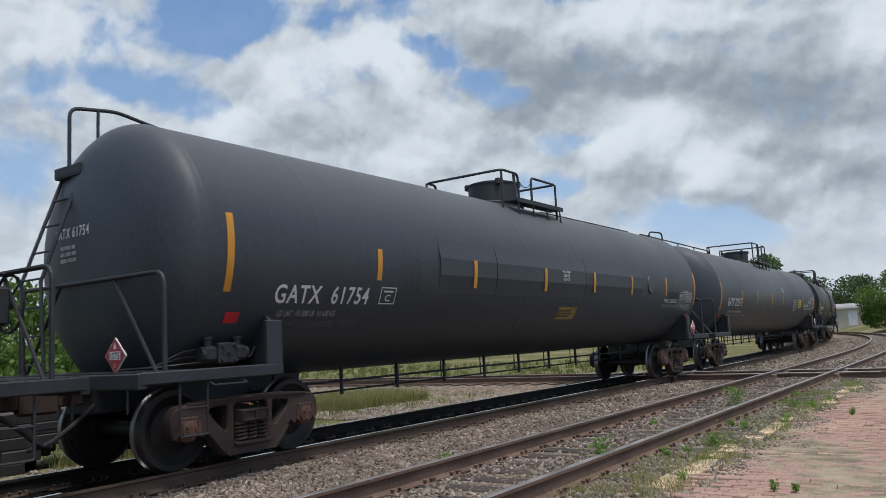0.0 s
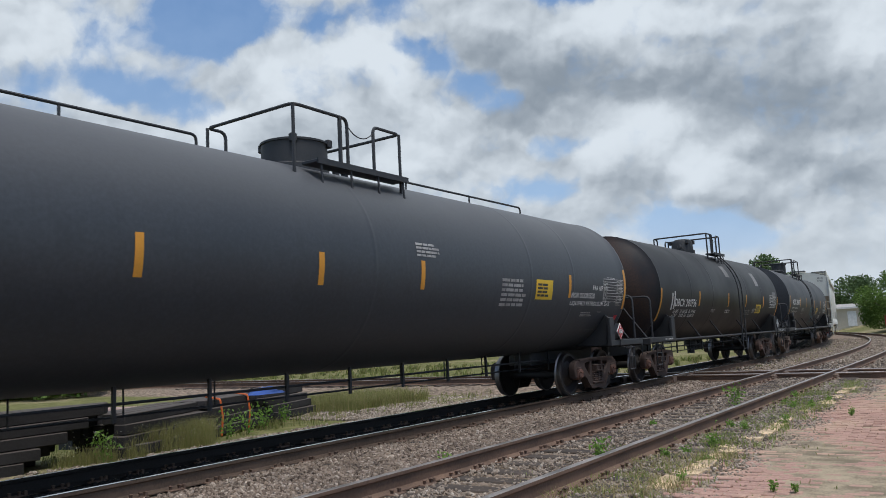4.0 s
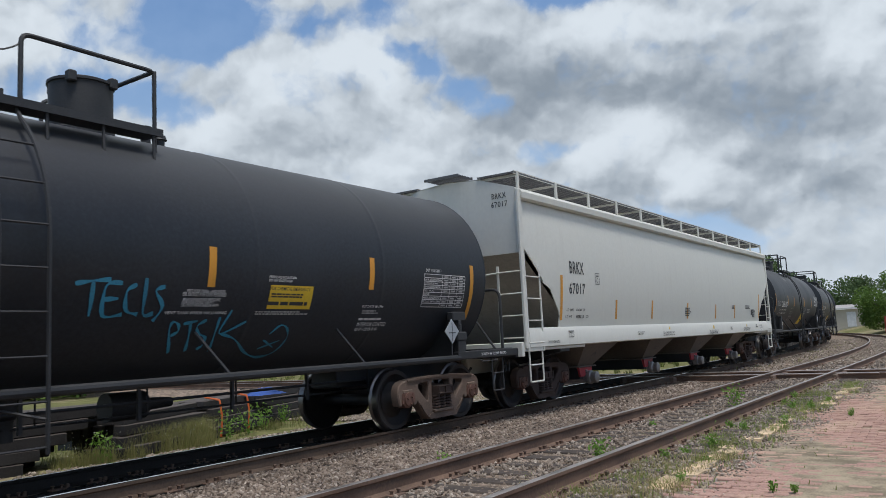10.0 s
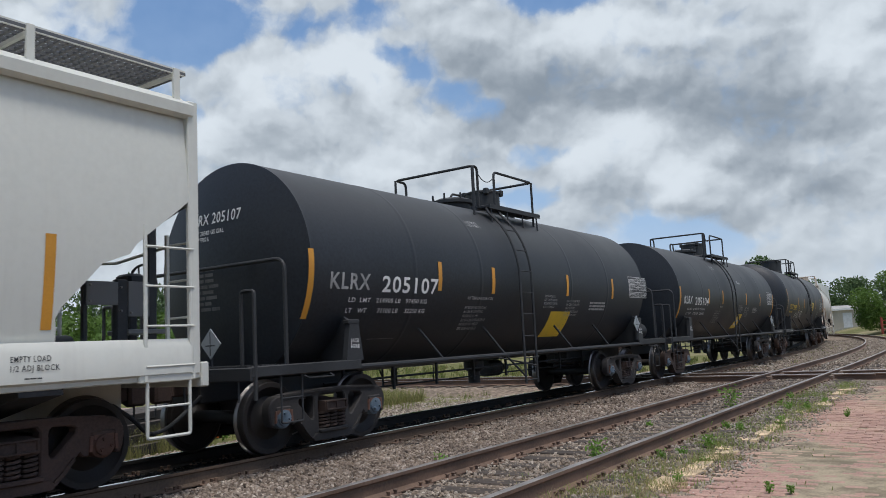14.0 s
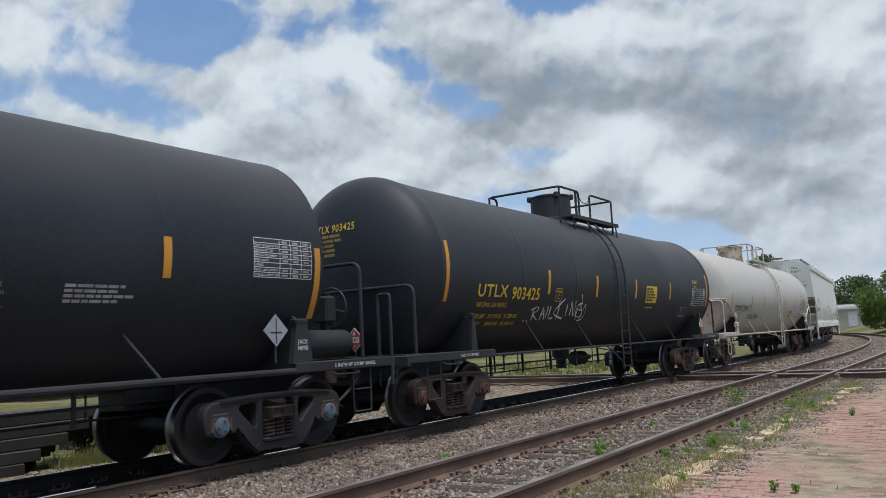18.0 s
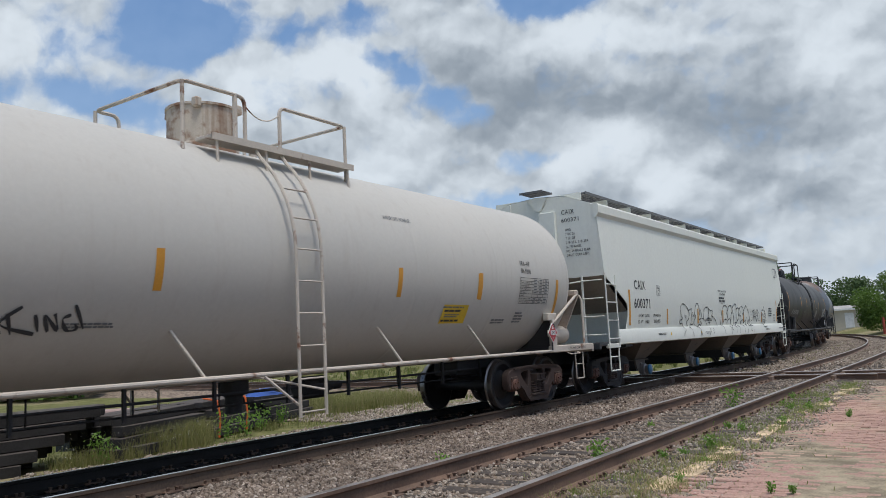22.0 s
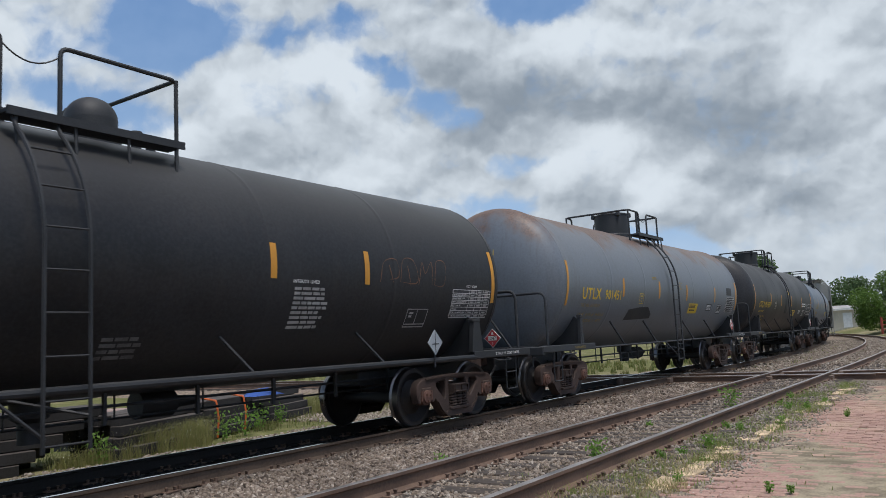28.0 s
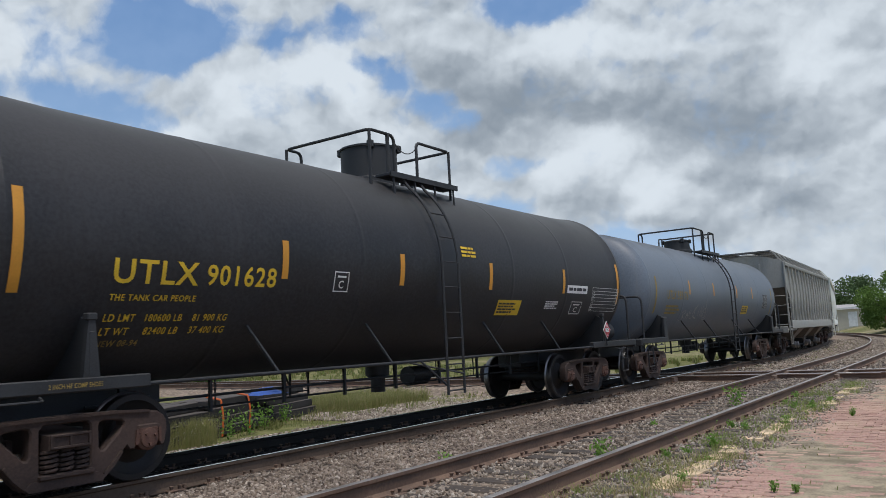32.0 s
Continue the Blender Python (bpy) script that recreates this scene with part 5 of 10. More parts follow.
def hopper_car(c):
    half, mat, roof = (c["R"] - c["F"]) / 2, c["mat"], c.get("roof", ROOFGREY)
    car = thing("covered_hopper_car", c["label"], "hopper car", "freight cars of the train")
    W, zt, lean = 1.58, c.get("zt", 3.98), c.get("lean", 0.0)
    zs0, zs1 = c.get("sill", (1.10, 1.47))
    xs, xb = half + c.get("side", 1.45), half + 1.78          # side sheet end, platform end
    x_end = half + 1.95
    a0, slope_x = xs - 1.12, half - 0.95
    # body: sides, slope sheets, roof
    g = Geo()
    prof = [(-W, zs1), (-W + lean, zt), (-W + 0.12 + lean, zt + 0.10), (-0.75, zt + 0.34), (0, zt + 0.40), (0.75, zt + 0.34), (W - 0.12 - lean, zt + 0.10), (W - lean, zt), (W, zs1)]
    cut_z = c.get("cut", 2.85)
    outline = [(-a0, zs1), (a0, zs1), (a0 + 0.02, 1.85), (a0 + 0.34, 2.3), (xs, cut_z), (xs, zt), (-xs, zt), (-xs, cut_z), (-a0 - 0.34, 2.3), (-a0 - 0.02, 1.85)]
    if c.get("cut_line"):
        outline = [*c["cut_line"], (xs, 2.9), (xs, zt)]
    elif c.get("straight_cut"):
        outline = [(8.10, zs1), (8.02, 1.58), (7.99, 1.7), (7.99, 1.93), (8.06, 2.01), (xs, cut_z), (xs, zt)]
    sides = Geo()
    levels = [zs1 + (zt - zs1) * k / 24 for k in range(25)]
    reach = sorted((z, x) for x, z in outline if x > 0 and z < zt) + [(zt, xs)]
    for sgn in (-1, 1):
        k0 = len(sides.v)
        for z in levels:
            xr = float(np.interp(z, [q[0] for q in reach], [q[1] for q in reach]))
            for y in (flank(W, z, zs1, zt, lean), flank(W, z, zs1, zt, lean) - 0.02):
                sides.v += [(-xr, sgn * y, z), (xr, sgn * y, z)]
        for k in range(24):
            a, b = k0 + 4 * k, k0 + 4 * k + 4
            sides.face((a, a + 1, b + 1, b)), sides.face((a + 2, a + 3, b + 3, b + 2))
            sides.face((a, a + 2, b + 2, b)), sides.face((a + 1, a + 3, b + 3, b + 1))
    body = part("side_sheet", sides, mat, car)
    rf = Geo()
    for a, b in zip(prof[1:], prof[2:-1]):
        rf.quad((-xs, a[0], a[1]), (xs, a[0], a[1]), (xs, b[0], b[1]), (-xs, b[0], b[1]))
    part("roof", rf, mat, car, smooth=False)
    for e in (-1, 1):
        en = Geo().prism([(-W + 0.01, cut_z), (-W + 0.01 + lean, zt), (-W + 0.12 + lean, zt + 0.10), (-0.75, zt + 0.33), (0, zt + 0.39), (0.75, zt + 0.33), (W - 0.12 - lean, zt + 0.1), (W - 0.01 - lean, zt), (W - 0.01, cut_z)], "x", e * (xs - 0.03), e * xs)
        part("corner_foot", Geo().box(e * (xs - 0.62), e * (xs + 0.05), -W - 0.02, -W + 0.06, zs0 - 0.06, zs0 + 0.04, 0.01).box(e * (xs - 0.62), e * (xs + 0.05), W - 0.06, W + 0.02, zs0 - 0.06, zs0 + 0.04, 0.01), mat, car)
        part("end_sheet", en, mat, car)
        foot = 1.43 if c.get("straight_cut") else 1.2
        sl = Geo().quad((e * (xs - 0.02), -W + 0.06, cut_z), (e * (xs - 0.02), W - 0.06, cut_z), (e * (half - 0.9), W - 0.12, foot), (e * (half - 0.9), -W + 0.12, foot))
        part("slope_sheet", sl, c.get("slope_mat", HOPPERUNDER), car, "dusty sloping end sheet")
        if c.get("straight_cut"):
            part("end_bulkhead", Geo().box(e * (half - 0.22), e * (half - 0.2), -W + 0.1, W - 0.1, 1.12, 1.85), mat, car)
        for sgn in () if lean else (-1, 1):
            part("corner_post", Geo().box(e * (xs - 0.03), e * (xs + 0.10), sgn * W - 0.03, sgn * W + 0.03, zs0, zt + 0.04, 0.012), mat, car)
        for ya, yb in c.get("end_posts", ((-0.67, -0.57), (0.57, 0.67))):
            part("end_post", Geo().box(e * (xs - 0.01), e * (xs + 0.08), ya, yb, 1.15, zt, 0.01), mat, car)
        if c.get("full_ladder"):
            for dy in (0.62, 1.14):
                part("tall_ladder_rail", Geo().box(e * (xs + 0.09), e * (xs + 0.13), dy - 0.02, dy + 0.02, 1.15, zt + 0.3, 0.005), mat, car)
            for z in np.arange(1.35, zt + 0.2, 0.4):
                part("ladder_rung", Geo().tube([(e * (xs + 0.11), 0.62, z), (e * (xs + 0.11), 1.14, z)], 0.014, 6), mat, car)
            part("hand_bracket", Geo().prism([(-0.32, zt + 0.36), (0.2, zt + 0.36), (-0.02, zt + 0.06), (-0.14, zt + 0.06)], "x", e * xs, e * (xs + 0.04)), mat, car)
        xl = xs + 0.06
        # ladders: on the side and on the end of each corner
        for sgn in (-1, 1):
            for x0, x1 in ((xs - 0.55, xs + 0.02),):
                for xx in (x0, x1):
                    part("ladder_rail", Geo().box(e * xx - 0.02, e * xx + 0.02, sgn * (W + 0.02) - 0.012, sgn * (W + 0.02) + 0.012, zs0 - 0.05, 2.62, 0.004), mat, car)
                for z in np.arange(1.2, 2.65, 0.4):
                    part("ladder_rung", Geo().tube([(e * x0, sgn * (W + 0.03), z), (e * x1, sgn * (W + 0.03), z)], 0.014, 6), mat, car)
            part("sill_step", Geo().tube([(e * (xs - 0.52), sgn * W, 1.1), (e * (xs - 0.52), sgn * W, 0.5), (e * (xs - 0.02), sgn * W, 0.5), (e * (xs - 0.02), sgn * W, 1.1)], 0.018, 6, 0.03).tube([(e * (xs - 0.52), sgn * W, 0.8), (e * (xs - 0.02), sgn * W, 0.8)], 0.014, 6), mat, car)
        part("end_platform", Geo().box(e * (half - 0.9), e * (xb - 0.05), -W + 0.02, W - 0.02, 1.05, 1.12, 0.01).box(e * (xb - 0.1), e * xb, -W, W, 0.98 if c.get("platform") else 0.96, 1.13 if c.get("platform") else 1.22, 0.012), c.get("platform", mat), car)
        part("centre_sill", Geo().box(e * (half - 1.6), e * (x_end - 0.35), -0.28, 0.28, 0.66, 1.03, 0.015), mat if c.get("clean") else FRAMEGREY, car)
        part("body_bolster", Geo().prism([(-W + 0.04, 1.1), (W - 0.04, 1.1), (W - 0.04, 1.0), (0.4, 0.76), (-0.4, 0.76), (-W + 0.04, 1.0)], "x", e * half - 0.2, e * half + 0.2), FRAMEGREY, car)
        coupler(car, e, x_end - 0.12, CAST)
        for sgn in (-1, 1):
            part("end_ladder_rail", Geo().box(e * (xs + 0.08) - 0.02, e * (xs + 0.08) + 0.02, sgn * (W - 0.5) - 0.02, sgn * (W - 0.5) + 0.02, 1.1, 2.62, 0.004), mat, car)
            for z in np.arange(1.3, 2.6, 0.4):
                part("end_rung", Geo().tube([(e * (xs + 0.1), sgn * (W - 0.02), z), (e * (xs + 0.1), sgn * (W - 0.5), z)], 0.014, 6), mat, car)
        part("end_rail", Geo().tube([(e * (xs + 0.1), -W + 0.45, 2.5), (e * (xs + 0.16), 0, 2.42), (e * (xs + 0.1), W - 0.45, 2.5)], 0.018, 6), mat, car)
    wheel_ring(car, xs + 0.3, -0.3, 2.1, FRAMEGREY)
    if c.get("machinery"):
        gear = part("brake_stand", Geo().box(8.80, 8.85, -0.84, -0.78, 1.1, 2.1, 0.008).box(9.17, 9.3, -0.86, -0.76, 1.1, 2.14, 0.012).box(9.55, 9.66, -0.86, -0.76, 1.1, 2.85, 0.012), FRAMEGREY, car, "dark grey upright brake stand")
        part("cover_plate", Geo().box(8.82, 9.18, -0.865, -0.845, 1.86, 2.11, 0.006), SHIELDGREY, gear, "grey bolted cover plate")
        part("cover_plate", Geo().box(9.3, 9.56, -0.865, -0.845, 1.74, 2.12, 0.006), SHIELDGREY, gear, "grey bolted cover plate")
        part("shelf", Geo().box(9.28, 9.78, -0.9, -0.5, 1.55, 1.60, 0.006), SHIELDGREY, gear)
        for x, z in ((8.86, 1.9), (8.86, 2.07), (9.21, 1.8), (9.21, 2.05), (9.33, 1.78), (9.52, 2.08)):
            part("bolt", Geo().lathe([(-0.885, 0.0), (-0.885, 0.012), (-0.86, 0.014)], "y", 6, (x, 0, z)), STEELCAP, gear)
    part("air_reservoir", Geo().lathe([(half + 0.5, 0.0), (half + 0.52, 0.2), (half + 1.4, 0.2), (half + 1.42, 0.0)], "x", 20, (0, 0.5, 1.4)), FRAMEGREY, car)
    # side sill, top chord
    sill_in = 0.02 if c.get("clean") else 0.57 if lean else 0.6
    for sgn in (-1, 1):
        y0 = sgn * W
        part("side_sill", Geo().prism([(y0 - sgn * 0.02, zs0), (y0 + sgn * 0.035, zs0 + 0.02), (y0 + sgn * 0.035, zs1 - 0.09), (y0 - sgn * 0.01, zs1), (y0 - sgn * 0.05, zs1), (y0 - sgn * 0.05, zs0)], "x", -xs + sill_in, xs - sill_in), c.get("sill_mat", mat), car)
        if lean:
            yc = sgn * (W - lean)
            chord = [(yc - sgn * 0.02, zt - 0.25), (yc + sgn * 0.02, zt - 0.25), (yc + sgn * 0.095, zt - 0.15), (yc + sgn * 0.095, zt + 0.02), (yc + sgn * 0.06, zt + 0.06), (yc - sgn * 0.06, zt + 0.06)]
        else:
            chord = [(y0 - sgn * 0.02, zt - 0.16), (y0 + sgn * 0.06, zt - 0.13), (y0 + sgn * 0.07, zt - 0.02), (y0 + sgn * 0.01, zt + 0.03), (y0 - sgn * 0.06, zt + 0.03)]
        part("top_chord", Geo().prism(chord, "x", -xs - 0.02, xs + 0.02), mat, car)
    # ribs on the older pattern
    if c.get("ribs"):
        for i in range(c["ribs"]):
            xx = -xs + 0.9 + i * (2 * xs - 1.8) / (c["ribs"] - 1)
            for sgn in (-1, 1):
                part("side_rib", Geo().box(xx - 0.05, xx + 0.05, sgn * W, sgn * (W + 0.07), zs1, zt - 0.14, 0.012), mat, car)
    # bays
    nb = c.get("bays", 4)
    gates = c.get("gates") or [-slope_x + 2 * slope_x * (k + 0.5) / nb for k in range(nb)]
    step = gates[1] - gates[0]
    for xc in gates:
        g = Geo()
        for hx, hy, z in ((0.36, 1.0, 0.60), (0.40, 1.05, 0.64), (0.90, W - 0.08, 1.12), (step / 2 - 0.01, W - 0.08, 1.12 + step / 2 - 0.9)):
            g.v += [(xc - hx, -hy, z), (xc + hx, -hy, z), (xc + hx, hy, z), (xc - hx, hy, z)]
        for k in (0, 4, 8):
            for q in range(4):
                g.face((k + q, k + (q + 1) % 4, k + 4 + (q + 1) % 4, k + 4 + q))
        g.face((0, 1, 2, 3))
        bay = part("hopper_bay", g, c.get("bay_mat", HOPPERUNDER), car, "grimy, shade-darkened tapered discharge bay", smooth=False)
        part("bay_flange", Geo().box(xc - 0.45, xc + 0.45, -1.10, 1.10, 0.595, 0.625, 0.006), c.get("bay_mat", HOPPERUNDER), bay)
        part("trough", Geo().prism([(xc - 0.38, 0.6), (xc + 0.38, 0.6), (xc + 0.2, 0.34), (xc - 0.2, 0.34)], "y", -1.0, 1.0), FRAMEGREY, bay, "dark outlet trough across the bay")
        for sgn in (-1, 1):
            ga = Geo().prism([(xc - 0.33, 0.595), (xc + 0.33, 0.595), (xc + 0.27, 0.40), (xc - 0.27, 0.40)], "y", sgn * 1.0, sgn * 1.05)
            part("outlet_gate", ga, c.get("gate_mat", REDGATE), bay, c.get("gate_label", "red outlet gate"))
            part("gate_stud", Geo().box(xc - 0.03, xc + 0.03, sgn * 1.05, sgn * 1.08, 0.46, 0.54, 0.006), STEELCAP, bay)
            tube = Geo().lathe([(sgn * 1.0, 0.13), (sgn * 1.06, 0.13), (sgn * 1.08, 0.15), (sgn * 1.14, 0.15), (sgn * 1.16, 0.12), (sgn * 1.25, 0.12), (sgn * 1.25, 0.0)], "y", 20, (xc + 0.08, 0, 0.37))
            outlet = part("outlet_tube", tube, STEELCAP, bay, "round outlet tube of worn steel")
            disc = Geo().lathe([(sgn * 1.24, 0.0), (sgn * 1.24, 0.125), (sgn * 1.275, 0.125), (sgn * 1.285, 0.11), (sgn * 1.285, 0.0)], "y", 20, (xc + 0.08, 0, 0.37))
            part("end_cap", disc, c.get("cap_mat", STEELCAP), bay, c.get("cap_label", "worn steel end cap"))
    if c.get("spine", True):
        part("centre_duct", Geo().tube([(-slope_x, 0, 1.0), (slope_x, 0, 1.0)], 0.16, 12), FRAMEGREY, car)
    # roof walkway, hatches
    wy, wz = c.get("walk_y", 1.12), zt + c.get("walk_h", 0.52)
    xw = xs + c.get("walk_over", 0.18)
    for sgn in (-1, 1):
        gr = Geo()
        wide = 0.78
        for i in range(9):
            yy = sgn * (wy - wide + i * wide / 8)
            gr.box(-xw, xw, yy - 0.009, yy + 0.009, wz - 0.02, wz + 0.012)
        nx = int(2 * xw / 0.085)
        for i in range(nx + 1):
            xx = -xw + 2 * xw * i / nx
            gr.box(xx - 0.012, xx + 0.012, sgn * (wy - wide), sgn * wy, wz - 0.018, wz + 0.01)
        part("roof_walkway", gr, roof, car, "open steel grating roof walkway", smooth=False)
        part("walkway_edge", Geo().box(-xw, xw, sgn * wy - 0.008, sgn * wy + 0.012, wz - 0.03, wz + 0.03).box(-xw, xw, sgn * (wy - 0.78) - 0.008, sgn * (wy - 0.78) + 0.008, wz - 0.03, wz + 0.02), roof if c.get("gussets") else mat, car)
        ns = 13
        for i in range(ns):
            xx = -xs + 0.1 + (2 * xs - 0.2) * i / (ns - 1)
            if c.get("gussets"):
                part("walkway_support", Geo().prism([(sgn * wy, wz - 0.02), (sgn * (wy - 0.6), wz - 0.02), (sgn * (wy - 0.3), zt + 0.3), (sgn * wy, zt + 0.2)], "x", xx - 0.012, xx + 0.012), mat, car)
                continue
            if c.get("upright"):
                part("walkway_support", Geo().box(xx - 0.04, xx + 0.04, sgn * (wy - 0.01), sgn * (wy + 0.03), zt - 0.02, wz + 0.03, 0.006).box(xx - 0.02, xx + 0.02, sgn * (wy - 0.78), sgn * wy, wz - 0.06, wz - 0.02), mat, car)
                continue
            part("walkway_support", Geo().prism([(sgn * wy, wz - 0.02), (sgn * (wy + 0.02), wz + 0.02), (sgn * (W - 0.02), zt + 0.02), (sgn * (W - 0.10), zt + 0.02)], "x", xx - 0.04, xx + 0.04).box(xx - 0.02, xx + 0.02, sgn * (wy - 0.78), sgn * wy, wz - 0.06, wz - 0.02), mat, car)
    yl, zc = c.get("cross", wy), wz + (0.1 if c.get("cross") else 0.0)
    for e in (-1, 1):
        walkway = part("cross_walk", Geo().box(e * (xs - 0.32), e * (xs - 0.30), -yl, yl, zc - 0.03, zc + 0.02), roof, car, smooth=False)
        part("edge_bar", Geo().box(e * (xs + 0.18), e * (xs + 0.2), -yl, yl, zc - 0.03, zc + 0.02), roof, walkway, smooth=False)
        for i in range(8):
            xx = e * (xs - 0.25 + i * 0.055)
            part("slat", Geo().box(xx - 0.006, xx + 0.006, -yl, yl, zc - 0.02, zc + 0.01), roof, walkway, smooth=False)
    for i in range(c.get("hatches", 8)):
        xx = -xs + 1.2 + (2 * xs - 2.4) * i / (c.get("hatches", 8) - 1)
        part("roof_hatch", Geo().lathe([(zt + 0.36, 0.36), (zt + 0.46, 0.36), (zt + 0.46, 0.40), (zt + 0.52, 0.38), (zt + 0.56, 0.0)], "z", 20, (xx, 0, 0)), mat, car)
    c.update(car=car, tank=body, half=half, W=W)
    tans = c.get("tan", False)
    c["trucks"] = [truck(car, m * half, tans[k] if isinstance(tans, tuple) else tans, c.get("wheels")) for k, m in enumerate((-1, 1))]
    return c


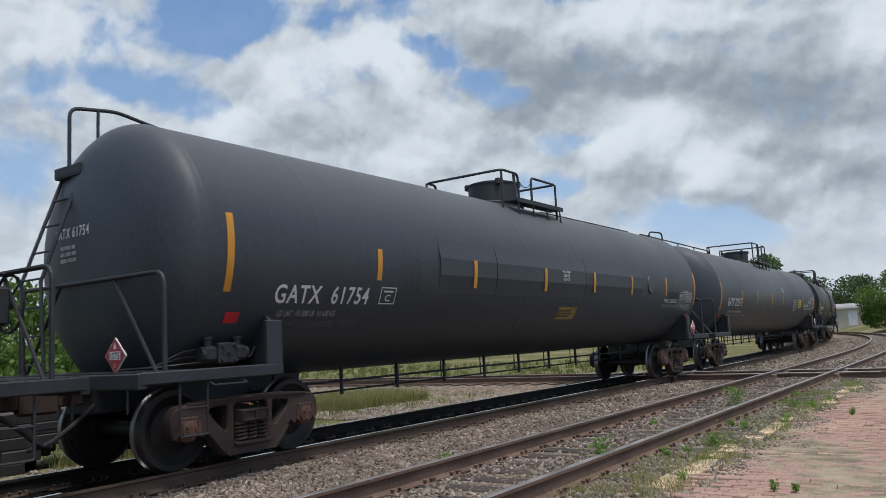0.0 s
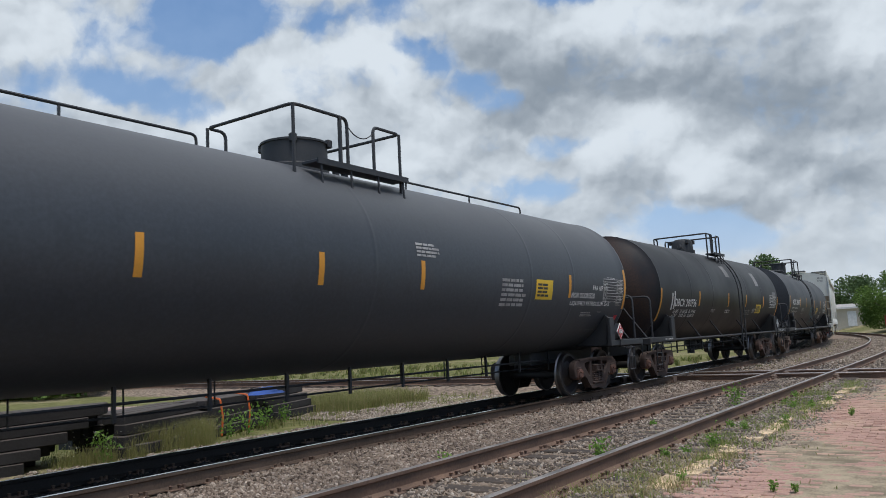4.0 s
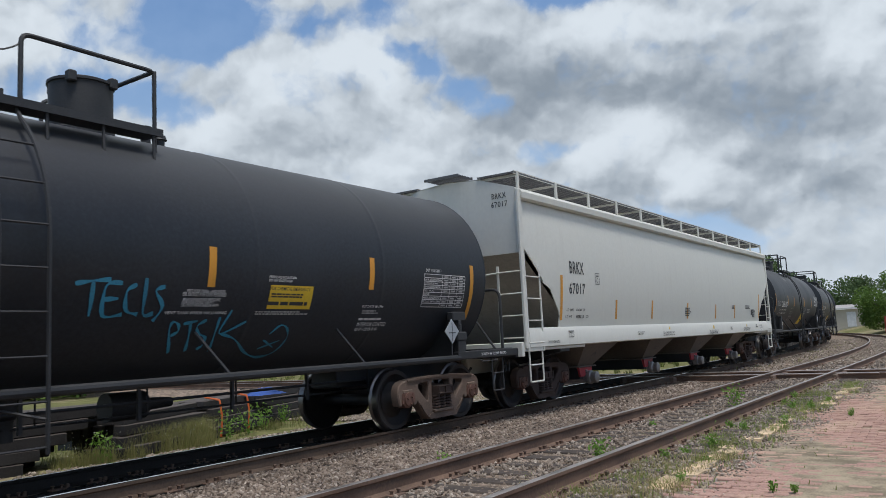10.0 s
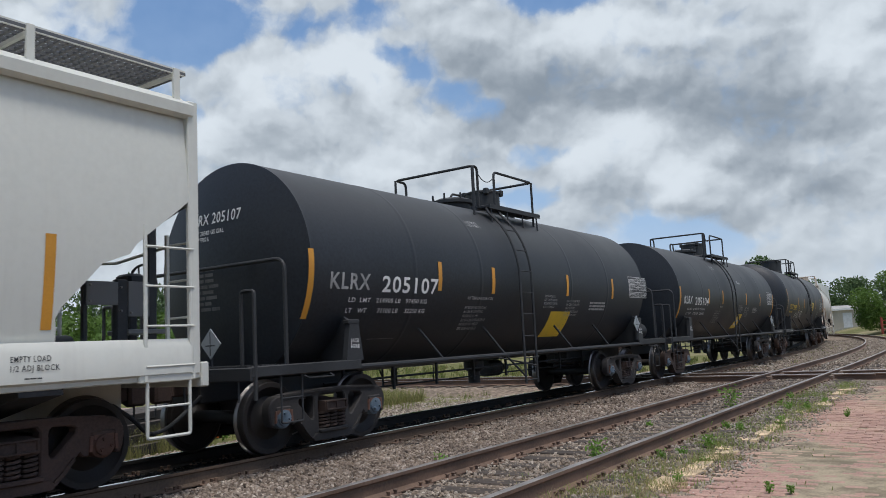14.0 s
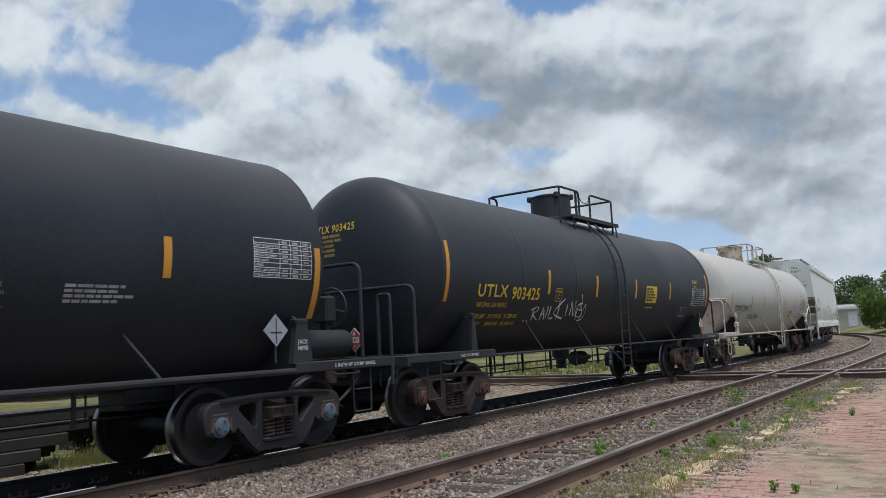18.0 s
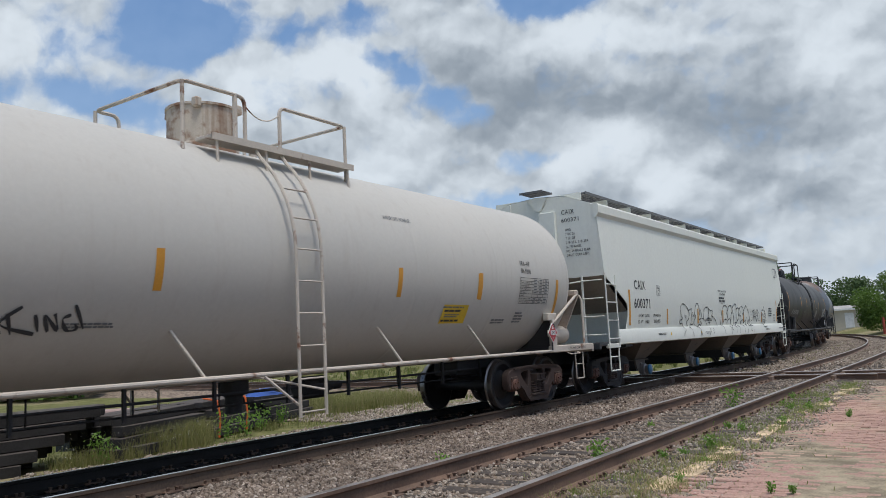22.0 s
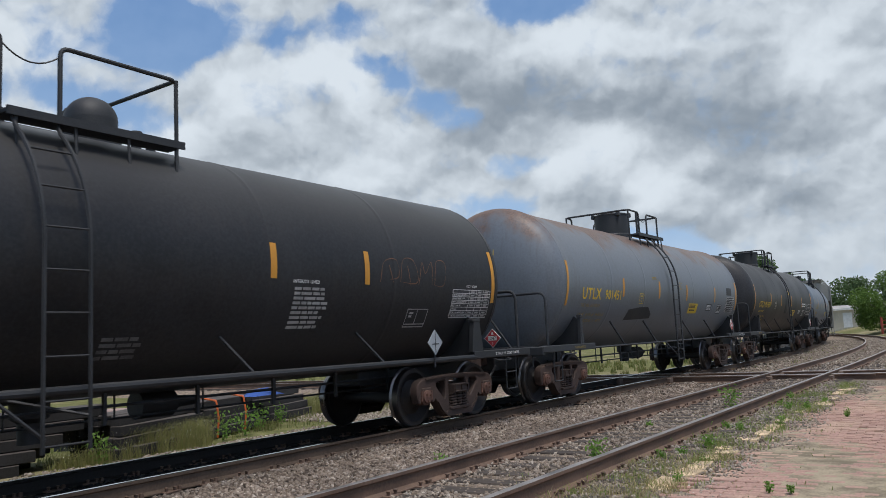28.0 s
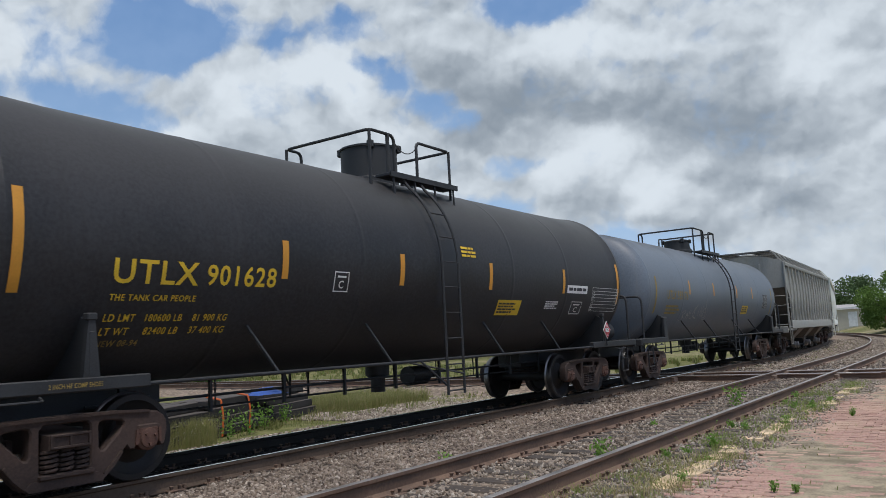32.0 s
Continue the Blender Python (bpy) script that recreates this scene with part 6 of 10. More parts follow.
# ---- the train, front to rear: F and R are the two truck centres along the line at 13 s ----
CARS = [
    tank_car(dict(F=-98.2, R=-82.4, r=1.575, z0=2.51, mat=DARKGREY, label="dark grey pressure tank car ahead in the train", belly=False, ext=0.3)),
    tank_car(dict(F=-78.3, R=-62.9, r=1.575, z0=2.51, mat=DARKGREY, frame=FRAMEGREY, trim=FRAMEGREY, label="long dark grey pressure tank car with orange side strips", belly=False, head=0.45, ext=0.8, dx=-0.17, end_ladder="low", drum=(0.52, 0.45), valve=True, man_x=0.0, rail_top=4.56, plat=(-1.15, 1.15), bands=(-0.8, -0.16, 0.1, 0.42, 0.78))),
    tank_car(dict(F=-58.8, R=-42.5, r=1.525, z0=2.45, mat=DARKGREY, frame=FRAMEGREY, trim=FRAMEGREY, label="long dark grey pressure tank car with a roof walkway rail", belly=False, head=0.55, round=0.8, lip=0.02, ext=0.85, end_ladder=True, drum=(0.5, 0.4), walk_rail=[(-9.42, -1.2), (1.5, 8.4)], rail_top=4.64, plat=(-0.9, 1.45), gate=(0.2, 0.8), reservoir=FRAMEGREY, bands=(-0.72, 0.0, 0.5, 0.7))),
    tank_car(dict(F=-38.4, R=-26.15, r=1.5, z0=2.4, mat=SCORCHED, label="black tank car with rust-brown scorched front end", pipe=0.034, ladder=0.65, drum=(0.36, 0.36), soft_top=True, vents=((-0.72, 0.2), (-0.6, 0.14)), plat=(-0.2, 1.3), gate=(0.45, 0.9), rail_top=4.46, man_x=0.02, ext=0.78, flat_head=True, head=0.56, reservoir=FRAMEBLACK)),
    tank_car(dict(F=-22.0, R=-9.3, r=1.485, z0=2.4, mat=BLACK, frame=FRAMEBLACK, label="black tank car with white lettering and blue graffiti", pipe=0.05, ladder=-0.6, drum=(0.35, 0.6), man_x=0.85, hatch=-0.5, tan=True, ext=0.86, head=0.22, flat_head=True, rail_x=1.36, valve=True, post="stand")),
    hopper_car(dict(cut_line=[(8.14, 1.56), (8.12, 1.7), (8.17, 1.78), (8.38, 2.01), (8.54, 2.19), (8.61, 2.26), (8.7, 2.28), (8.8, 2.286), (8.89, 2.34), (8.91, 2.42), (8.96, 2.46), (9.44, 2.84)], machinery=True, F=-5.72, R=10.28, mat=HOPPERGREY, label="light grey covered hopper car with red outlet gates", clean=True, side=1.55, walk_y=1.5, walk_h=0.37, walk_over=0.02, cross=0.4, end_posts=(), upright=True, gates=(-6.05, -2.2, 1.65, 5.5), slope_mat=HOPPERSLOPE)),
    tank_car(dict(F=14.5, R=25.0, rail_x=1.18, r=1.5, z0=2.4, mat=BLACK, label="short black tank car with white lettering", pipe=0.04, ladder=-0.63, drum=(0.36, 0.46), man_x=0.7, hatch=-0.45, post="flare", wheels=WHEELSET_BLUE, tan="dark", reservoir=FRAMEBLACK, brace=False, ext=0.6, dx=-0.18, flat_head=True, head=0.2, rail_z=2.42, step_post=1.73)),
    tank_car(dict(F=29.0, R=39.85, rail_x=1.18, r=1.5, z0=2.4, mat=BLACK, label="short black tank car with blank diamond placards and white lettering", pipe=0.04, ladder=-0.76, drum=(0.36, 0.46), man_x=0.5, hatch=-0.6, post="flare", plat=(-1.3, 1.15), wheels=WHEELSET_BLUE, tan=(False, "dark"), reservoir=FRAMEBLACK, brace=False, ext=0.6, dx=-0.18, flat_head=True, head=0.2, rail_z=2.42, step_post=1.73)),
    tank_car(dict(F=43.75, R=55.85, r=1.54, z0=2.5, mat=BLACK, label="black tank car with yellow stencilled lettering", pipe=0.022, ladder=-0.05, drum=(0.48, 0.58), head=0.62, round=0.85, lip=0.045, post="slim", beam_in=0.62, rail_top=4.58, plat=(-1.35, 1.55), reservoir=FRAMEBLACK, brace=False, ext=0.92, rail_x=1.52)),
    tank_car(dict(F=59.95, R=73.2, r=1.54, z0=2.46, mat=WHITETANK, frame=CASTDARK, trim=WHITETRIM, label="dirty white tank car with rust-streaked ends", pipe=0.03, ladder=-0.2, drum=(0.46, 0.56), man_x=-0.45, plat=(-1.45, 1.4), rail_top=4.54, dome_mat=RUSTYDRUM, dome_label="rust-streaked round manway housing", reservoir=WHITETRIM, shield=True, ext=0.66, brace=False, post="stand")),
    hopper_car(dict(F=76.9, R=92.85, mat=HOPPERPALE, label="pale grey covered hopper car with black graffiti", gate_mat=HOPPERUNDER, gate_label="grimy outlet gate", cap_mat=BLUECAP, cap_label="blue end cap", gates=(-6.05, -2.02, 1.97, 5.9), side=1.27, cut=2.60, lean=0.11, sill=(1.05, 1.40), straight_cut=True, gussets=True, zt=4.16, walk_h=0.41, walk_over=-0.35, cross=0.3, end_posts=((-0.5, -0.1),), full_ladder=True, platform=FRAMEGREY, tan="dark", slope_mat=HOPPERSLOPE)),
    tank_car(dict(F=97.2, R=110.35, r=1.47, z0=2.34, mat=BLACKDUSTYTOPLIT, label="black tank car with faint graffiti", pipe=0.045, ladder=-0.5, dome="dome", man_x=0.43, dx=-0.17, post="flare", rail_top=4.5, ext=0.925)),
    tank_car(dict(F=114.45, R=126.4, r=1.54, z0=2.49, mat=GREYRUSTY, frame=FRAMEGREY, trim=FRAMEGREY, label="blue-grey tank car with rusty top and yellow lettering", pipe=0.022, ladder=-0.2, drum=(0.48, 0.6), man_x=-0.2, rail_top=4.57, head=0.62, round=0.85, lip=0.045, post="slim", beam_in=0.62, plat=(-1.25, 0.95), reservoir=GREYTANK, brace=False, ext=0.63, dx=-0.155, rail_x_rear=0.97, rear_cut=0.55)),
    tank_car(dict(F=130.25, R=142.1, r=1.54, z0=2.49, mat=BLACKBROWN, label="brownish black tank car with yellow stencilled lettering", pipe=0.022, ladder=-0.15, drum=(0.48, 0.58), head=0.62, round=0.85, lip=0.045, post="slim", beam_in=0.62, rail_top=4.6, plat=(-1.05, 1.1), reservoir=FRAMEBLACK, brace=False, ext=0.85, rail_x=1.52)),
    tank_car(dict(F=146.05, R=158.3, r=1.48, z0=2.42, mat=GREYTRUNK, frame=FRAMEBLACK, label="blue-grey tank car with faded yellow lettering", pipe=0.022, ladder=0.3, drum=(0.42, 0.36), brace=False)),
    hopper_car(dict(F=162.2, R=176.0, mat=HOPPEROLD, label="weathered grey ribbed covered hopper car", ribs=16, zt=3.9, bays=3, gate_mat=HOPPERUNDER, gate_label="grimy outlet gate", side=1.2)),
    hopper_car(dict(F=180.0, R=196.0, mat=HOPPERPALE, label="pale covered hopper car at the rear of the view", gate_mat=HOPPERUNDER, gate_label="grimy outlet gate")),
    tank_car(dict(F=200.0, R=212.0, r=1.48, z0=2.42, mat=BLACK, label="black tank car far down the train", pipe=0.022, ladder=0.3, drum=(0.42, 0.36), brace=False)),
]

# ---- lettering, reflective strips and markings ----
_font_cache = {}


def glyphs(body, weight=0.020):
    """Flat triangles of a text: points and faces. weight: how far the strokes are thickened."""
    if (body, weight) not in _font_cache:
        cu = bpy.data.curves.new("letters", "FONT")
        cu.body, cu.size, cu.resolution_u, cu.offset = body, 1.0, 3, weight
        cu.space_character = 1.12
        ob = bpy.data.objects.new("letters", cu)
        me = ob.to_mesh()
        v = np.array([tuple(p.co[:2]) for p in me.vertices]) if len(me.vertices) else np.zeros((0, 2))
        f = [tuple(p.vertices) for p in me.polygons]
        ob.to_mesh_clear()
        bpy.data.objects.remove(ob)
        _font_cache[body, weight] = (v, f)
    return _font_cache[body, weight]


def flat_mesh(name, v, f, mat, put, cut=0.05):
    """Bend a flat mesh onto a surface: put(u, h) gives the place. Faces are cut into bands first."""
    bm = bmesh.new()
    used = sorted({i for q in f for i in q})
    vs = {i: bm.verts.new((v[i][0], v[i][1], 0)) for i in used}
    for q in f:
        if len(set(q)) > 2:
            try:
                bm.faces.new([vs[i] for i in q])
            except ValueError:
                pass
    if cut and len(v):
        lo, hi = float(min(v[i][1] for i in used)), float(max(v[i][1] for i in used))
        n = int((hi - lo) / cut)
        for i in range(1, n + 1):
            bmesh.ops.bisect_plane(bm, geom=bm.verts[:] + bm.edges[:] + bm.faces[:], plane_co=(0, lo + (hi - lo) * i / (n + 1), 0), plane_no=(0, 1, 0))
    for p in bm.verts:
        p.co = put(p.co.x, p.co.y)
    me = bpy.data.meshes.new(name)
    bm.to_mesh(me)
    bm.free()
    me.materials.append(mat)
    return me


def side_put(i, lift):
    """Maps (x, height above rail) to the camera-facing flank of car i."""
    c = CARS[i]
    if "W" in c:
        zt, top = c.get("zt", 3.98), c.get("sill", (1.10, 1.47))[1]
        return lambda x, z: (x, -(c["W"] + float(np.interp(z, (top - 0.09, top + 0.002), (0.036, -0.008))) if z < top + 0.003 else flank(c["W"], z, top, zt, c.get("lean", 0.0))) - lift, z)
    r, z0, xe, lip, dx = c["r"], c["z0"], c["xe"], c.get("lip", 0.0), c.get("dx", 0.0)

    def put(x, z):
        up = lift + lip * float(np.interp(abs(x - dx), (0.62 * xe + 0.07, xe - 0.9, xe - 0.35, xe), (0.0, 0.2, 0.6, 1.0)))
        return x, -math.sqrt(max(0.02, r * r - (z - z0) ** 2)) * (r + up) / r, z0 + (z - z0) * (r + up) / r
    return put


def end_put(i, lift):
    c = CARS[i]
    if "W" in c:
        xs = c["half"] + c.get("side", 1.45)
        return lambda y, z: (-xs - lift, y, z)
    r, z0, xe, hd = c["r"], c["z0"], c["xe"], c["hd"]

    def put(y, z):
        if c.get("flat_head"):
            return (c.get("dx", 0.0) - xe - hd * (1 - (math.hypot(y, z - z0) / r) ** 2) - lift, y, z)
        q = min(0.999, math.hypot(y, z - z0) / (r + c.get("lip", 0.0))) ** (1 / c.get("round", 0.72))
        return (c.get("dx", 0.0) - xe - hd * math.sqrt(1 - q * q) - lift, y, z)
    return put


def fitted(body, x0, x1, z0, z1):
    v, f = glyphs(body, 0.017 if z1 - z0 > 0.15 else 0.011)
    if not len(v):
        return v, f
    lo, hi = v.min(0), v.max(0)
    cap = 0.69
    out = np.empty_like(v)
    out[:, 0] = x0 + (v[:, 0] - lo[0]) / (hi[0] - lo[0]) * (x1 - x0)
    out[:, 1] = z0 + v[:, 1] / cap * (z1 - z0)
    return out, f


def stencil_label(mat):
    return mat.name.replace("_", " ").replace(" paint", " lettering").replace("sheet", "panel")


def letter_parts(v, f, mat, put, car, big):
    """Large characters are parts of their own; small writing stays joined."""
    if not big:
        return [tagged(part("lettering", flat_mesh("lettering", v, f, mat, put), None, car, stencil_label(mat)), kind="stuff")]
    root = list(range(len(v)))

    def find(a):
        while root[a] != a:
            a = root[a]
        return a
    for q in f:
        for a in q[1:]:
            root[find(a)] = find(q[0])
    groups = {}
    for q in f:
        groups.setdefault(find(q[0]), []).append(q)
    for faces in groups.values():
        part("letter", flat_mesh("letter", v, faces, mat, put), None, car, stencil_label(mat))


def text(i, body, x0, x1, z0, z1, mat):
    v, f = fitted(body, x0, x1, z0, z1)
    letter_parts(v, f, mat, side_put(i, 0.006), CARS[i]["tank"], z1 - z0 > 0.15)


def end_text(i, body, y0, y1, z0, z1, mat):
    v, f = fitted(body, y0, y1, z0, z1)
    tagged(part("lettering", flat_mesh("lettering", v, f, mat, end_put(i, 0.006), 0.04), None, CARS[i]["tank"], stencil_label(mat)), kind="stuff")


def rects(boxes):
    v, f = [], []
    for x0, x1, z0, z1 in boxes:
        k = len(v)
        v += [(x0, z0), (x1, z0), (x1, z1), (x0, z1)]
        f.append((k, k + 1, k + 2, k + 3))
    return np.array(v), f


def marks(name, i, boxes, mat, lift=0.006, end=False, cut=0.05, label=""):
    v, f = rects(boxes)
    tagged(part(name, flat_mesh(name, v, f, mat, (end_put if end else side_put)(i, lift), cut), None, CARS[i]["tank"], label), kind="stuff" if name in ("small_print", "ruled_panel") else "")


def strip(i, x, z0, z1, mat):
    if "W" in CARS[i] and z1 > 1.6:
        z0 = max(z0, 1.48)
    lift = 0.034 if i == 1 and abs(x) < 4.1 else 0.005
    marks("reflective_strip", i, [(x - 0.05, x + 0.05, z0, z1)], mat, lift, label="orange yellow reflective strip" if mat is YELLOW else "")


def sheet(i, x0, x1, z0, z1, mat):
    if mat is YELLOWPAINT and "W" in CARS[i] and x1 - x0 < 0.2:
        r, q = (z1 - z0) * 0.52, [2 * math.pi * k / 24 for k in range(24)]
        disc = np.array([((x0 + x1) / 2 + r * math.cos(a), (z0 + z1) / 2 + r * math.sin(a)) for a in q])
        part("marking_disc", flat_mesh("marking_disc", disc, [tuple(range(24))], mat, side_put(i, 0.004), 0), None, CARS[i]["tank"], "round yellow marking sheet")
        return
    marks("marking_sheet", i, [(x0, x1, z0, z1)], mat, 0.004)


def bar_boxes(x0, x1, z0, z1, n, seed):
    """Plain bars that stand in for small writing, broken into word-long pieces."""
    rng, out = random.Random(seed), []
    h = (z1 - z0) / n
    sgn = 1 if x1 > x0 else -1
    for k in range(n):
        a, b = z1 - (k + 0.78) * h, z1 - (k + 0.18) * h
        x, end = x0, x0 + (x1 - x0) * (rng.uniform(0.7, 1.0) if n > 1 else 1.0)
        while (end - x) * sgn > h * 0.6:
            w = min(abs(end - x), h * rng.uniform(1.2, 3.4))
            out.append((x, x + sgn * w, a, b))
            x += sgn * (w + h * 0.32)
    return out


def bars(i, x0, x1, z0, z1, n, mat):
    marks("small_print", i, bar_boxes(x0, x1, z0, z1, n, int(abs(x0 * 97) + n)), mat, 0.0075)


def end_bars(i, y0, y1, z0, z1, n, mat):
    marks("small_print", i, bar_boxes(y0, y1, z0, z1, n, int(abs(z0 * 97) + n)), mat, 0.006, True)


def plate(i, x0, x1, z0, z1, mat):
    t = min(0.014, (x1 - x0) * 0.07)
    m = (x0 + x1) / 2
    q = (z1 - z0)
    marks("plate_mark", i, [(x0, x1, z0, z0 + t), (x0, x1, z1 - t, z1), (x0, x0 + t, z0 + t, z1 - t), (x1 - t, x1, z0 + t, z1 - t), (x0 + 0.2 * (x1 - x0), x1 - 0.2 * (x1 - x0), z1 - 0.3 * q, z1 - 0.2 * q)], mat, 0.0065)
    v, f = fitted("C", m - 0.17 * (x1 - x0), m + 0.17 * (x1 - x0), z0 + 0.18 * q, z0 + 0.55 * q)
    part("lettering", flat_mesh("lettering", v, f, mat, side_put(i, 0.0065)), None, CARS[i]["tank"])


ROWS = ("TANK QUALIFICATION", "THICKNESS TEST", "SERVICE EQUIPMENT", "PRD: VALVE", "LINING", "88.B.2 INSPECTION", "STUB SILL INSPECTION")


def table(i, x0, x1, z0, z1, n, mat):
    """The inspection panel: a ruled grid with its row names and small entries."""
    t = 0.008 if (x1 - x0) > 0.6 else 0.012
    w, h = x1 - x0, (z1 - z0) / n
    cols = (0.0, 0.43, 0.62, 0.81, 1.0)
    if mat is not BLACKPAINT:
        marks("panel_ground", i, [(x0 - 0.01, x1 + 0.01, z0 - 0.01, z1 + 0.01)], BLACKPAINT, 0.004)
    lines = [(x0, x1, z0 + k * h - t / 2, z0 + k * h + t / 2) for k in range(n + 1)]
    lines += [(x0 + a * w - t / 2, x0 + a * w + t / 2, z0 + t, z1 - t) for a in cols]
    marks("ruled_panel", i, lines, mat, 0.0065, label="ruled inspection panel")
    cells = []
    for k in range(n):
        zb, zt = z1 - (k + 0.74) * h, z1 - (k + 0.3) * h
        if 0 < k <= len(ROWS):
            v, f = fitted(ROWS[k - 1], x0 + 0.012, x0 + 0.012 + min(0.40, 0.022 * len(ROWS[k - 1])) * w, zb, zt)
            part("lettering", flat_mesh("lettering", v, f, mat, side_put(i, 0.0065)), None, CARS[i]["tank"])
        if k != 5:
            for a, b in zip(cols[1:], cols[2:]):
                cells.append((x0 + (a + 0.04) * w, x0 + (b - 0.05) * w, zb, zt))
    marks("small_print", i, cells, FADEWHITE if mat is not BLACKPAINT else GREYPAINT, 0.0065)


def load_box(i, x0, x1, z0, z1, mat):
    """The two-celled box with its caption bar."""
    t = 0.014
    m, zb = x0 + 0.48 * (x1 - x0), z0 + 0.2 * (z1 - z0)
    marks("load_box", i, [(x0, x1, z0, z0 + t), (x0, x1, z1 - t, z1), (x0, x0 + t, z0 + t, z1 - t), (x1 - t, x1, z0 + t, z1 - t), (m - t / 2, m + t / 2, zb, z1 - t), (x0 + t, x1 - t, zb - t, zb)], mat, 0.0065)
    bars(i, x0 + 0.06, m - 0.08, z0 + 0.5 * (z1 - z0), z0 + 0.85 * (z1 - z0), 2, mat)


def spray(i, pts, width, mat):
    """A painted stroke: a smooth ribbon through a few points on the flank."""
    P = [Vector((a, b, 0)) for a, b in pts]
    width *= {9: 1.7, 10: 0.8}.get(i, 1.0)
    Q = []
    n = len(P)
    for k in range(n - 1):
        p0, p1, p2, p3 = P[max(0, k - 1)], P[k], P[k + 1], P[min(n - 1, k + 2)]
        for t in (0, 0.2, 0.4, 0.6, 0.8):
            Q.append(0.5 * (2 * p1 + (p2 - p0) * t + (2 * p0 - 5 * p1 + 4 * p2 - p3) * t * t + (3 * p1 - p0 - 3 * p2 + p3) * t ** 3))
    Q.append(P[-1])
    v, f = [], []
    for k, q in enumerate(Q):
        d = (Q[min(k + 1, len(Q) - 1)] - Q[max(k - 1, 0)])
        d = d.normalized() if d.length else Vector((1, 0, 0))
        nrm = Vector((-d.y, d.x, 0)) * width * 0.5 * (0.75 + 0.35 * math.sin(k * 0.9))
        v += [(q.x + nrm.x, q.y + nrm.y), (q.x - nrm.x, q.y - nrm.y)]
        if k:
            f.append((2 * k - 2, 2 * k - 1, 2 * k + 1, 2 * k))
    part("graffiti_stroke", flat_mesh("graffiti_stroke", np.array(v), f, mat, side_put(i, 0.009), 0.03 if "W" in CARS[i] else 0.06), None, CARS[i]["tank"], "spray-painted graffiti line")


def overpaint(i, pts):
    part("overpaint_patch", flat_mesh("overpaint_patch", np.array(pts), [tuple(range(len(pts)))], PATCHDARK, side_put(i, 0.005)), None, CARS[i]["tank"], "dark overpainted patch")


def placard(i, number, place):
    """place(u, h, d): u to the right as it is read, h up, d out of the face."""
    car, q = CARS[i]["car"], 0.19
    g = Geo()
    a, b = [place(u * q, h * q, 0.0) for u, h in ((-1, 0), (0, -1), (1, 0), (0, 1))], [place(u * q, h * q, 0.012) for u, h in ((-1, 0), (0, -1), (1, 0), (0, 1))]
    g.v += a + b
    for f in ((3, 2, 1, 0), (4, 5, 6, 7), (0, 1, 5, 4), (1, 2, 6, 5), (2, 3, 7, 6), (3, 0, 4, 7)):
        g.face(f)
    if not number:
        sign = part("placard_holder", g, PLACARDGREY, car, "blank grey metal placard holder", smooth=False)
        put = lambda u, h: place(u, h, 0.016)
        part("holder_bar", flat_mesh("holder_bar", *rects([(-0.008, 0.008, -0.15, 0.15)]), FRAMEBLACK, put, 0), None, sign)
        part("holder_bar", flat_mesh("holder_bar", *rects([(-0.09, 0.09, -0.03, -0.016)]), FRAMEBLACK, put, 0), None, sign)
        part("placard_bracket", Geo().tube([place(0, -q * 0.9, -0.01), place(0, -q * 0.9 - 0.2, -0.01)], 0.014, 6), FRAMEGREY, sign)
        return
    sign = part("placard", g, WHITEPAINT, car, "red diamond hazard placard with a white number panel", smooth=False)
    put = lambda d: (lambda u, h: place(u, h, d))
    e = q * 0.93
    part("placard_face", flat_mesh("placard_face", np.array([(-e, 0), (0, -e), (e, 0), (0, e)]), [(0, 1, 2, 3)], RED, put(0.016), 0), None, sign)
    part("number_panel", flat_mesh("number_panel", *rects([(-0.1, 0.1, -0.045, 0.045)]), WHITEPAINT, put(0.019), 0), None, sign)
    part("lettering", flat_mesh("lettering", *fitted(number, -0.085, 0.085, -0.032, 0.034), BLACKPAINT, put(0.022), 0), None, sign)
    part("lettering", flat_mesh("lettering", *fitted("2" if number == "1075" else "3", -0.014, 0.014, -0.125, -0.085), WHITEPAINT, put(0.019), 0), None, sign)
    part("flame_mark", flat_mesh("flame_mark", np.array([(-0.03, 0.07), (0.03, 0.07), (0.022, 0.1), (0.0, 0.14), (-0.022, 0.1)]), [(0, 1, 2, 3, 4)], WHITEPAINT, put(0.019), 0), None, sign)
    part("placard_bracket", Geo().tube([place(0, -q * 0.9, -0.01), place(0, -q * 0.9 - 0.16, -0.01)], 0.014, 6), FRAMEGREY, sign)


def placard_end(i, x, y, z, number):
    placard(i, number, lambda u, h, d: (x - d, y - u, z + h))


def placard_side(i, x, z, number):
    placard(i, number, lambda u, h, d: (x + u, -1.54 - d, z + h))


def beam_text(i, body, x0, x1, z0=1.042, z1=1.085, mat=WHITEPAINT):
    v, f = fitted(body, x0, x1, z0, z1)
    part("lettering", flat_mesh("lettering", v, f, mat, lambda x, z: (x, -1.515, z), 0), None, CARS[i]["car"], "white lettering")


for i, a, b in ((3, -0.78, -0.14), (4, -0.42, 0.10), (8, -0.46, 0.08), (12, -0.40, 0.10), (13, -0.42, 0.10)):
    beam_text(i, "2 INCH HF COMP SHOES", -CARS[i]["half"] + a, -CARS[i]["half"] + b, mat=FADEYELLOW if i > 11 else WHITEPAINT)
for i in (3, 4, 7, 8, 9, 11, 12):
    beam_text(i, "2 INCH HF COMP SHOES", CARS[i]["half"] + 0.55, CARS[i]["half"] + 1.35, mat=BLACKPAINT if i == 9 else WHITEPAINT)
strip(1, -8.39, 1.96, 2.84, YELLOW)
strip(1, -5.79, 2.17, 2.60, YELLOW)
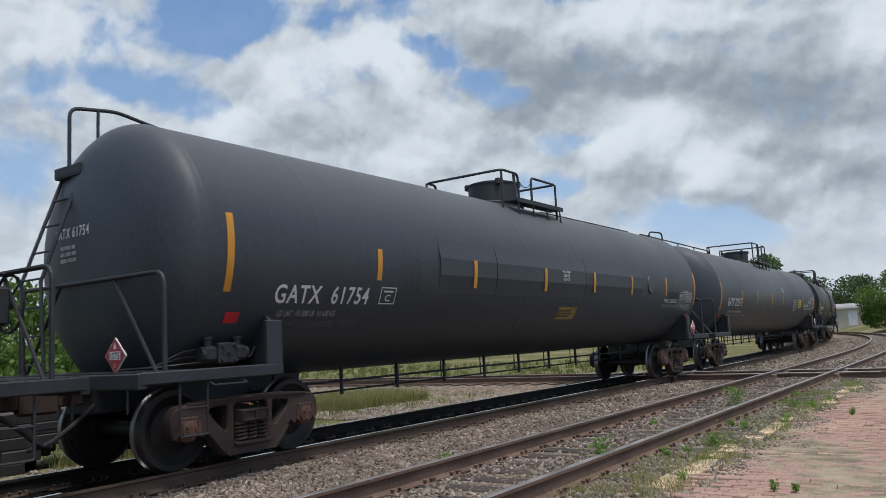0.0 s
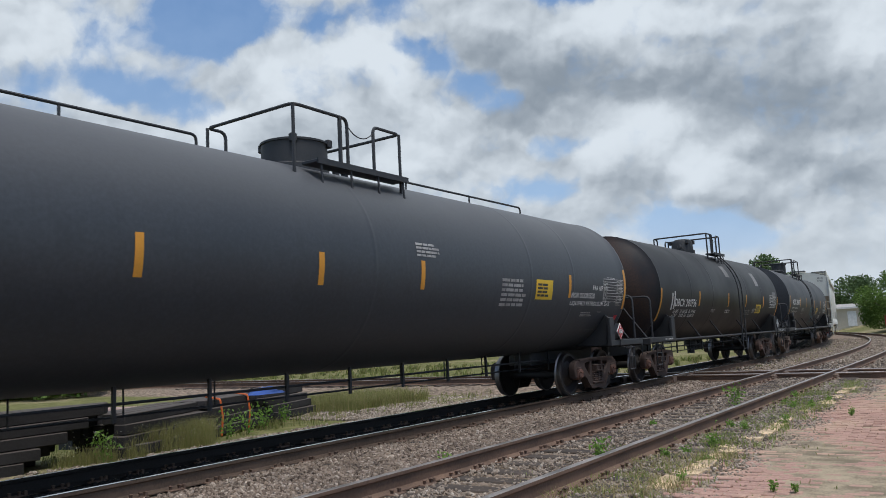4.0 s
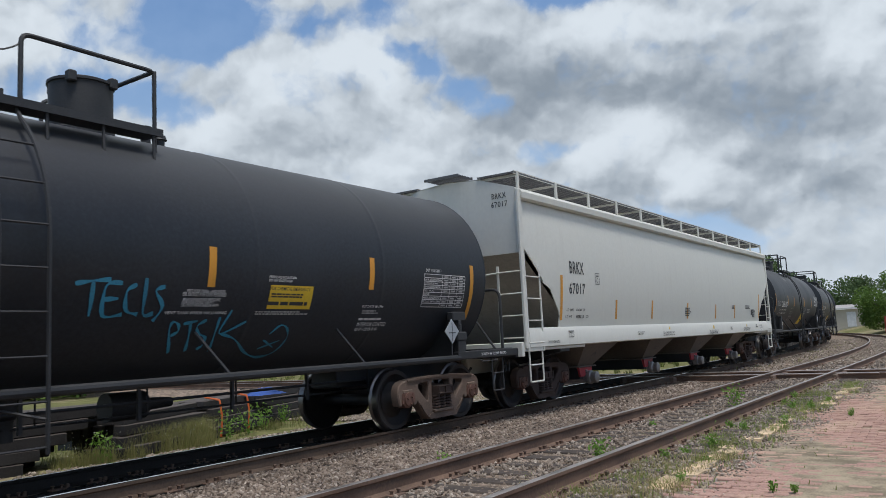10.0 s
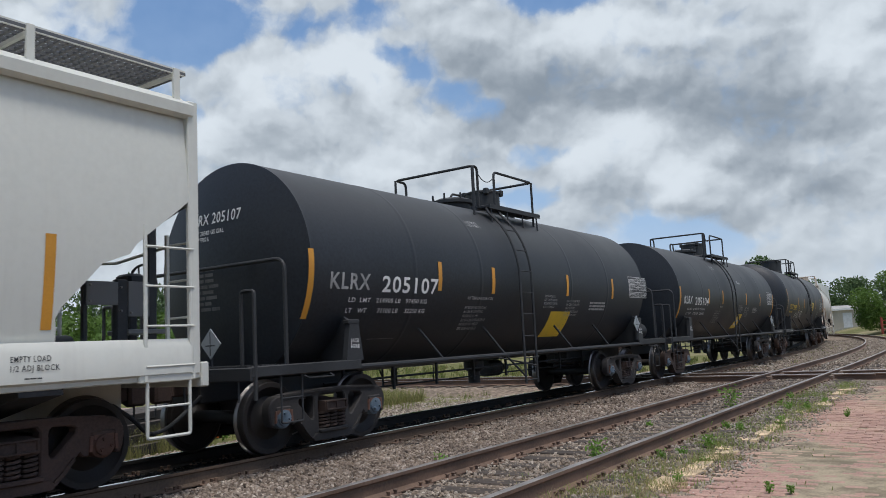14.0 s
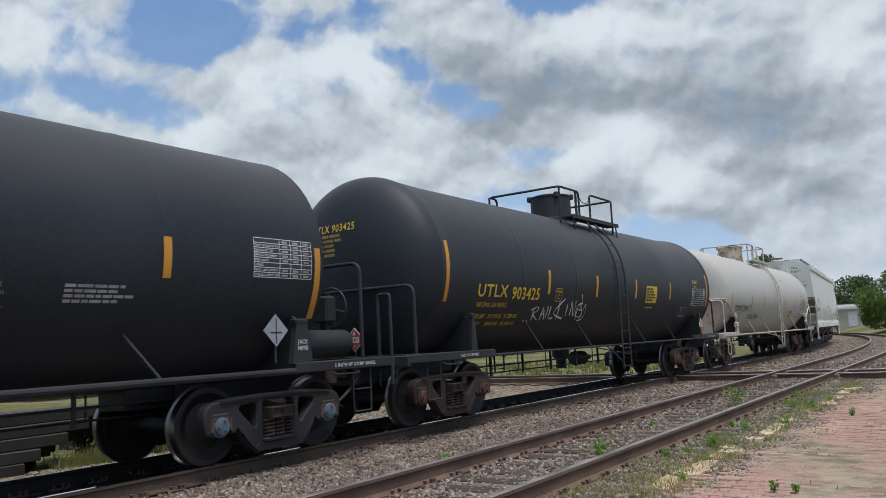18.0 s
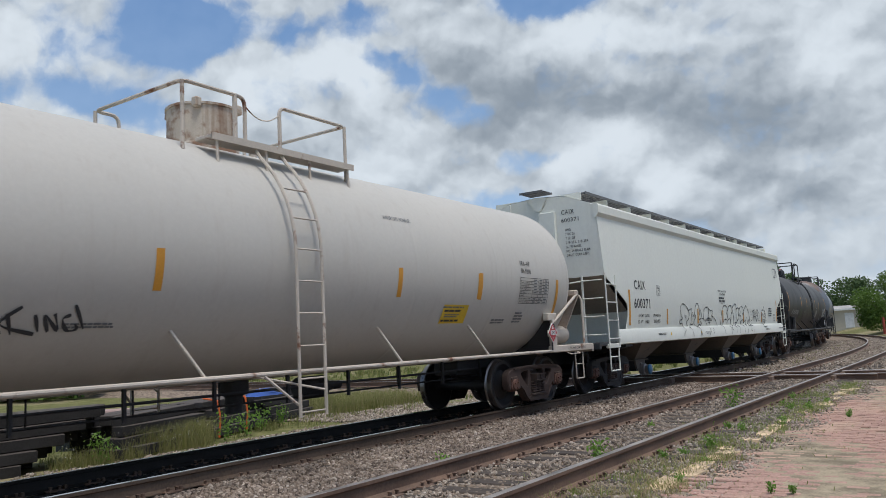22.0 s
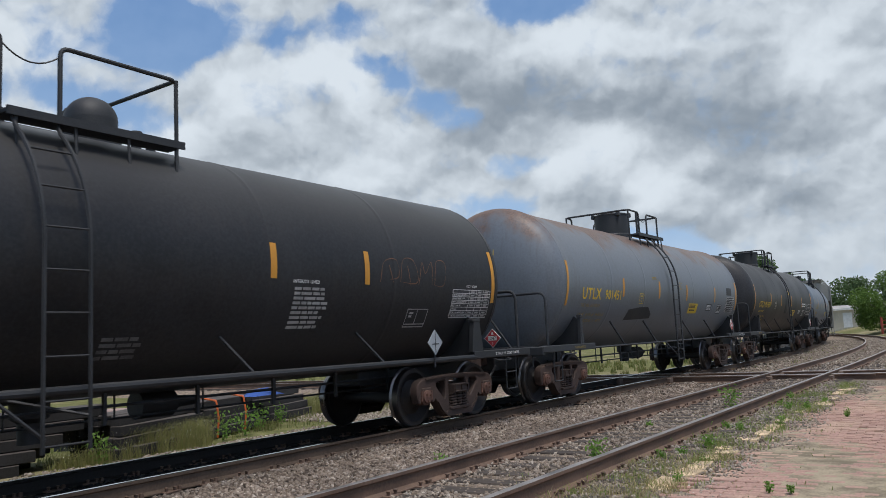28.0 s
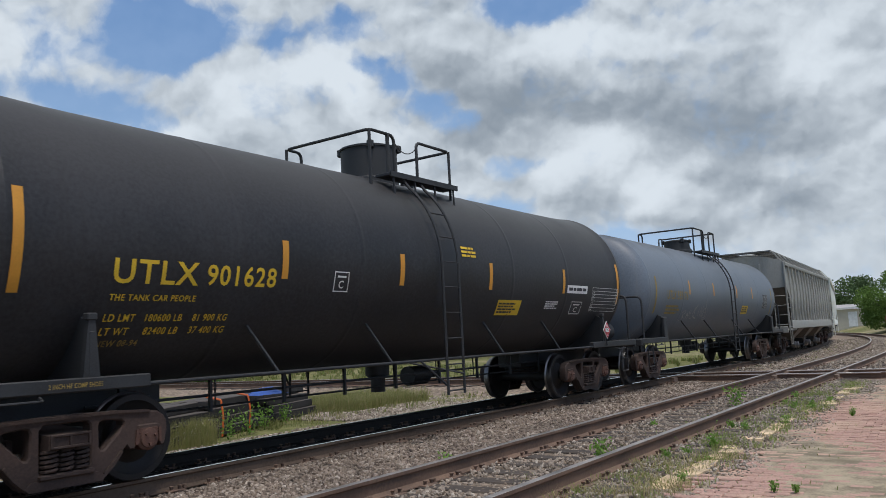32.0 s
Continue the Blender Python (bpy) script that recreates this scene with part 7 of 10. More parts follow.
strip(1, -3.37, 2.13, 2.57, YELLOW)
strip(1, -0.89, 2.14, 2.57, YELLOW)
strip(1, 1.34, 2.16, 2.58, YELLOW)
strip(1, 3.46, 2.15, 2.58, YELLOW)
text(1, "GATX  61754", -7.66, -5.95, 1.85, 2.06, WHITEPAINT)
text(1, "LD LMT  151300 LB  68 650 KG", -7.54, -6.52, 1.69, 1.76, FADEWHITE)
text(1, "LT WT  111700 LB  50 650 KG", -7.38, -6.51, 1.56, 1.63, DIMWHITE)
text(1, "NEW 1-8", -6.37, -6.04, 1.57, 1.65, DIMWHITE)
plate(1, -5.71, -5.37, 1.85, 2.08, WHITEPAINT)
sheet(1, -0.09, 0.73, 1.61, 1.85, FADEYELLOW)
bars(1, -0.07, 0.60, 1.65, 1.80, 3, BLACKPAINT)
for k, line in enumerate(("127278 KGS", "208596 LBS", "WATER WEIGHT")):
    v, f = fitted(line, -0.16 if k < 2 else -0.2, 0.12 if k < 2 else 0.16, 2.36 + 0.072 * k, 2.41 + 0.072 * k)
    letter_parts(v, f, WHITEPAINT, side_put(1, 0.034), CARS[1]["tank"], False)
for x, z in ((1.13, 2.22), (2.88, 2.23), (-4.98, 2.27)):
    t = 0.012
    marks("slot_frame", 1, [(x - 0.09, x - 0.09 + t, z - 0.23, z + 0.23), (x + 0.09 - t, x + 0.09, z - 0.23, z + 0.23), (x - 0.09, x + 0.09, z + 0.23 - t, z + 0.23), (x - 0.09, x + 0.09, z - 0.23, z - 0.23 + t)], PATCHDARK, 0.034, label="thin dark slot frame")
strip(1, 5.89, 2.18, 2.63, YELLOW)
strip(1, 8.28, 1.96, 2.85, YELLOW)
sheet(1, 6.05, 7.1, 2.03, 2.27, PATCHDARK)
text(1, "NON ODORIZED", 5.83, 6.87, 2.00, 2.09, WHITEPAINT)
text(1, "LIQUIFIED PETROLEUM GAS", 5.73, 6.91, 1.88, 1.95, FADEWHITE)
table(1, 6.99, 8.04, 1.82, 2.29, 9, WHITEPAINT)
text(1, "DOT 105 J 400 W", 7.28, 7.67, 2.28, 2.33, WHITEPAINT)
sheet(1, 7.96, 8.16, 1.63, 1.73, GLOSSRED)
bars(1, 6.48, 6.75, 1.73, 1.86, 4, DIMWHITE)
bars(1, 7.30, 7.48, 1.72, 1.79, 2, DIMWHITE)
bars(1, 7.05, 7.48, 1.45, 1.56, 2, DIMWHITE)
strip(2, -8.88, 1.81, 2.69, YELLOW)
strip(2, -6.04, 2.04, 2.48, YELLOW)
strip(2, -3.69, 2.08, 2.53, YELLOW)
strip(2, -1.08, 2.08, 2.50, YELLOW)
strip(2, 1.10, 2.08, 2.51, YELLOW)
strip(2, 6.12, 2.04, 2.50, YELLOW)
strip(2, 8.96, 1.84, 2.73, YELLOW)
text(2, "GATX 2127", -7.97, -6.40, 1.98, 2.22, WHITEPAINT)
text(2, "LD LMT  154200 LBS  69950 KGS", -7.80, -5.87, 1.76, 1.82, WHITEPAINT)
text(2, "LT WT  108800 LBS  49350 KGS   TLTX 05-01", -7.81, -5.14, 1.63, 1.70, FADEWHITE)
plate(2, -6.33, -6.08, 1.99, 2.25, WHITEPAINT)
text(2, "FRA AIP", 7.23, 7.75, 2.22, 2.32, WHITEPAINT)
text(2, "NON ODORIZED", 6.21, 7.35, 2.05, 2.15, WHITEPAINT)
text(2, "LIQUIFIED PETROLEUM GAS", 6.21, 8.19, 1.90, 1.98, WHITEPAINT)
table(2, 7.79, 8.85, 1.99, 2.48, 8, WHITEPAINT)
text(2, "DOT 105J400W", 8.00, 8.40, 2.47, 2.52, WHITEPAINT)
bars(2, 6.85, 7.48, 1.67, 1.77, 3, FADEWHITE)
sheet(2, 8.67, 8.84, 1.60, 1.70, GLOSSRED)
sheet(2, 4.68, 5.36, 1.99, 2.36, SHEETYELLOW)
bars(2, 4.74, 5.29, 2.03, 2.30, 4, BLACKPAINT)
bars(2, 3.42, 4.39, 1.84, 2.35, 6, FADEWHITE)
bars(2, 7.27, 7.97, 1.38, 1.41, 1, DIMWHITE)
bars(2, 8.53, 8.78, 1.91, 1.99, 3, FADEWHITE)
text(2, "BLT-05-01", 7.69, 7.87, 1.75, 1.78, FADEWHITE)
bars(2, 0.96, 1.58, 2.56, 2.79, 4, FADEWHITE)
strip(3, -3.49, 1.95, 2.38, YELLOW)
strip(3, -0.34, 1.95, 2.39, YELLOW)
strip(3, 1.94, 1.97, 2.38, YELLOW)
strip(3, 4.54, 1.96, 2.37, YELLOW)
strip(3, -6.81, 1.54, 2.39, YELLOW)
strip(3, 6.90, 1.55, 2.40, YELLOW)
text(3, "DBCX 200756", -5.66, -3.78, 1.93, 2.13, WHITEPAINT)
text(3, "LD LMT   191200 LBS   86 750 KG", -5.68, -3.72, 1.76, 1.84, WHITEPAINT)
text(3, "LT WT     71800 LBS   32 550 KG", -5.68, -3.73, 1.64, 1.73, WHITEPAINT)
strip(3, -5.92, 1.83, 2.28, TAPEWHITE)
strip(3, -5.73, 1.86, 2.33, TAPEWHITE)
sheet(3, -0.14, 0.34, 2.95, 3.33, STEELCAP)
sheet(3, 3.60, 4.06, 2.75, 3.24, STEELCAP)
bars(3, -2.16, -1.63, 1.77, 1.87, 3, FADEWHITE)
sheet(3, 3.46, 4.22, 1.75, 2.06, SHEETYELLOW)
bars(3, 3.52, 4.14, 1.79, 2.01, 3, BLACKPAINT)
text(3, "EQUIPPED W/ 4 INCH", -0.58, -0.04, 1.81, 1.86, WHITEPAINT)
text(3, "EXT BOTTOM VALVE", -0.58, -0.05, 1.76, 1.80, WHITEPAINT)
text(3, "OUTLET", -0.24, -0.03, 1.29, 1.32, DIMWHITE)
text(3, "MAX OPERATING PRESSURE", 1.96, 2.69, 1.82, 1.86, FADEWHITE)
text(3, "FOR HEATER COILS 150 PSI", 1.96, 2.64, 1.76, 1.80, FADEWHITE)
text(3, "VENT TANK WHEN UNLOADING", 1.94, 2.72, 1.69, 1.73, FADEWHITE)
bars(3, 2.97, 3.49, 1.77, 1.91, 4, FADEWHITE)
table(3, 5.55, 6.60, 1.97, 2.43, 8, WHITEPAINT)
marks("marking_sheet", 3, [(6.05, 6.63, 2.45, 2.57)], GREYPAINT, 0.004)
strip(4, -3.78, 2.05, 2.50, YELLOW)
strip(4, -1.57, 2.06, 2.50, YELLOW)
strip(4, 1.52, 2.02, 2.46, YELLOW)
strip(4, 4.23, 2.06, 2.50, YELLOW)
strip(4, -6.79, 1.64, 2.52, YELLOW)
strip(4, 6.77, 1.65, 2.52, YELLOW)
text(4, "ACFX 200497", -6.14, -3.83, 2.14, 2.37, WHITEPAINT)
text(4, "LD LMT   187700 LB   85 150 KG", -6.17, -4.56, 1.96, 2.03, WHITEPAINT)
text(4, "LT WT      75300 LB   34 150 KG", -6.17, -4.56, 1.81, 1.88, WHITEPAINT)
bars(4, -3.17, -2.24, 1.85, 2.02, 4, FADEWHITE)
text(4, "BOT OPER VALVE", -3.04, -2.44, 1.73, 1.78, FADEWHITE)
sheet(4, 2.39, 3.11, 1.79, 2.07, SHEETYELLOW)
text(4, "FOR CHEMICAL EMERGENCY", 2.39, 3.05, 2.01, 2.05, BLACKPAINT)
bars(4, 2.42, 3.00, 1.92, 1.98, 2, BLACKPAINT)
bars(4, 2.37, 3.04, 1.82, 1.89, 1, BLACKPAINT)
text(4, "VENT TANK WHEN UNLOADING", 1.00, 1.81, 1.73, 1.76, WHITEPAINT)
text(4, "EXT HTR PIPES - NO INLET", 1.22, 1.73, 1.96, 1.99, WHITEPAINT)
text(4, "OR OUTLET PIPE CAPS REQUIRED", 1.17, 1.75, 1.92, 1.96, WHITEPAINT)
text(4, "MAX OPERATING PRESSURE", 1.19, 1.68, 1.87, 1.90, WHITEPAINT)
text(4, "FOR HTR COILS 130 PSI", 1.18, 1.59, 1.84, 1.87, WHITEPAINT)
text(4, "DO NOT HEAT ABOVE 450'F", 1.18, 1.67, 1.81, 1.84, WHITEPAINT)
text(4, "FIBERGLASS INSULATION", 2.35, 2.79, 2.15, 2.18, WHITEPAINT)
text(4, "DO NOT EXCEED 450F", 2.35, 2.73, 2.11, 2.14, WHITEPAINT)
bars(4, 2.23, 3.14, 1.72, 1.77, 2, FADEWHITE)
text(4, "INTERIOR COATED", 4.13, 4.75, 1.57, 1.62, WHITEPAINT)
text(4, "07-2016", 4.13, 4.61, 1.51, 1.55, WHITEPAINT)
bars(4, 4.12, 4.60, 1.64, 1.69, 1, WHITEPAINT)
text(4, "BLT DATE 08-1996", 4.12, 4.57, 1.82, 1.85, WHITEPAINT)
bars(4, 4.14, 4.52, 1.73, 1.79, 2, FADEWHITE)
table(4, 5.45, 6.56, 1.84, 2.33, 9, WHITEPAINT)
text(4, "DOT 111A100W-1", 5.49, 5.89, 2.365, 2.41, WHITEPAINT)
spray(4, [(1.25, 1.33), (1.13, 1.56), (1.14, 1.65), (1.22, 1.62), (1.24, 1.55), (1.17, 1.51)], 0.035, CYAN)
spray(4, [(1.28, 1.63), (1.45, 1.66)], 0.035, CYAN)
spray(4, [(1.37, 1.64), (1.41, 1.5), (1.46, 1.34)], 0.035, CYAN)
spray(4, [(1.57, 1.67), (1.47, 1.61), (1.52, 1.53), (1.64, 1.48), (1.65, 1.39), (1.6, 1.36)], 0.035, CYAN)
spray(4, [(1.74, 1.7), (1.75, 1.52), (1.79, 1.33)], 0.035, CYAN)
spray(4, [(1.88, 1.78), (1.81, 1.52), (2.14, 1.65)], 0.030, CYAN)
spray(4, [(1.83, 1.52), (2.08, 1.45), (2.34, 1.3), (2.61, 1.23), (2.83, 1.28), (2.91, 1.44), (2.84, 1.56), (2.71, 1.6), (2.59, 1.5)], 0.030, CYAN)
spray(4, [(2.52, 1.33), (2.81, 1.42)], 0.020, CYAN)
spray(4, [(2.54, 1.43), (2.76, 1.34)], 0.020, CYAN)
spray(4, [(-0.04, 2.01), (0.13, 2.04), (0.32, 2.06)], 0.045, CYAN)
spray(4, [(0.14, 2.03), (0.16, 1.71)], 0.045, CYAN)
spray(4, [(0.45, 2.03), (0.28, 2.00), (0.30, 1.72), (0.51, 1.73)], 0.045, CYAN)
spray(4, [(0.28, 1.87), (0.43, 1.88)], 0.045, CYAN)
spray(4, [(0.61, 2.02), (0.51, 1.95), (0.54, 1.77), (0.68, 1.73)], 0.045, CYAN)
spray(4, [(0.71, 2.09), (0.74, 1.74), (0.86, 1.74)], 0.045, CYAN)
spray(4, [(0.94, 2.01), (0.84, 1.96), (0.95, 1.81), (0.88, 1.66)], 0.045, CYAN)
spray(4, [(-5.92, 1.7), (-5.82, 1.75), (-5.83, 1.63), (-5.88, 1.49), (-5.93, 1.46), (-5.92, 1.55), (-5.77, 1.6)], 0.014, FADEYELLOW)
spray(4, [(-5.85, 1.74), (-5.75, 1.76), (-5.73, 1.6), (-5.73, 1.49)], 0.014, FADEYELLOW)
spray(4, [(-5.73, 1.71), (-5.59, 1.74), (-5.63, 1.6), (-5.52, 1.63), (-5.63, 1.49), (-5.74, 1.42)], 0.014, FADEYELLOW)
spray(4, [(-5.97, 1.5), (-5.76, 1.45), (-5.64, 1.5)], 0.014, FADEYELLOW)
strip(5, -8.07, 1.60, 2.48, YELLOW)
strip(5, -5.30, 1.61, 2.04, YELLOW)
strip(5, -0.20, 1.60, 2.03, YELLOW)
strip(5, -3.00, 1.61, 2.06, YELLOW)
strip(5, 2.55, 1.59, 2.02, YELLOW)
strip(5, 4.75, 1.59, 2.02, YELLOW)
strip(5, 8.04, 1.58, 2.44, YELLOW)
text(5, "BRKX", -7.69, -7.02, 2.54, 2.78, BLACKPAINT)
text(5, "67017", -7.73, -6.98, 2.13, 2.34, BLACKPAINT)
text(5, "LD LMT   220200 LB", -7.83, -6.97, 1.78, 1.83, BLACKPAINT)
text(5, "LT WT      65800 LB   LD", -7.87, -6.79, 1.64, 1.70, BLACKPAINT)
plate(5, -6.46, -6.24, 2.35, 2.59, BLACKPAINT)
plate(5, -7.95, -7.72, 1.26, 1.39, BLACKPAINT)
text(5, "2 INCH HF COMP SHOES", -8.86, -8.36, 1.17, 1.22, BLACKPAINT)
text(5, "CLOSE HOPPER GATES AND ROOF", -2.52, -1.60, 1.22, 1.27, BLACKPAINT)
text(5, "HATCHES BEFORE MOVING CAR", -2.52, -1.65, 1.17, 1.21, BLACKPAINT)
text(5, "NOTE: THIS CAR HAS", -4.27, -3.83, 1.28, 1.31, BLACKPAINT)
text(5, "4 COMPARTMENTS", -4.27, -3.90, 1.23, 1.27, BLACKPAINT)
sheet(5, -2.06, -1.96, 1.32, 1.40, YELLOWPAINT)
text(5, "CLOSE HOPPER GATES AND ROOF", 1.49, 2.40, 1.20, 1.25, BLACKPAINT)
text(5, "HATCHES BEFORE MOVING CAR", 1.49, 2.33, 1.14, 1.19, BLACKPAINT)
sheet(5, 1.91, 2.02, 1.27, 1.39, YELLOWPAINT)
text(5, "CLOSE HOPPER GATES AND ROOF", 5.43, 6.32, 1.22, 1.27, BLACKPAINT)
text(5, "HATCHES BEFORE MOVING CAR", 5.43, 6.25, 1.16, 1.21, BLACKPAINT)
sheet(5, 5.82, 5.93, 1.29, 1.38, YELLOWPAINT)
bars(5, 4.38, 4.76, 1.89, 2.01, 3, BLACKPAINT)
bars(5, 6.09, 6.71, 1.90, 2.03, 3, BLACKPAINT)
sheet(5, 7.10, 7.44, 1.62, 1.87, BLACKPAINT)
plate(5, 7.13, 7.41, 1.65, 1.85, WHITEPAINT)
bars(5, 3.82, 4.09, 1.22, 1.32, 3, BLACKPAINT)
bars(5, 7.13, 7.37, 1.25, 1.37, 2, BLACKPAINT)
text(5, "EMPTY LOAD", 7.69, 8.04, 1.305, 1.355, BLACKPAINT)
text(5, "1/2 ADJ BLOCK", 7.69, 8.12, 1.225, 1.275, BLACKPAINT)
bars(5, 7.81, 7.96, 1.15, 1.17, 1, BLACKPAINT)
sheet(5, 6.89, 7.31, 1.70, 1.89, BLACKPAINT)
bars(5, -0.41, 0.11, 1.66, 1.91, 5, BLACKPAINT)
strip(6, -6.02, 1.68, 2.56, YELLOW)
strip(6, -3.17, 2.10, 2.55, YELLOW)
strip(6, -1.55, 2.09, 2.54, YELLOW)
strip(6, 1.38, 2.11, 2.54, YELLOW)
strip(6, 3.72, 2.09, 2.55, YELLOW)
text(6, "KLRX", -5.66, -4.85, 2.07, 2.28, FADEWHITE)
text(6, "205107", -4.59, -3.22, 2.05, 2.27, WHITEPAINT)
text(6, "LD  LMT   214900 LB   97450 KG", -5.26, -3.47, 1.90, 1.96, WHITEPAINT)
text(6, "LT   WT      71100 LB    32250 KG", -5.27, -3.47, 1.76, 1.82, WHITEPAINT)
text(6, "4 IN FIBERGLASS INSULATION", -2.34, -1.54, 1.98, 2.03, FADEWHITE)
for line, x1, z in (("EXTERIOR HEATER COILS", 0.67, 1.83), ("MAXIMUM OPERATING", 0.59, 1.765), ("PRESSURE 85 PSI", 0.47, 1.695), ("DO NOT EXCEED 300 DEG F", 0.74, 1.63), ("NO INLET OR OUTLET", 0.57, 1.565), ("PIPE CAPS REQUIRED", 0.58, 1.495)):
    text(6, line, -2.36, -2.36 + x1, z, z + 0.042, FADEWHITE)
text(6, "WATER CAPACITY", -1.88, -1.47, 3.33, 3.38, FADEWHITE)
text(6, "171600 POUNDS", -1.88, -1.43, 3.27, 3.32, FADEWHITE)
sheet(6, 0.79, 1.67, 1.31, 1.80, SHEETYELLOW)
for line, x1, z in (("CLOSE AND LOCK", 0.44, 2.07), ("BOV SAFETY HANDLE", 0.55, 2.0), ("SECUREMENT SYSTEM", 0.57, 1.93), ("BEFORE LOADING", 0.45, 1.865)):
    text(6, line, 0.40, 0.40 + x1, z, z + 0.042, FADEWHITE)
for line, x1, z in (("DO NOT STEAM TANK", 0.60, 1.99), ("OR CLEAN TANK WITH", 0.62, 1.92), ("BOILING WATER", 0.42, 1.85), ("SHARP OBJECTS MUST", 0.63, 1.78), ("NOT CONTACT LINING", 0.58, 1.71)):
    text(6, line, 1.40, 1.40 + x1, z, z + 0.042, FADEWHITE)
table(6, 4.74, 5.88, 2.15, 2.64, 8, WHITEPAINT)
bars(6, 2.53, 3.45, 1.82, 2.02, 3, FADEWHITE)
bars(6, -4.56, -3.95, 1.39, 1.41, 1, DIMWHITE)
strip(7, -6.09, 1.66, 2.53, YELLOW)
strip(7, -3.26, 2.08, 2.52, YELLOW)
strip(7, -1.69, 2.08, 2.52, YELLOW)
strip(7, 1.41, 2.09, 2.51, YELLOW)
strip(7, 3.53, 2.09, 2.52, YELLOW)
strip(7, 5.73, 1.67, 2.55, YELLOW)
text(7, "KLRX", -5.74, -4.97, 2.06, 2.27, WHITEPAINT)
text(7, "205104", -4.70, -3.33, 2.03, 2.25, WHITEPAINT)
text(7, "LD  LMT   214800 LB   97400 KG", -5.35, -3.58, 1.88, 1.94, WHITEPAINT)
text(7, "LT   WT      71200 LB    32300 KG", -5.36, -3.58, 1.75, 1.81, WHITEPAINT)
text(7, "VENT TANK", 0.42, 0.71, 2.88, 2.93, WHITEPAINT)
text(7, "WHEN UNLOADING", 0.45, 0.90, 2.82, 2.86, WHITEPAINT)
text(7, "CLOSE AND LOCK", 0.39, 0.83, 2.03, 2.07, FADEWHITE)
text(7, "BOV SAFETY HANDLE", 0.39, 0.94, 1.96, 2.01, FADEWHITE)
text(7, "SECUREMENT SYSTEM", 0.39, 0.96, 1.89, 1.94, FADEWHITE)
text(7, "BEFORE LOADING", 0.39, 0.84, 1.83, 1.87, FADEWHITE)
text(7, "DO NOT STEAM TANK", 1.30, 1.90, 1.96, 2.00, FADEWHITE)
text(7, "OR CLEAN TANK WITH", 1.30, 1.92, 1.89, 1.93, FADEWHITE)
text(7, "BOILING WATER", 1.30, 1.72, 1.82, 1.86, FADEWHITE)
text(7, "SHARP OBJECTS MUST", 1.30, 1.93, 1.75, 1.79, FADEWHITE)
text(7, "NOT CONTACT LINING", 1.32, 1.88, 1.68, 1.72, FADEWHITE)
sheet(7, 0.53, 1.16, 1.29, 1.77, SHEETYELLOW)
text(7, "IMPORTANT", 0.50, 0.86, 1.70, 1.75, BLACKPAINT)
sheet(7, 0.66, 0.98, 1.38, 1.65, TAPEWHITE)
bars(7, 2.46, 3.23, 1.82, 2.01, 4, FADEWHITE)
bars(7, 1.32, 1.77, 1.38, 1.46, 2, DIMWHITE)
table(7, 4.69, 5.62, 2.15, 2.61, 8, WHITEPAINT)
text(7, "INSULATION", -2.00, -1.70, 1.98, 2.01, WHITEPAINT)
for line, x1, z in (("EXTERIOR HEATER COILS", 0.67, 1.83), ("MAXIMUM OPERATING", 0.59, 1.765), ("PRESSURE 85 PSI", 0.47, 1.695), ("DO NOT EXCEED 300 DEG F", 0.74, 1.63), ("NO INLET OR OUTLET", 0.57, 1.565), ("PIPE CAPS REQUIRED", 0.58, 1.495)):
    text(7, line, -2.47, -2.47 + x1, z, z + 0.042, FADEWHITE)
text(7, "WATER CAPACITY", -1.98, -1.57, 3.28, 3.33, FADEWHITE)
text(7, "171600 POUNDS", -1.98, -1.53, 3.22, 3.27, FADEWHITE)
strip(8, -6.83, 1.93, 2.86, YELLOW)
strip(8, -3.32, 2.10, 2.56, YELLOW)
strip(8, -1.08, 2.09, 2.54, YELLOW)
strip(8, 1.19, 2.09, 2.54, YELLOW)
strip(8, 3.62, 2.09, 2.55, YELLOW)
strip(8, 6.76, 1.96, 2.87, YELLOW)
text(8, "UTLX", -5.86, -4.87, 2.02, 2.22, YELLOWPAINT)
text(8, "903425", -4.72, -3.68, 1.99, 2.20, YELLOWPAINT)
text(8, "THE TANK CAR PEOPLE", -5.84, -4.84, 1.85, 1.92, YELLOWPAINT)
text(8, "LD LMT   201100 LB   91 200 KG", -5.77, -4.33, 1.66, 1.73, YELLOWPAINT)
text(8, "LT WT     84900 LB   38 500 KG", -5.80, -4.32, 1.54, 1.60, YELLOWPAINT)
plate(8, -3.02, -2.73, 1.97, 2.22, YELLOWPAINT)
sheet(8, 1.87, 2.62, 2.00, 2.41, SHEETYELLOW)
bars(8, 1.91, 2.54, 2.03, 2.37, 5, BLACKPAINT)
# recessed panel behind the ladder, its depth put in as a dark sheet
sheet(8, -0.10, 0.55, 1.83, 2.82, PATCHDARK)
table(8, 5.46, 6.60, 1.97, 2.44, 8, WHITEPAINT)
text(8, "SR-4811", 5.50, 5.95, 2.58, 2.68, YELLOWPAINT)
text(8, "DOT 105J300W", 5.51, 5.85, 2.475, 2.52, YELLOWPAINT)
load_box(8, 4.66, 5.20, 1.66, 1.92, FADEWHITE)
bars(8, 1.92, 2.46, 1.86, 1.91, 1, YELLOWPAINT)
spray(8, [(-3.7, 1.62), (-3.78, 1.83)], 0.034, WHITEPAINT)
spray(8, [(-3.85, 1.8), (-3.64, 1.86), (-3.58, 1.8), (-3.73, 1.73), (-3.47, 1.62)], 0.034, WHITEPAINT)
spray(8, [(-3.38, 1.62), (-3.4, 1.85), (-3.21, 1.63)], 0.034, WHITEPAINT)
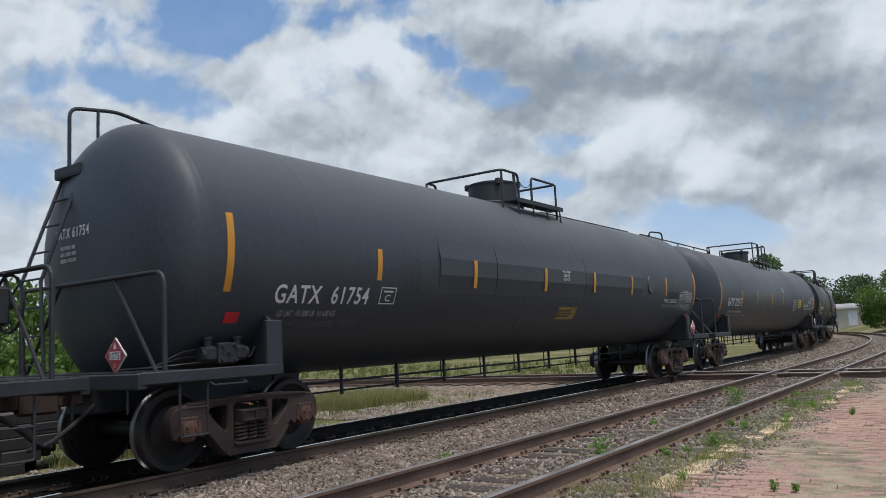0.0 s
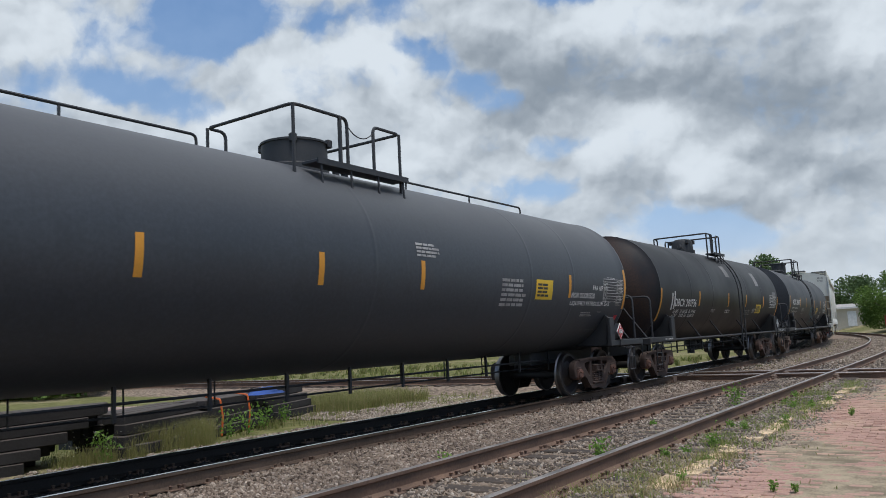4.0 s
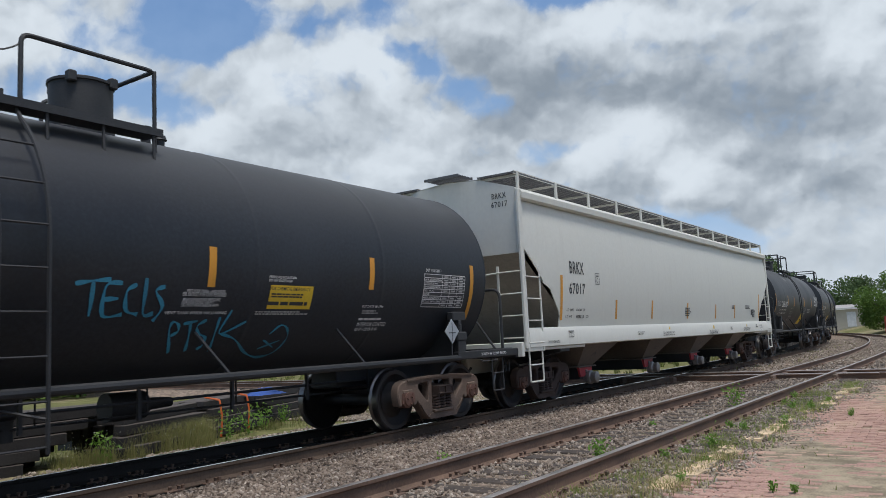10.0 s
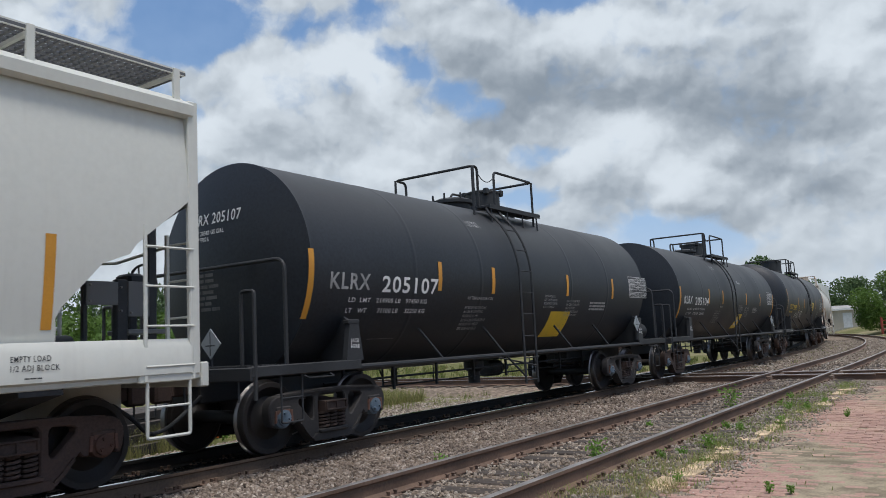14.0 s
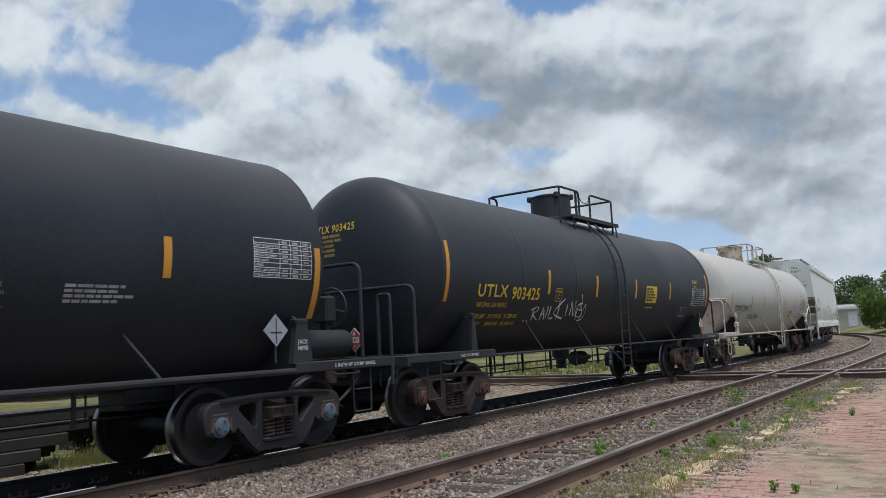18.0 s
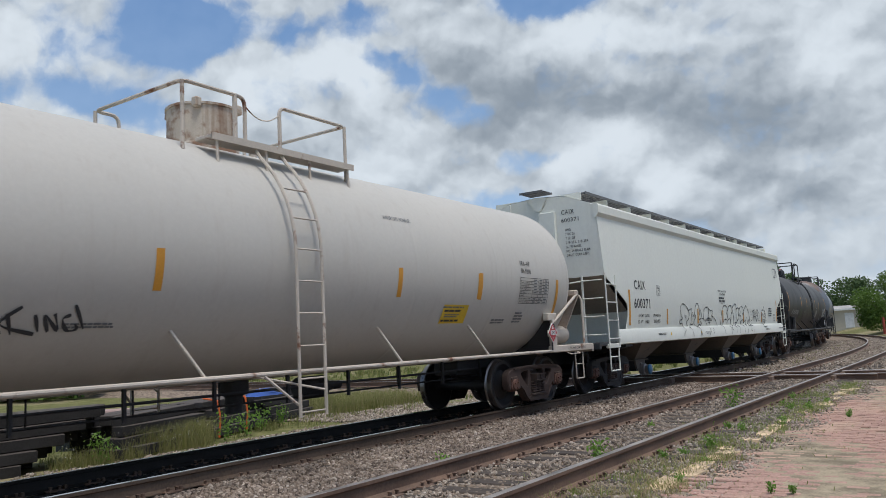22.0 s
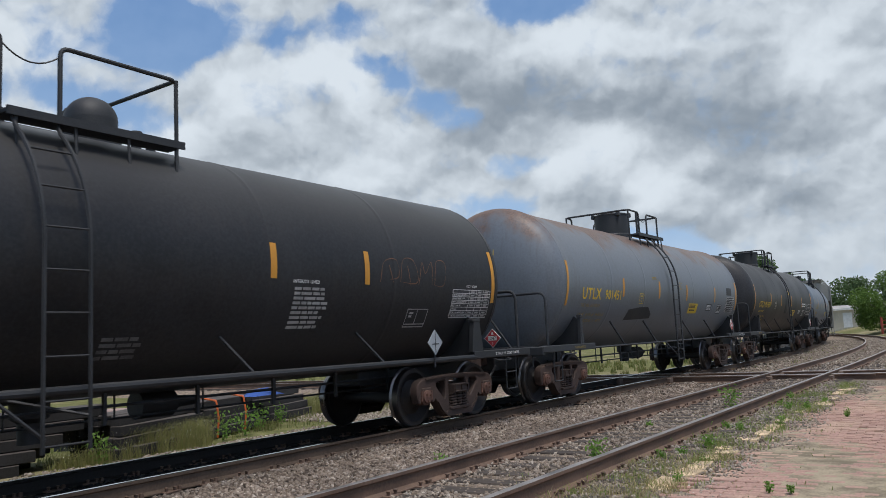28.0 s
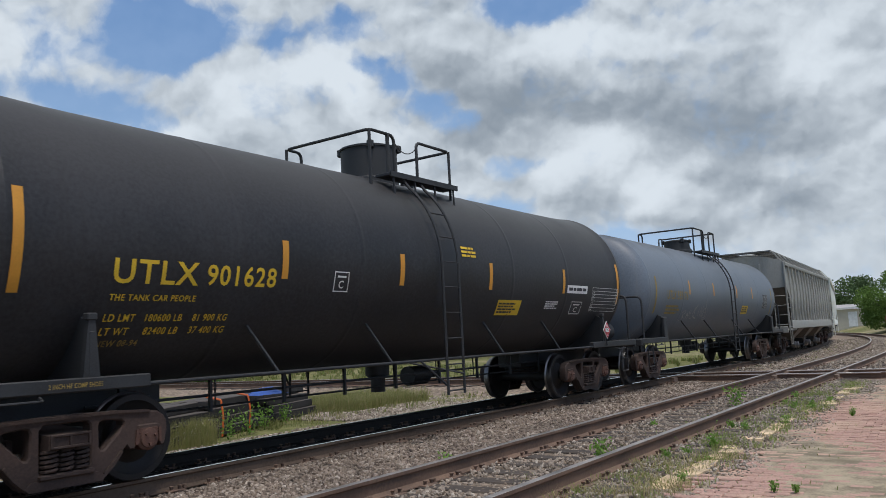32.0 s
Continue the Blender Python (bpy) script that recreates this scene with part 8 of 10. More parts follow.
spray(8, [(-3.41, 1.72), (-3.26, 1.73)], 0.025, WHITEPAINT)
spray(8, [(-3.22, 1.88), (-3.16, 1.65)], 0.034, WHITEPAINT)
spray(8, [(-3.1, 1.88), (-3.04, 1.66), (-2.86, 1.66)], 0.034, WHITEPAINT)
spray(8, [(-2.78, 1.97), (-2.68, 1.63)], 0.035, WHITEPAINT)
spray(8, [(-2.56, 2.03), (-2.9, 1.76), (-2.43, 1.64)], 0.034, WHITEPAINT)
spray(8, [(-2.4, 1.93), (-2.34, 1.69)], 0.034, WHITEPAINT)
spray(8, [(-2.14, 1.69), (-2.23, 1.98), (-1.98, 1.7), (-2.05, 1.99)], 0.034, WHITEPAINT)
spray(8, [(-1.7, 1.95), (-1.92, 1.89), (-1.86, 1.7), (-1.6, 1.68), (-1.66, 1.81), (-1.78, 1.81)], 0.034, WHITEPAINT)
spray(8, [(-1.88, 1.85), (-1.78, 1.62), (-1.46, 1.65), (-1.54, 1.93), (-1.62, 1.79), (-1.78, 1.91), (-1.83, 1.81)], 0.025, WHITEPAINT)
spray(8, [(-1.82, 2.14), (-1.75, 1.95)], 0.020, WHITEPAINT)
spray(8, [(-4.0, 1.6), (-3.97, 1.6)], 0.035, WHITEPAINT)
spray(8, [(-3.88, 1.6), (-3.84, 1.6)], 0.035, WHITEPAINT)
strip(9, -7.07, 1.63, 2.41, YELLOW)
strip(9, -4.20, 1.98, 2.41, YELLOW)
strip(9, -2.21, 1.97, 2.40, YELLOW)
strip(9, 1.80, 1.98, 2.40, YELLOW)
strip(9, 3.96, 1.99, 2.41, YELLOW)
strip(9, 6.81, 1.64, 2.41, YELLOW)
strip(9, 4.00, 1.98, 2.42, YELLOW)
text(9, "DOWX 73104", -6.54, -4.75, 1.83, 2.02, BLACKPAINT)
text(9, "LD LMT 213700 LBS 96 900 KGS", -6.53, -5.45, 1.70, 1.75, GREYPAINT)
text(9, "LT WT 72300 LBS 32 800 KGS", -6.48, -5.46, 1.58, 1.63, GREYPAINT)
plate(9, -4.53, -4.22, 1.83, 2.06, BLACKPAINT)
text(9, "FRA-AIP", 5.36, 5.73, 2.62, 2.71, BLACKPAINT)
text(9, "SR-9316", 5.37, 5.73, 2.48, 2.57, BLACKPAINT)
table(9, 5.33, 6.44, 1.94, 2.40, 8, BLACKPAINT)
sheet(9, 3.02, 3.73, 1.60, 1.89, YELLOWPAINT)
bars(9, 3.00, 3.59, 1.83, 1.87, 1, GREYPAINT)
bars(9, 3.06, 3.56, 1.77, 1.82, 1, BLACKPAINT)
bars(9, 3.10, 3.52, 1.69, 1.75, 2, GREYPAINT)
bars(9, 3.05, 3.54, 1.62, 1.67, 1, BLACKPAINT)
bars(9, 4.59, 5.12, 1.58, 1.67, 2, GREYPAINT)
bars(9, 5.33, 5.67, 1.59, 1.79, 4, GREYPAINT)
bars(9, -3.12, -2.43, 1.60, 1.66, 2, GREYPAINT)
text(9, "WATER CAPY 343348 LBS", 1.62, 2.27, 3.115, 3.175, GREYPAINT)
spray(9, [(-4.36, 1.57), (-4.4, 1.69)], 0.020, BLACKPAINT)
spray(9, [(-4.49, 1.68), (-4.32, 1.71), (-4.27, 1.66), (-4.38, 1.64), (-4.17, 1.57)], 0.020, BLACKPAINT)
spray(9, [(-4.09, 1.58), (-4.09, 1.71), (-3.94, 1.57)], 0.020, BLACKPAINT)
spray(9, [(-3.95, 1.72), (-3.88, 1.58)], 0.020, BLACKPAINT)
spray(9, [(-3.86, 1.72), (-3.77, 1.58), (-3.66, 1.58)], 0.020, BLACKPAINT)
spray(9, [(-3.65, 1.74), (-3.57, 1.56)], 0.020, BLACKPAINT)
spray(9, [(-3.53, 1.8), (-3.69, 1.65), (-3.36, 1.56)], 0.020, BLACKPAINT)
spray(9, [(-3.4, 1.73), (-3.33, 1.58)], 0.020, BLACKPAINT)
spray(9, [(-3.24, 1.58), (-3.31, 1.73), (-3.15, 1.59), (-3.22, 1.74)], 0.020, BLACKPAINT)
spray(9, [(-3.06, 1.73), (-3.13, 1.69), (-3.06, 1.59), (-2.97, 1.6), (-3.0, 1.65)], 0.020, BLACKPAINT)
spray(9, [(-3.04, 1.82), (-2.9, 1.6)], 0.020, BLACKPAINT)
text(10, "CAIX", -7.52, -6.78, 2.34, 2.55, BLACKPAINT)
text(10, "600371", -7.59, -6.52, 1.89, 2.11, BLACKPAINT)
text(10, "LD LMT 220700", -7.32, -6.59, 1.67, 1.74, BLACKPAINT)
text(10, "100100 KG", -6.32, -5.78, 1.68, 1.75, BLACKPAINT)
text(10, "LT WT    65300", -7.34, -6.61, 1.52, 1.59, BLACKPAINT)
text(10, "29600 KG", -6.29, -5.81, 1.53, 1.61, BLACKPAINT)
plate(10, -6.00, -5.75, 2.22, 2.47, BLACKPAINT)
strip(10, -7.88, 1.46, 2.31, YELLOW)
strip(10, -5.24, 1.44, 1.88, YELLOW)
strip(10, -2.57, 1.46, 1.90, YELLOW)
strip(10, 0.06, 1.47, 1.87, YELLOW)
strip(10, 7.89, 1.42, 2.30, YELLOW)
strip(10, 5.33, 1.40, 1.85, YELLOW)
strip(10, 2.69, 1.42, 1.80, YELLOW)
text(10, "DO NOT CLEAN WITH STEAM", -0.35, 0.59, 2.45, 2.51, BLACKPAINT)
text(10, "OR BOILING WATER", -0.20, 0.44, 2.35, 2.41, BLACKPAINT)
bars(10, -0.31, 0.51, 2.12, 2.30, 2, BLACKPAINT)
text(10, "05-16", -0.11, 0.12, 2.06, 2.11, BLACKPAINT)
text(10, "CAR EQUIPPED WITH VENTED HATCH COVERS", -2.20, -1.45, 1.21, 1.24, BLACKPAINT)
text(10, "CLEAR ALL SNOW AND ICE", -2.04, -1.60, 1.17, 1.20, BLACKPAINT)
sheet(10, -2.56, -2.44, 1.17, 1.27, YELLOWPAINT)
bars(10, -1.85, -0.99, 1.54, 1.62, 2, BLACKPAINT)
bars(10, -6.16, -5.40, 1.21, 1.27, 2, BLACKPAINT)
sheet(10, -5.23, -5.12, 1.19, 1.27, YELLOWPAINT)
bars(10, 6.48, 7.14, 1.66, 2.01, 4, BLACKPAINT)
bars(10, 7.35, 7.55, 1.46, 1.78, 3, GREYPAINT)
bars(10, 5.62, 6.36, 1.18, 1.24, 2, BLACKPAINT)
bars(10, 7.92, 8.72, 1.19, 1.24, 1, BLACKPAINT)
plate(10, 7.92, 8.14, 0.92, 1.04, BLACKPAINT)
spray(10, [(-4.03, 1.42), (-4.03, 1.5), (-4.19, 1.48), (-4.26, 1.52), (-4.21, 1.58), (-4.05, 1.6), (-4.03, 1.64), (-4.13, 1.73), (-4.17, 1.88), (-4.1, 1.99), (-3.94, 2.03), (-3.68, 1.97), (-3.48, 1.85), (-3.41, 1.73), (-3.47, 1.62), (-3.63, 1.55), (-3.67, 1.5), (-3.57, 1.41)], 0.042, GRAFFITI)
spray(10, [(-3.8, 1.73), (-3.77, 1.62)], 0.042, GRAFFITI)
spray(10, [(-3.7, 1.71), (-3.7, 1.62)], 0.042, GRAFFITI)
spray(10, [(-3.47, 1.86), (-3.33, 1.87), (-3.2, 1.9), (-3.18, 1.69), (-3.16, 1.46)], 0.042, GRAFFITI)
spray(10, [(-3.31, 1.47), (-3.16, 1.45), (-3.07, 1.48)], 0.042, GRAFFITI)
spray(10, [(-3.17, 1.66), (-3.14, 1.76), (-3.11, 1.79), (-3.03, 1.7), (-2.93, 1.69), (-2.84, 1.72), (-2.84, 1.65), (-2.99, 1.54), (-2.92, 1.44), (-2.7, 1.38), (-2.55, 1.43)], 0.042, GRAFFITI)
spray(10, [(-2.93, 1.72), (-2.89, 1.85), (-2.78, 2.0), (-2.64, 2.06), (-2.51, 1.99), (-2.45, 1.86), (-2.45, 1.71)], 0.042, GRAFFITI)
spray(10, [(-2.46, 1.76), (-2.41, 1.86), (-2.34, 1.86), (-2.26, 1.75), (-2.29, 1.63), (-2.52, 1.58)], 0.042, GRAFFITI)
spray(10, [(-2.52, 1.58), (-2.26, 1.62), (-1.99, 1.59), (-1.7, 1.43)], 0.042, GRAFFITI)
spray(10, [(-2.55, 1.43), (-2.4, 1.47), (-2.39, 1.55), (-2.28, 1.49), (-2.3, 1.43), (-2.4, 1.44)], 0.042, GRAFFITI)
spray(10, [(-2.05, 1.61), (-2.03, 1.78), (-1.96, 1.9), (-1.74, 1.95), (-1.54, 1.95), (-1.51, 1.82), (-1.5, 1.63)], 0.042, GRAFFITI)
spray(10, [(-1.67, 1.63), (-1.33, 1.63)], 0.042, GRAFFITI)
spray(10, [(-1.51, 1.75), (-1.48, 1.89), (-1.28, 1.85), (-1.14, 1.87), (-1.13, 1.78), (-1.22, 1.69)], 0.042, GRAFFITI)
spray(10, [(-1.22, 1.69), (-0.97, 1.65), (-0.77, 1.54), (-0.63, 1.4)], 0.042, GRAFFITI)
spray(10, [(-1.55, 1.5), (-1.34, 1.51)], 0.042, GRAFFITI)
spray(10, [(-1.44, 1.5), (-1.38, 1.41)], 0.042, GRAFFITI)
spray(10, [(-4.04, 1.4), (-3.95, 1.35), (-3.95, 1.28), (-4.06, 1.24), (-4.11, 1.14)], 0.034, GRAFFITI)
spray(10, [(-3.51, 1.39), (-3.33, 1.31), (-3.25, 1.13)], 0.034, GRAFFITI)
spray(10, [(-2.66, 1.37), (-2.54, 1.3), (-2.51, 1.22), (-2.42, 1.12)], 0.034, GRAFFITI)
spray(10, [(-2.51, 1.22), (-2.57, 1.13)], 0.034, GRAFFITI)
spray(10, [(-1.6, 1.34), (-1.59, 1.23), (-1.65, 1.14)], 0.034, GRAFFITI)
spray(10, [(-1.28, 1.34), (-1.22, 1.14)], 0.034, GRAFFITI)
spray(10, [(-0.23, 1.41), (-0.17, 1.62), (-0.02, 1.89), (0.15, 2.01), (0.35, 2.03), (0.52, 1.98), (0.61, 1.87), (0.61, 1.74), (0.5, 1.58), (0.3, 1.59), (0.1, 1.52), (-0.04, 1.4)], 0.046, GRAFFITI)
spray(10, [(0.48, 1.74), (0.57, 1.88), (0.73, 1.99), (0.95, 2.03), (1.13, 1.97), (1.26, 1.81), (1.33, 1.64), (1.3, 1.41)], 0.046, GRAFFITI)
spray(10, [(0.51, 1.41), (0.54, 1.52), (0.78, 1.6), (0.94, 1.56), (0.97, 1.42), (1.09, 1.37)], 0.046, GRAFFITI)
spray(10, [(0.98, 1.54), (1.03, 1.71), (1.1, 1.82)], 0.046, GRAFFITI)
spray(10, [(1.17, 1.94), (1.4, 2.06), (1.63, 2.09), (1.69, 1.98), (1.66, 1.78), (1.68, 1.57)], 0.046, GRAFFITI)
spray(10, [(1.71, 1.93), (1.93, 1.97), (2.05, 1.9)], 0.046, GRAFFITI)
spray(10, [(1.49, 1.47), (1.7, 1.49), (1.95, 1.61)], 0.046, GRAFFITI)
spray(10, [(1.49, 1.47), (1.61, 1.42), (1.94, 1.6)], 0.046, GRAFFITI)
spray(10, [(1.97, 1.69), (2.01, 1.85), (2.18, 1.97), (2.41, 2.02), (2.61, 1.94), (2.69, 1.85)], 0.046, GRAFFITI)
spray(10, [(2.17, 1.88), (2.22, 1.8), (2.0, 1.71), (2.28, 1.69), (2.3, 1.56), (2.2, 1.46), (2.19, 1.39)], 0.046, GRAFFITI)
spray(10, [(2.49, 1.78), (2.61, 1.74), (2.67, 1.83)], 0.046, GRAFFITI)
spray(10, [(2.19, 1.42), (2.37, 1.53), (2.6, 1.57)], 0.046, GRAFFITI)
spray(10, [(2.61, 1.45), (2.62, 1.71), (2.74, 1.89), (2.97, 2.04), (3.17, 1.95), (3.37, 1.78), (3.5, 1.55), (3.53, 1.38)], 0.046, GRAFFITI)
spray(10, [(2.61, 1.45), (2.88, 1.54), (2.96, 1.37)], 0.046, GRAFFITI)
spray(10, [(2.96, 1.52), (3.03, 1.67)], 0.046, GRAFFITI)
spray(10, [(3.18, 1.41), (3.28, 1.57), (3.39, 1.46)], 0.046, GRAFFITI)
spray(10, [(-0.23, 1.41), (-0.08, 1.35), (-0.01, 1.26), (0.05, 1.13)], 0.034, GRAFFITI)
spray(10, [(0.71, 1.36), (0.81, 1.34), (0.81, 1.11)], 0.034, GRAFFITI)
spray(10, [(0.81, 1.34), (1.07, 1.2)], 0.034, GRAFFITI)
spray(10, [(1.31, 1.39), (1.51, 1.3), (1.49, 1.13)], 0.034, GRAFFITI)
spray(10, [(1.66, 1.38), (1.92, 1.31), (1.89, 1.19), (1.82, 1.12)], 0.034, GRAFFITI)
spray(10, [(2.35, 1.39), (2.54, 1.31), (2.49, 1.13)], 0.034, GRAFFITI)
spray(10, [(2.72, 1.4), (2.94, 1.34), (2.94, 1.12)], 0.034, GRAFFITI)
spray(10, [(3.15, 1.39), (3.47, 1.32), (3.43, 1.19), (3.57, 1.18)], 0.034, GRAFFITI)
spray(10, [(3.53, 1.38), (3.78, 1.32), (3.73, 1.12)], 0.034, GRAFFITI)
spray(10, [(3.73, 1.87), (3.7, 1.63), (3.8, 1.52), (3.99, 1.75), (4.04, 1.91)], 0.034, GRAFFITI)
spray(10, [(4.0, 1.51), (4.17, 1.91), (4.29, 1.55)], 0.034, GRAFFITI)
spray(10, [(4.0, 1.65), (4.35, 1.69)], 0.034, GRAFFITI)
spray(10, [(4.32, 1.92), (4.29, 1.47)], 0.034, GRAFFITI)
spray(10, [(4.56, 1.92), (4.34, 1.73), (4.54, 1.5)], 0.034, GRAFFITI)
spray(10, [(4.66, 1.91), (4.46, 1.71), (4.68, 1.71), (4.45, 1.47)], 0.034, GRAFFITI)
spray(10, [(4.66, 1.93), (4.72, 1.5), (4.95, 1.71), (4.68, 1.93)], 0.034, GRAFFITI)
spray(10, [(3.88, 1.84), (4.22, 1.92)], 0.034, GRAFFITI)
spray(10, [(5.3, 1.72), (5.33, 1.85), (5.5, 1.91), (5.75, 1.89), (5.94, 1.79), (5.95, 1.59), (5.78, 1.44), (5.44, 1.38), (5.28, 1.45), (5.23, 1.59), (5.3, 1.72)], 0.034, GRAFFITI)
spray(10, [(5.37, 1.78), (5.36, 1.61)], 0.034, GRAFFITI)
spray(10, [(5.37, 1.78), (5.48, 1.76), (5.38, 1.7)], 0.034, GRAFFITI)
spray(10, [(5.52, 1.72), (5.61, 1.76), (5.64, 1.68), (5.54, 1.64), (5.52, 1.72)], 0.034, GRAFFITI)
spray(10, [(5.72, 1.81), (5.71, 1.61)], 0.034, GRAFFITI)
spray(10, [(5.86, 1.79), (5.72, 1.71), (5.88, 1.63)], 0.034, GRAFFITI)
spray(10, [(5.34, 1.55), (5.43, 1.59), (5.46, 1.51), (5.35, 1.47), (5.34, 1.55)], 0.034, GRAFFITI)
spray(10, [(5.52, 1.44), (5.53, 1.55), (5.62, 1.54), (5.61, 1.45)], 0.034, GRAFFITI)
spray(10, [(5.7, 1.53), (5.79, 1.56), (5.71, 1.46), (5.84, 1.49)], 0.034, GRAFFITI)
spray(10, [(5.68, 2.05), (5.68, 1.93)], 0.034, GRAFFITI)
spray(10, [(5.49, 1.96), (5.52, 1.91)], 0.034, GRAFFITI)
spray(10, [(5.96, 1.96), (5.9, 1.91)], 0.034, GRAFFITI)
spray(10, [(5.98, 1.55), (6.06, 1.49)], 0.034, GRAFFITI)
spray(10, [(4.95, 1.51), (4.99, 1.53)], 0.034, GRAFFITI)
spray(10, [(5.07, 1.53), (5.04, 1.45)], 0.034, GRAFFITI)
spray(10, [(5.36, 1.32), (5.83, 1.29), (5.81, 1.33)], 0.034, GRAFFITI)
spray(10, [(8.48, 3.59), (8.17, 3.59), (8.11, 3.52), (8.15, 3.26), (8.41, 3.26)], 0.062, GREYPAINT)
spray(10, [(8.41, 3.23), (8.45, 3.39), (8.55, 3.57), (8.64, 3.57), (8.61, 3.24)], 0.062, GREYPAINT)
spray(10, [(8.71, 3.57), (8.73, 3.24)], 0.062, GREYPAINT)
text(11, "UTLX 680832", -6.56, -4.26, 1.80, 1.99, FADEWHITE)
bars(11, -6.41, -3.98, 1.46, 1.60, 2, DIMWHITE)
strip(11, -7.57, 1.92, 2.78, YELLOW)
strip(11, -3.50, 2.17, 2.61, YELLOW)
strip(11, -1.42, 2.16, 2.61, YELLOW)
strip(11, 2.14, 2.16, 2.59, YELLOW)
strip(11, 3.87, 2.14, 2.60, YELLOW)
strip(11, 7.23, 1.93, 2.82, YELLOW)
text(11, "INTERIOR LINED", 2.47, 2.93, 2.12, 2.16, WHITEPAINT)
bars(11, 2.50, 3.14, 1.55, 2.08, 9, FADEWHITE)
table(11, 6.00, 7.13, 1.69, 2.13, 8, WHITEPAINT)
text(11, "DOT 111A100W1", 6.39, 6.71, 2.17, 2.21, WHITEPAINT)
load_box(11, 4.88, 5.40, 1.55, 1.82, FADEWHITE)
bars(11, 0.07, 0.57, 1.28, 1.52, 4, DIMWHITE)
spray(11, [(-3.7, 1.99), (-3.84, 2.03), (-3.94, 1.93), (-3.92, 1.78), (-3.8, 1.68), (-3.71, 1.73), (-3.73, 1.86), (-3.82, 1.86)], 0.022, GREEN)
spray(11, [(-3.55, 1.63), (-3.63, 1.99), (-3.43, 1.6), (-3.45, 1.96)], 0.022, GREEN)
spray(11, [(-3.22, 1.99), (-3.37, 1.92), (-3.34, 1.81), (-3.17, 1.79), (-3.0, 1.79), (-2.93, 1.68), (-3.17, 1.62)], 0.022, GREEN)
spray(11, [(-3.68, 1.58), (-3.33, 1.58)], 0.022, GREEN)
spray(11, [(-3.63, 1.51), (-3.31, 1.49)], 0.022, GREEN)
spray(11, [(-3.45, 1.49), (-3.52, 1.35)], 0.022, GREEN)
spray(11, [(-2.21, 2.07), (-2.22, 1.7), (-2.2, 1.46)], 0.008 * 1.8, FADEWHITE)
spray(11, [(-2.26, 1.94), (-1.94, 1.98), (-1.67, 1.75), (-2.25, 1.73)], 0.008 * 1.8, FADEWHITE)
spray(11, [(-2.22, 1.92), (-2.1, 1.92), (-2.16, 1.78), (-2.04, 1.78)], 0.008 * 1.8, FADEWHITE)
spray(11, [(-2.04, 1.92), (-2.02, 1.78)], 0.008 * 1.8, FADEWHITE)
spray(11, [(-1.96, 1.92), (-1.93, 1.78), (-1.83, 1.78)], 0.008 * 1.8, FADEWHITE)
spray(11, [(4.15, 2.18), (4.24, 2.47), (4.53, 2.52), (4.57, 2.28), (4.37, 2.23)], 0.014, RUSTSTAIN)
spray(11, [(4.61, 2.2), (4.69, 2.52), (4.95, 2.53), (5.03, 2.21), (4.67, 2.2)], 0.014, RUSTSTAIN)
spray(11, [(5.06, 2.17), (5.16, 2.52), (5.23, 2.35), (5.41, 2.53), (5.41, 2.18)], 0.014, RUSTSTAIN)
spray(11, [(5.47, 2.18), (5.54, 2.54), (5.78, 2.53), (5.72, 2.19), (5.47, 2.18)], 0.014, RUSTSTAIN)
spray(11, [(4.36, 2.43), (4.44, 2.19)], 0.014, RUSTSTAIN)
spray(11, [(4.79, 2.45), (4.86, 2.16)], 0.014, RUSTSTAIN)
strip(12, -6.64, 1.93, 2.82, YELLOW)
strip(12, -3.56, 2.15, 2.58, YELLOW)
strip(12, -1.09, 2.15, 2.59, YELLOW)
strip(12, 1.19, 2.13, 2.57, YELLOW)
strip(12, 4.00, 2.12, 2.57, YELLOW)
strip(12, 6.36, 1.91, 2.80, YELLOW)
text(12, "UTLX", -5.84, -4.86, 2.07, 2.30, YELLOWPAINT)
text(12, "901451", -4.62, -3.71, 2.08, 2.28, YELLOWPAINT)
text(12, "THE TANK CAR PEOPLE", -5.83, -4.84, 1.90, 1.97, FADEYELLOW)
text(12, "LD LMT  187300 LB   84 950 KG", -5.85, -4.48, 1.71, 1.78, FADEYELLOW)
text(12, "LT WT    82700 LB   37 500 KG", -5.85, -4.48, 1.59, 1.65, FADEYELLOW)
plate(12, -2.50, -2.22, 2.00, 2.25, YELLOWPAINT)
overpaint(12, [(-3.15, 1.61), (-3.05, 1.86), (-2.33, 1.92), (-1.77, 1.93), (-1.44, 1.76), (-1.41, 1.65)])
text(12, "WATER CAPY", 0.45, 0.82, 2.58, 2.62, FADEYELLOW)
text(12, "214857 LB", 0.45, 0.77, 2.50, 2.54, FADEYELLOW)
text(12, "97 458 KG", 0.45, 0.77, 2.42, 2.47, FADEYELLOW)
sheet(12, 1.50, 2.32, 1.78, 2.06, SHEETYELLOW)
bars(12, 1.54, 2.11, 1.93, 2.03, 3, BLACKPAINT)
bars(12, 1.62, 2.10, 1.84, 1.90, 1, BLACKPAINT)
sheet(12, 3.21, 3.75, 1.86, 2.06, BLACKPAINT)
bars(12, 3.23, 3.70, 1.88, 2.04, 4, WHITEPAINT)
sheet(12, 4.36, 4.83, 1.78, 2.06, BLACKPAINT)
load_box(12, 4.38, 4.78, 1.81, 2.03, WHITEPAINT)
table(12, 5.30, 6.14, 1.84, 2.30, 8, WHITEPAINT)
sheet(12, 5.30, 5.86, 2.36, 2.60, PATCHDARK)
bars(12, -1.62, -1.2, 2.62, 2.70, 2, FADEYELLOW)
sheet(12, -0.33, 0.09, 1.77, 2.83, GREYTANK)
strip(13, -6.66, 1.92, 2.83, YELLOW)
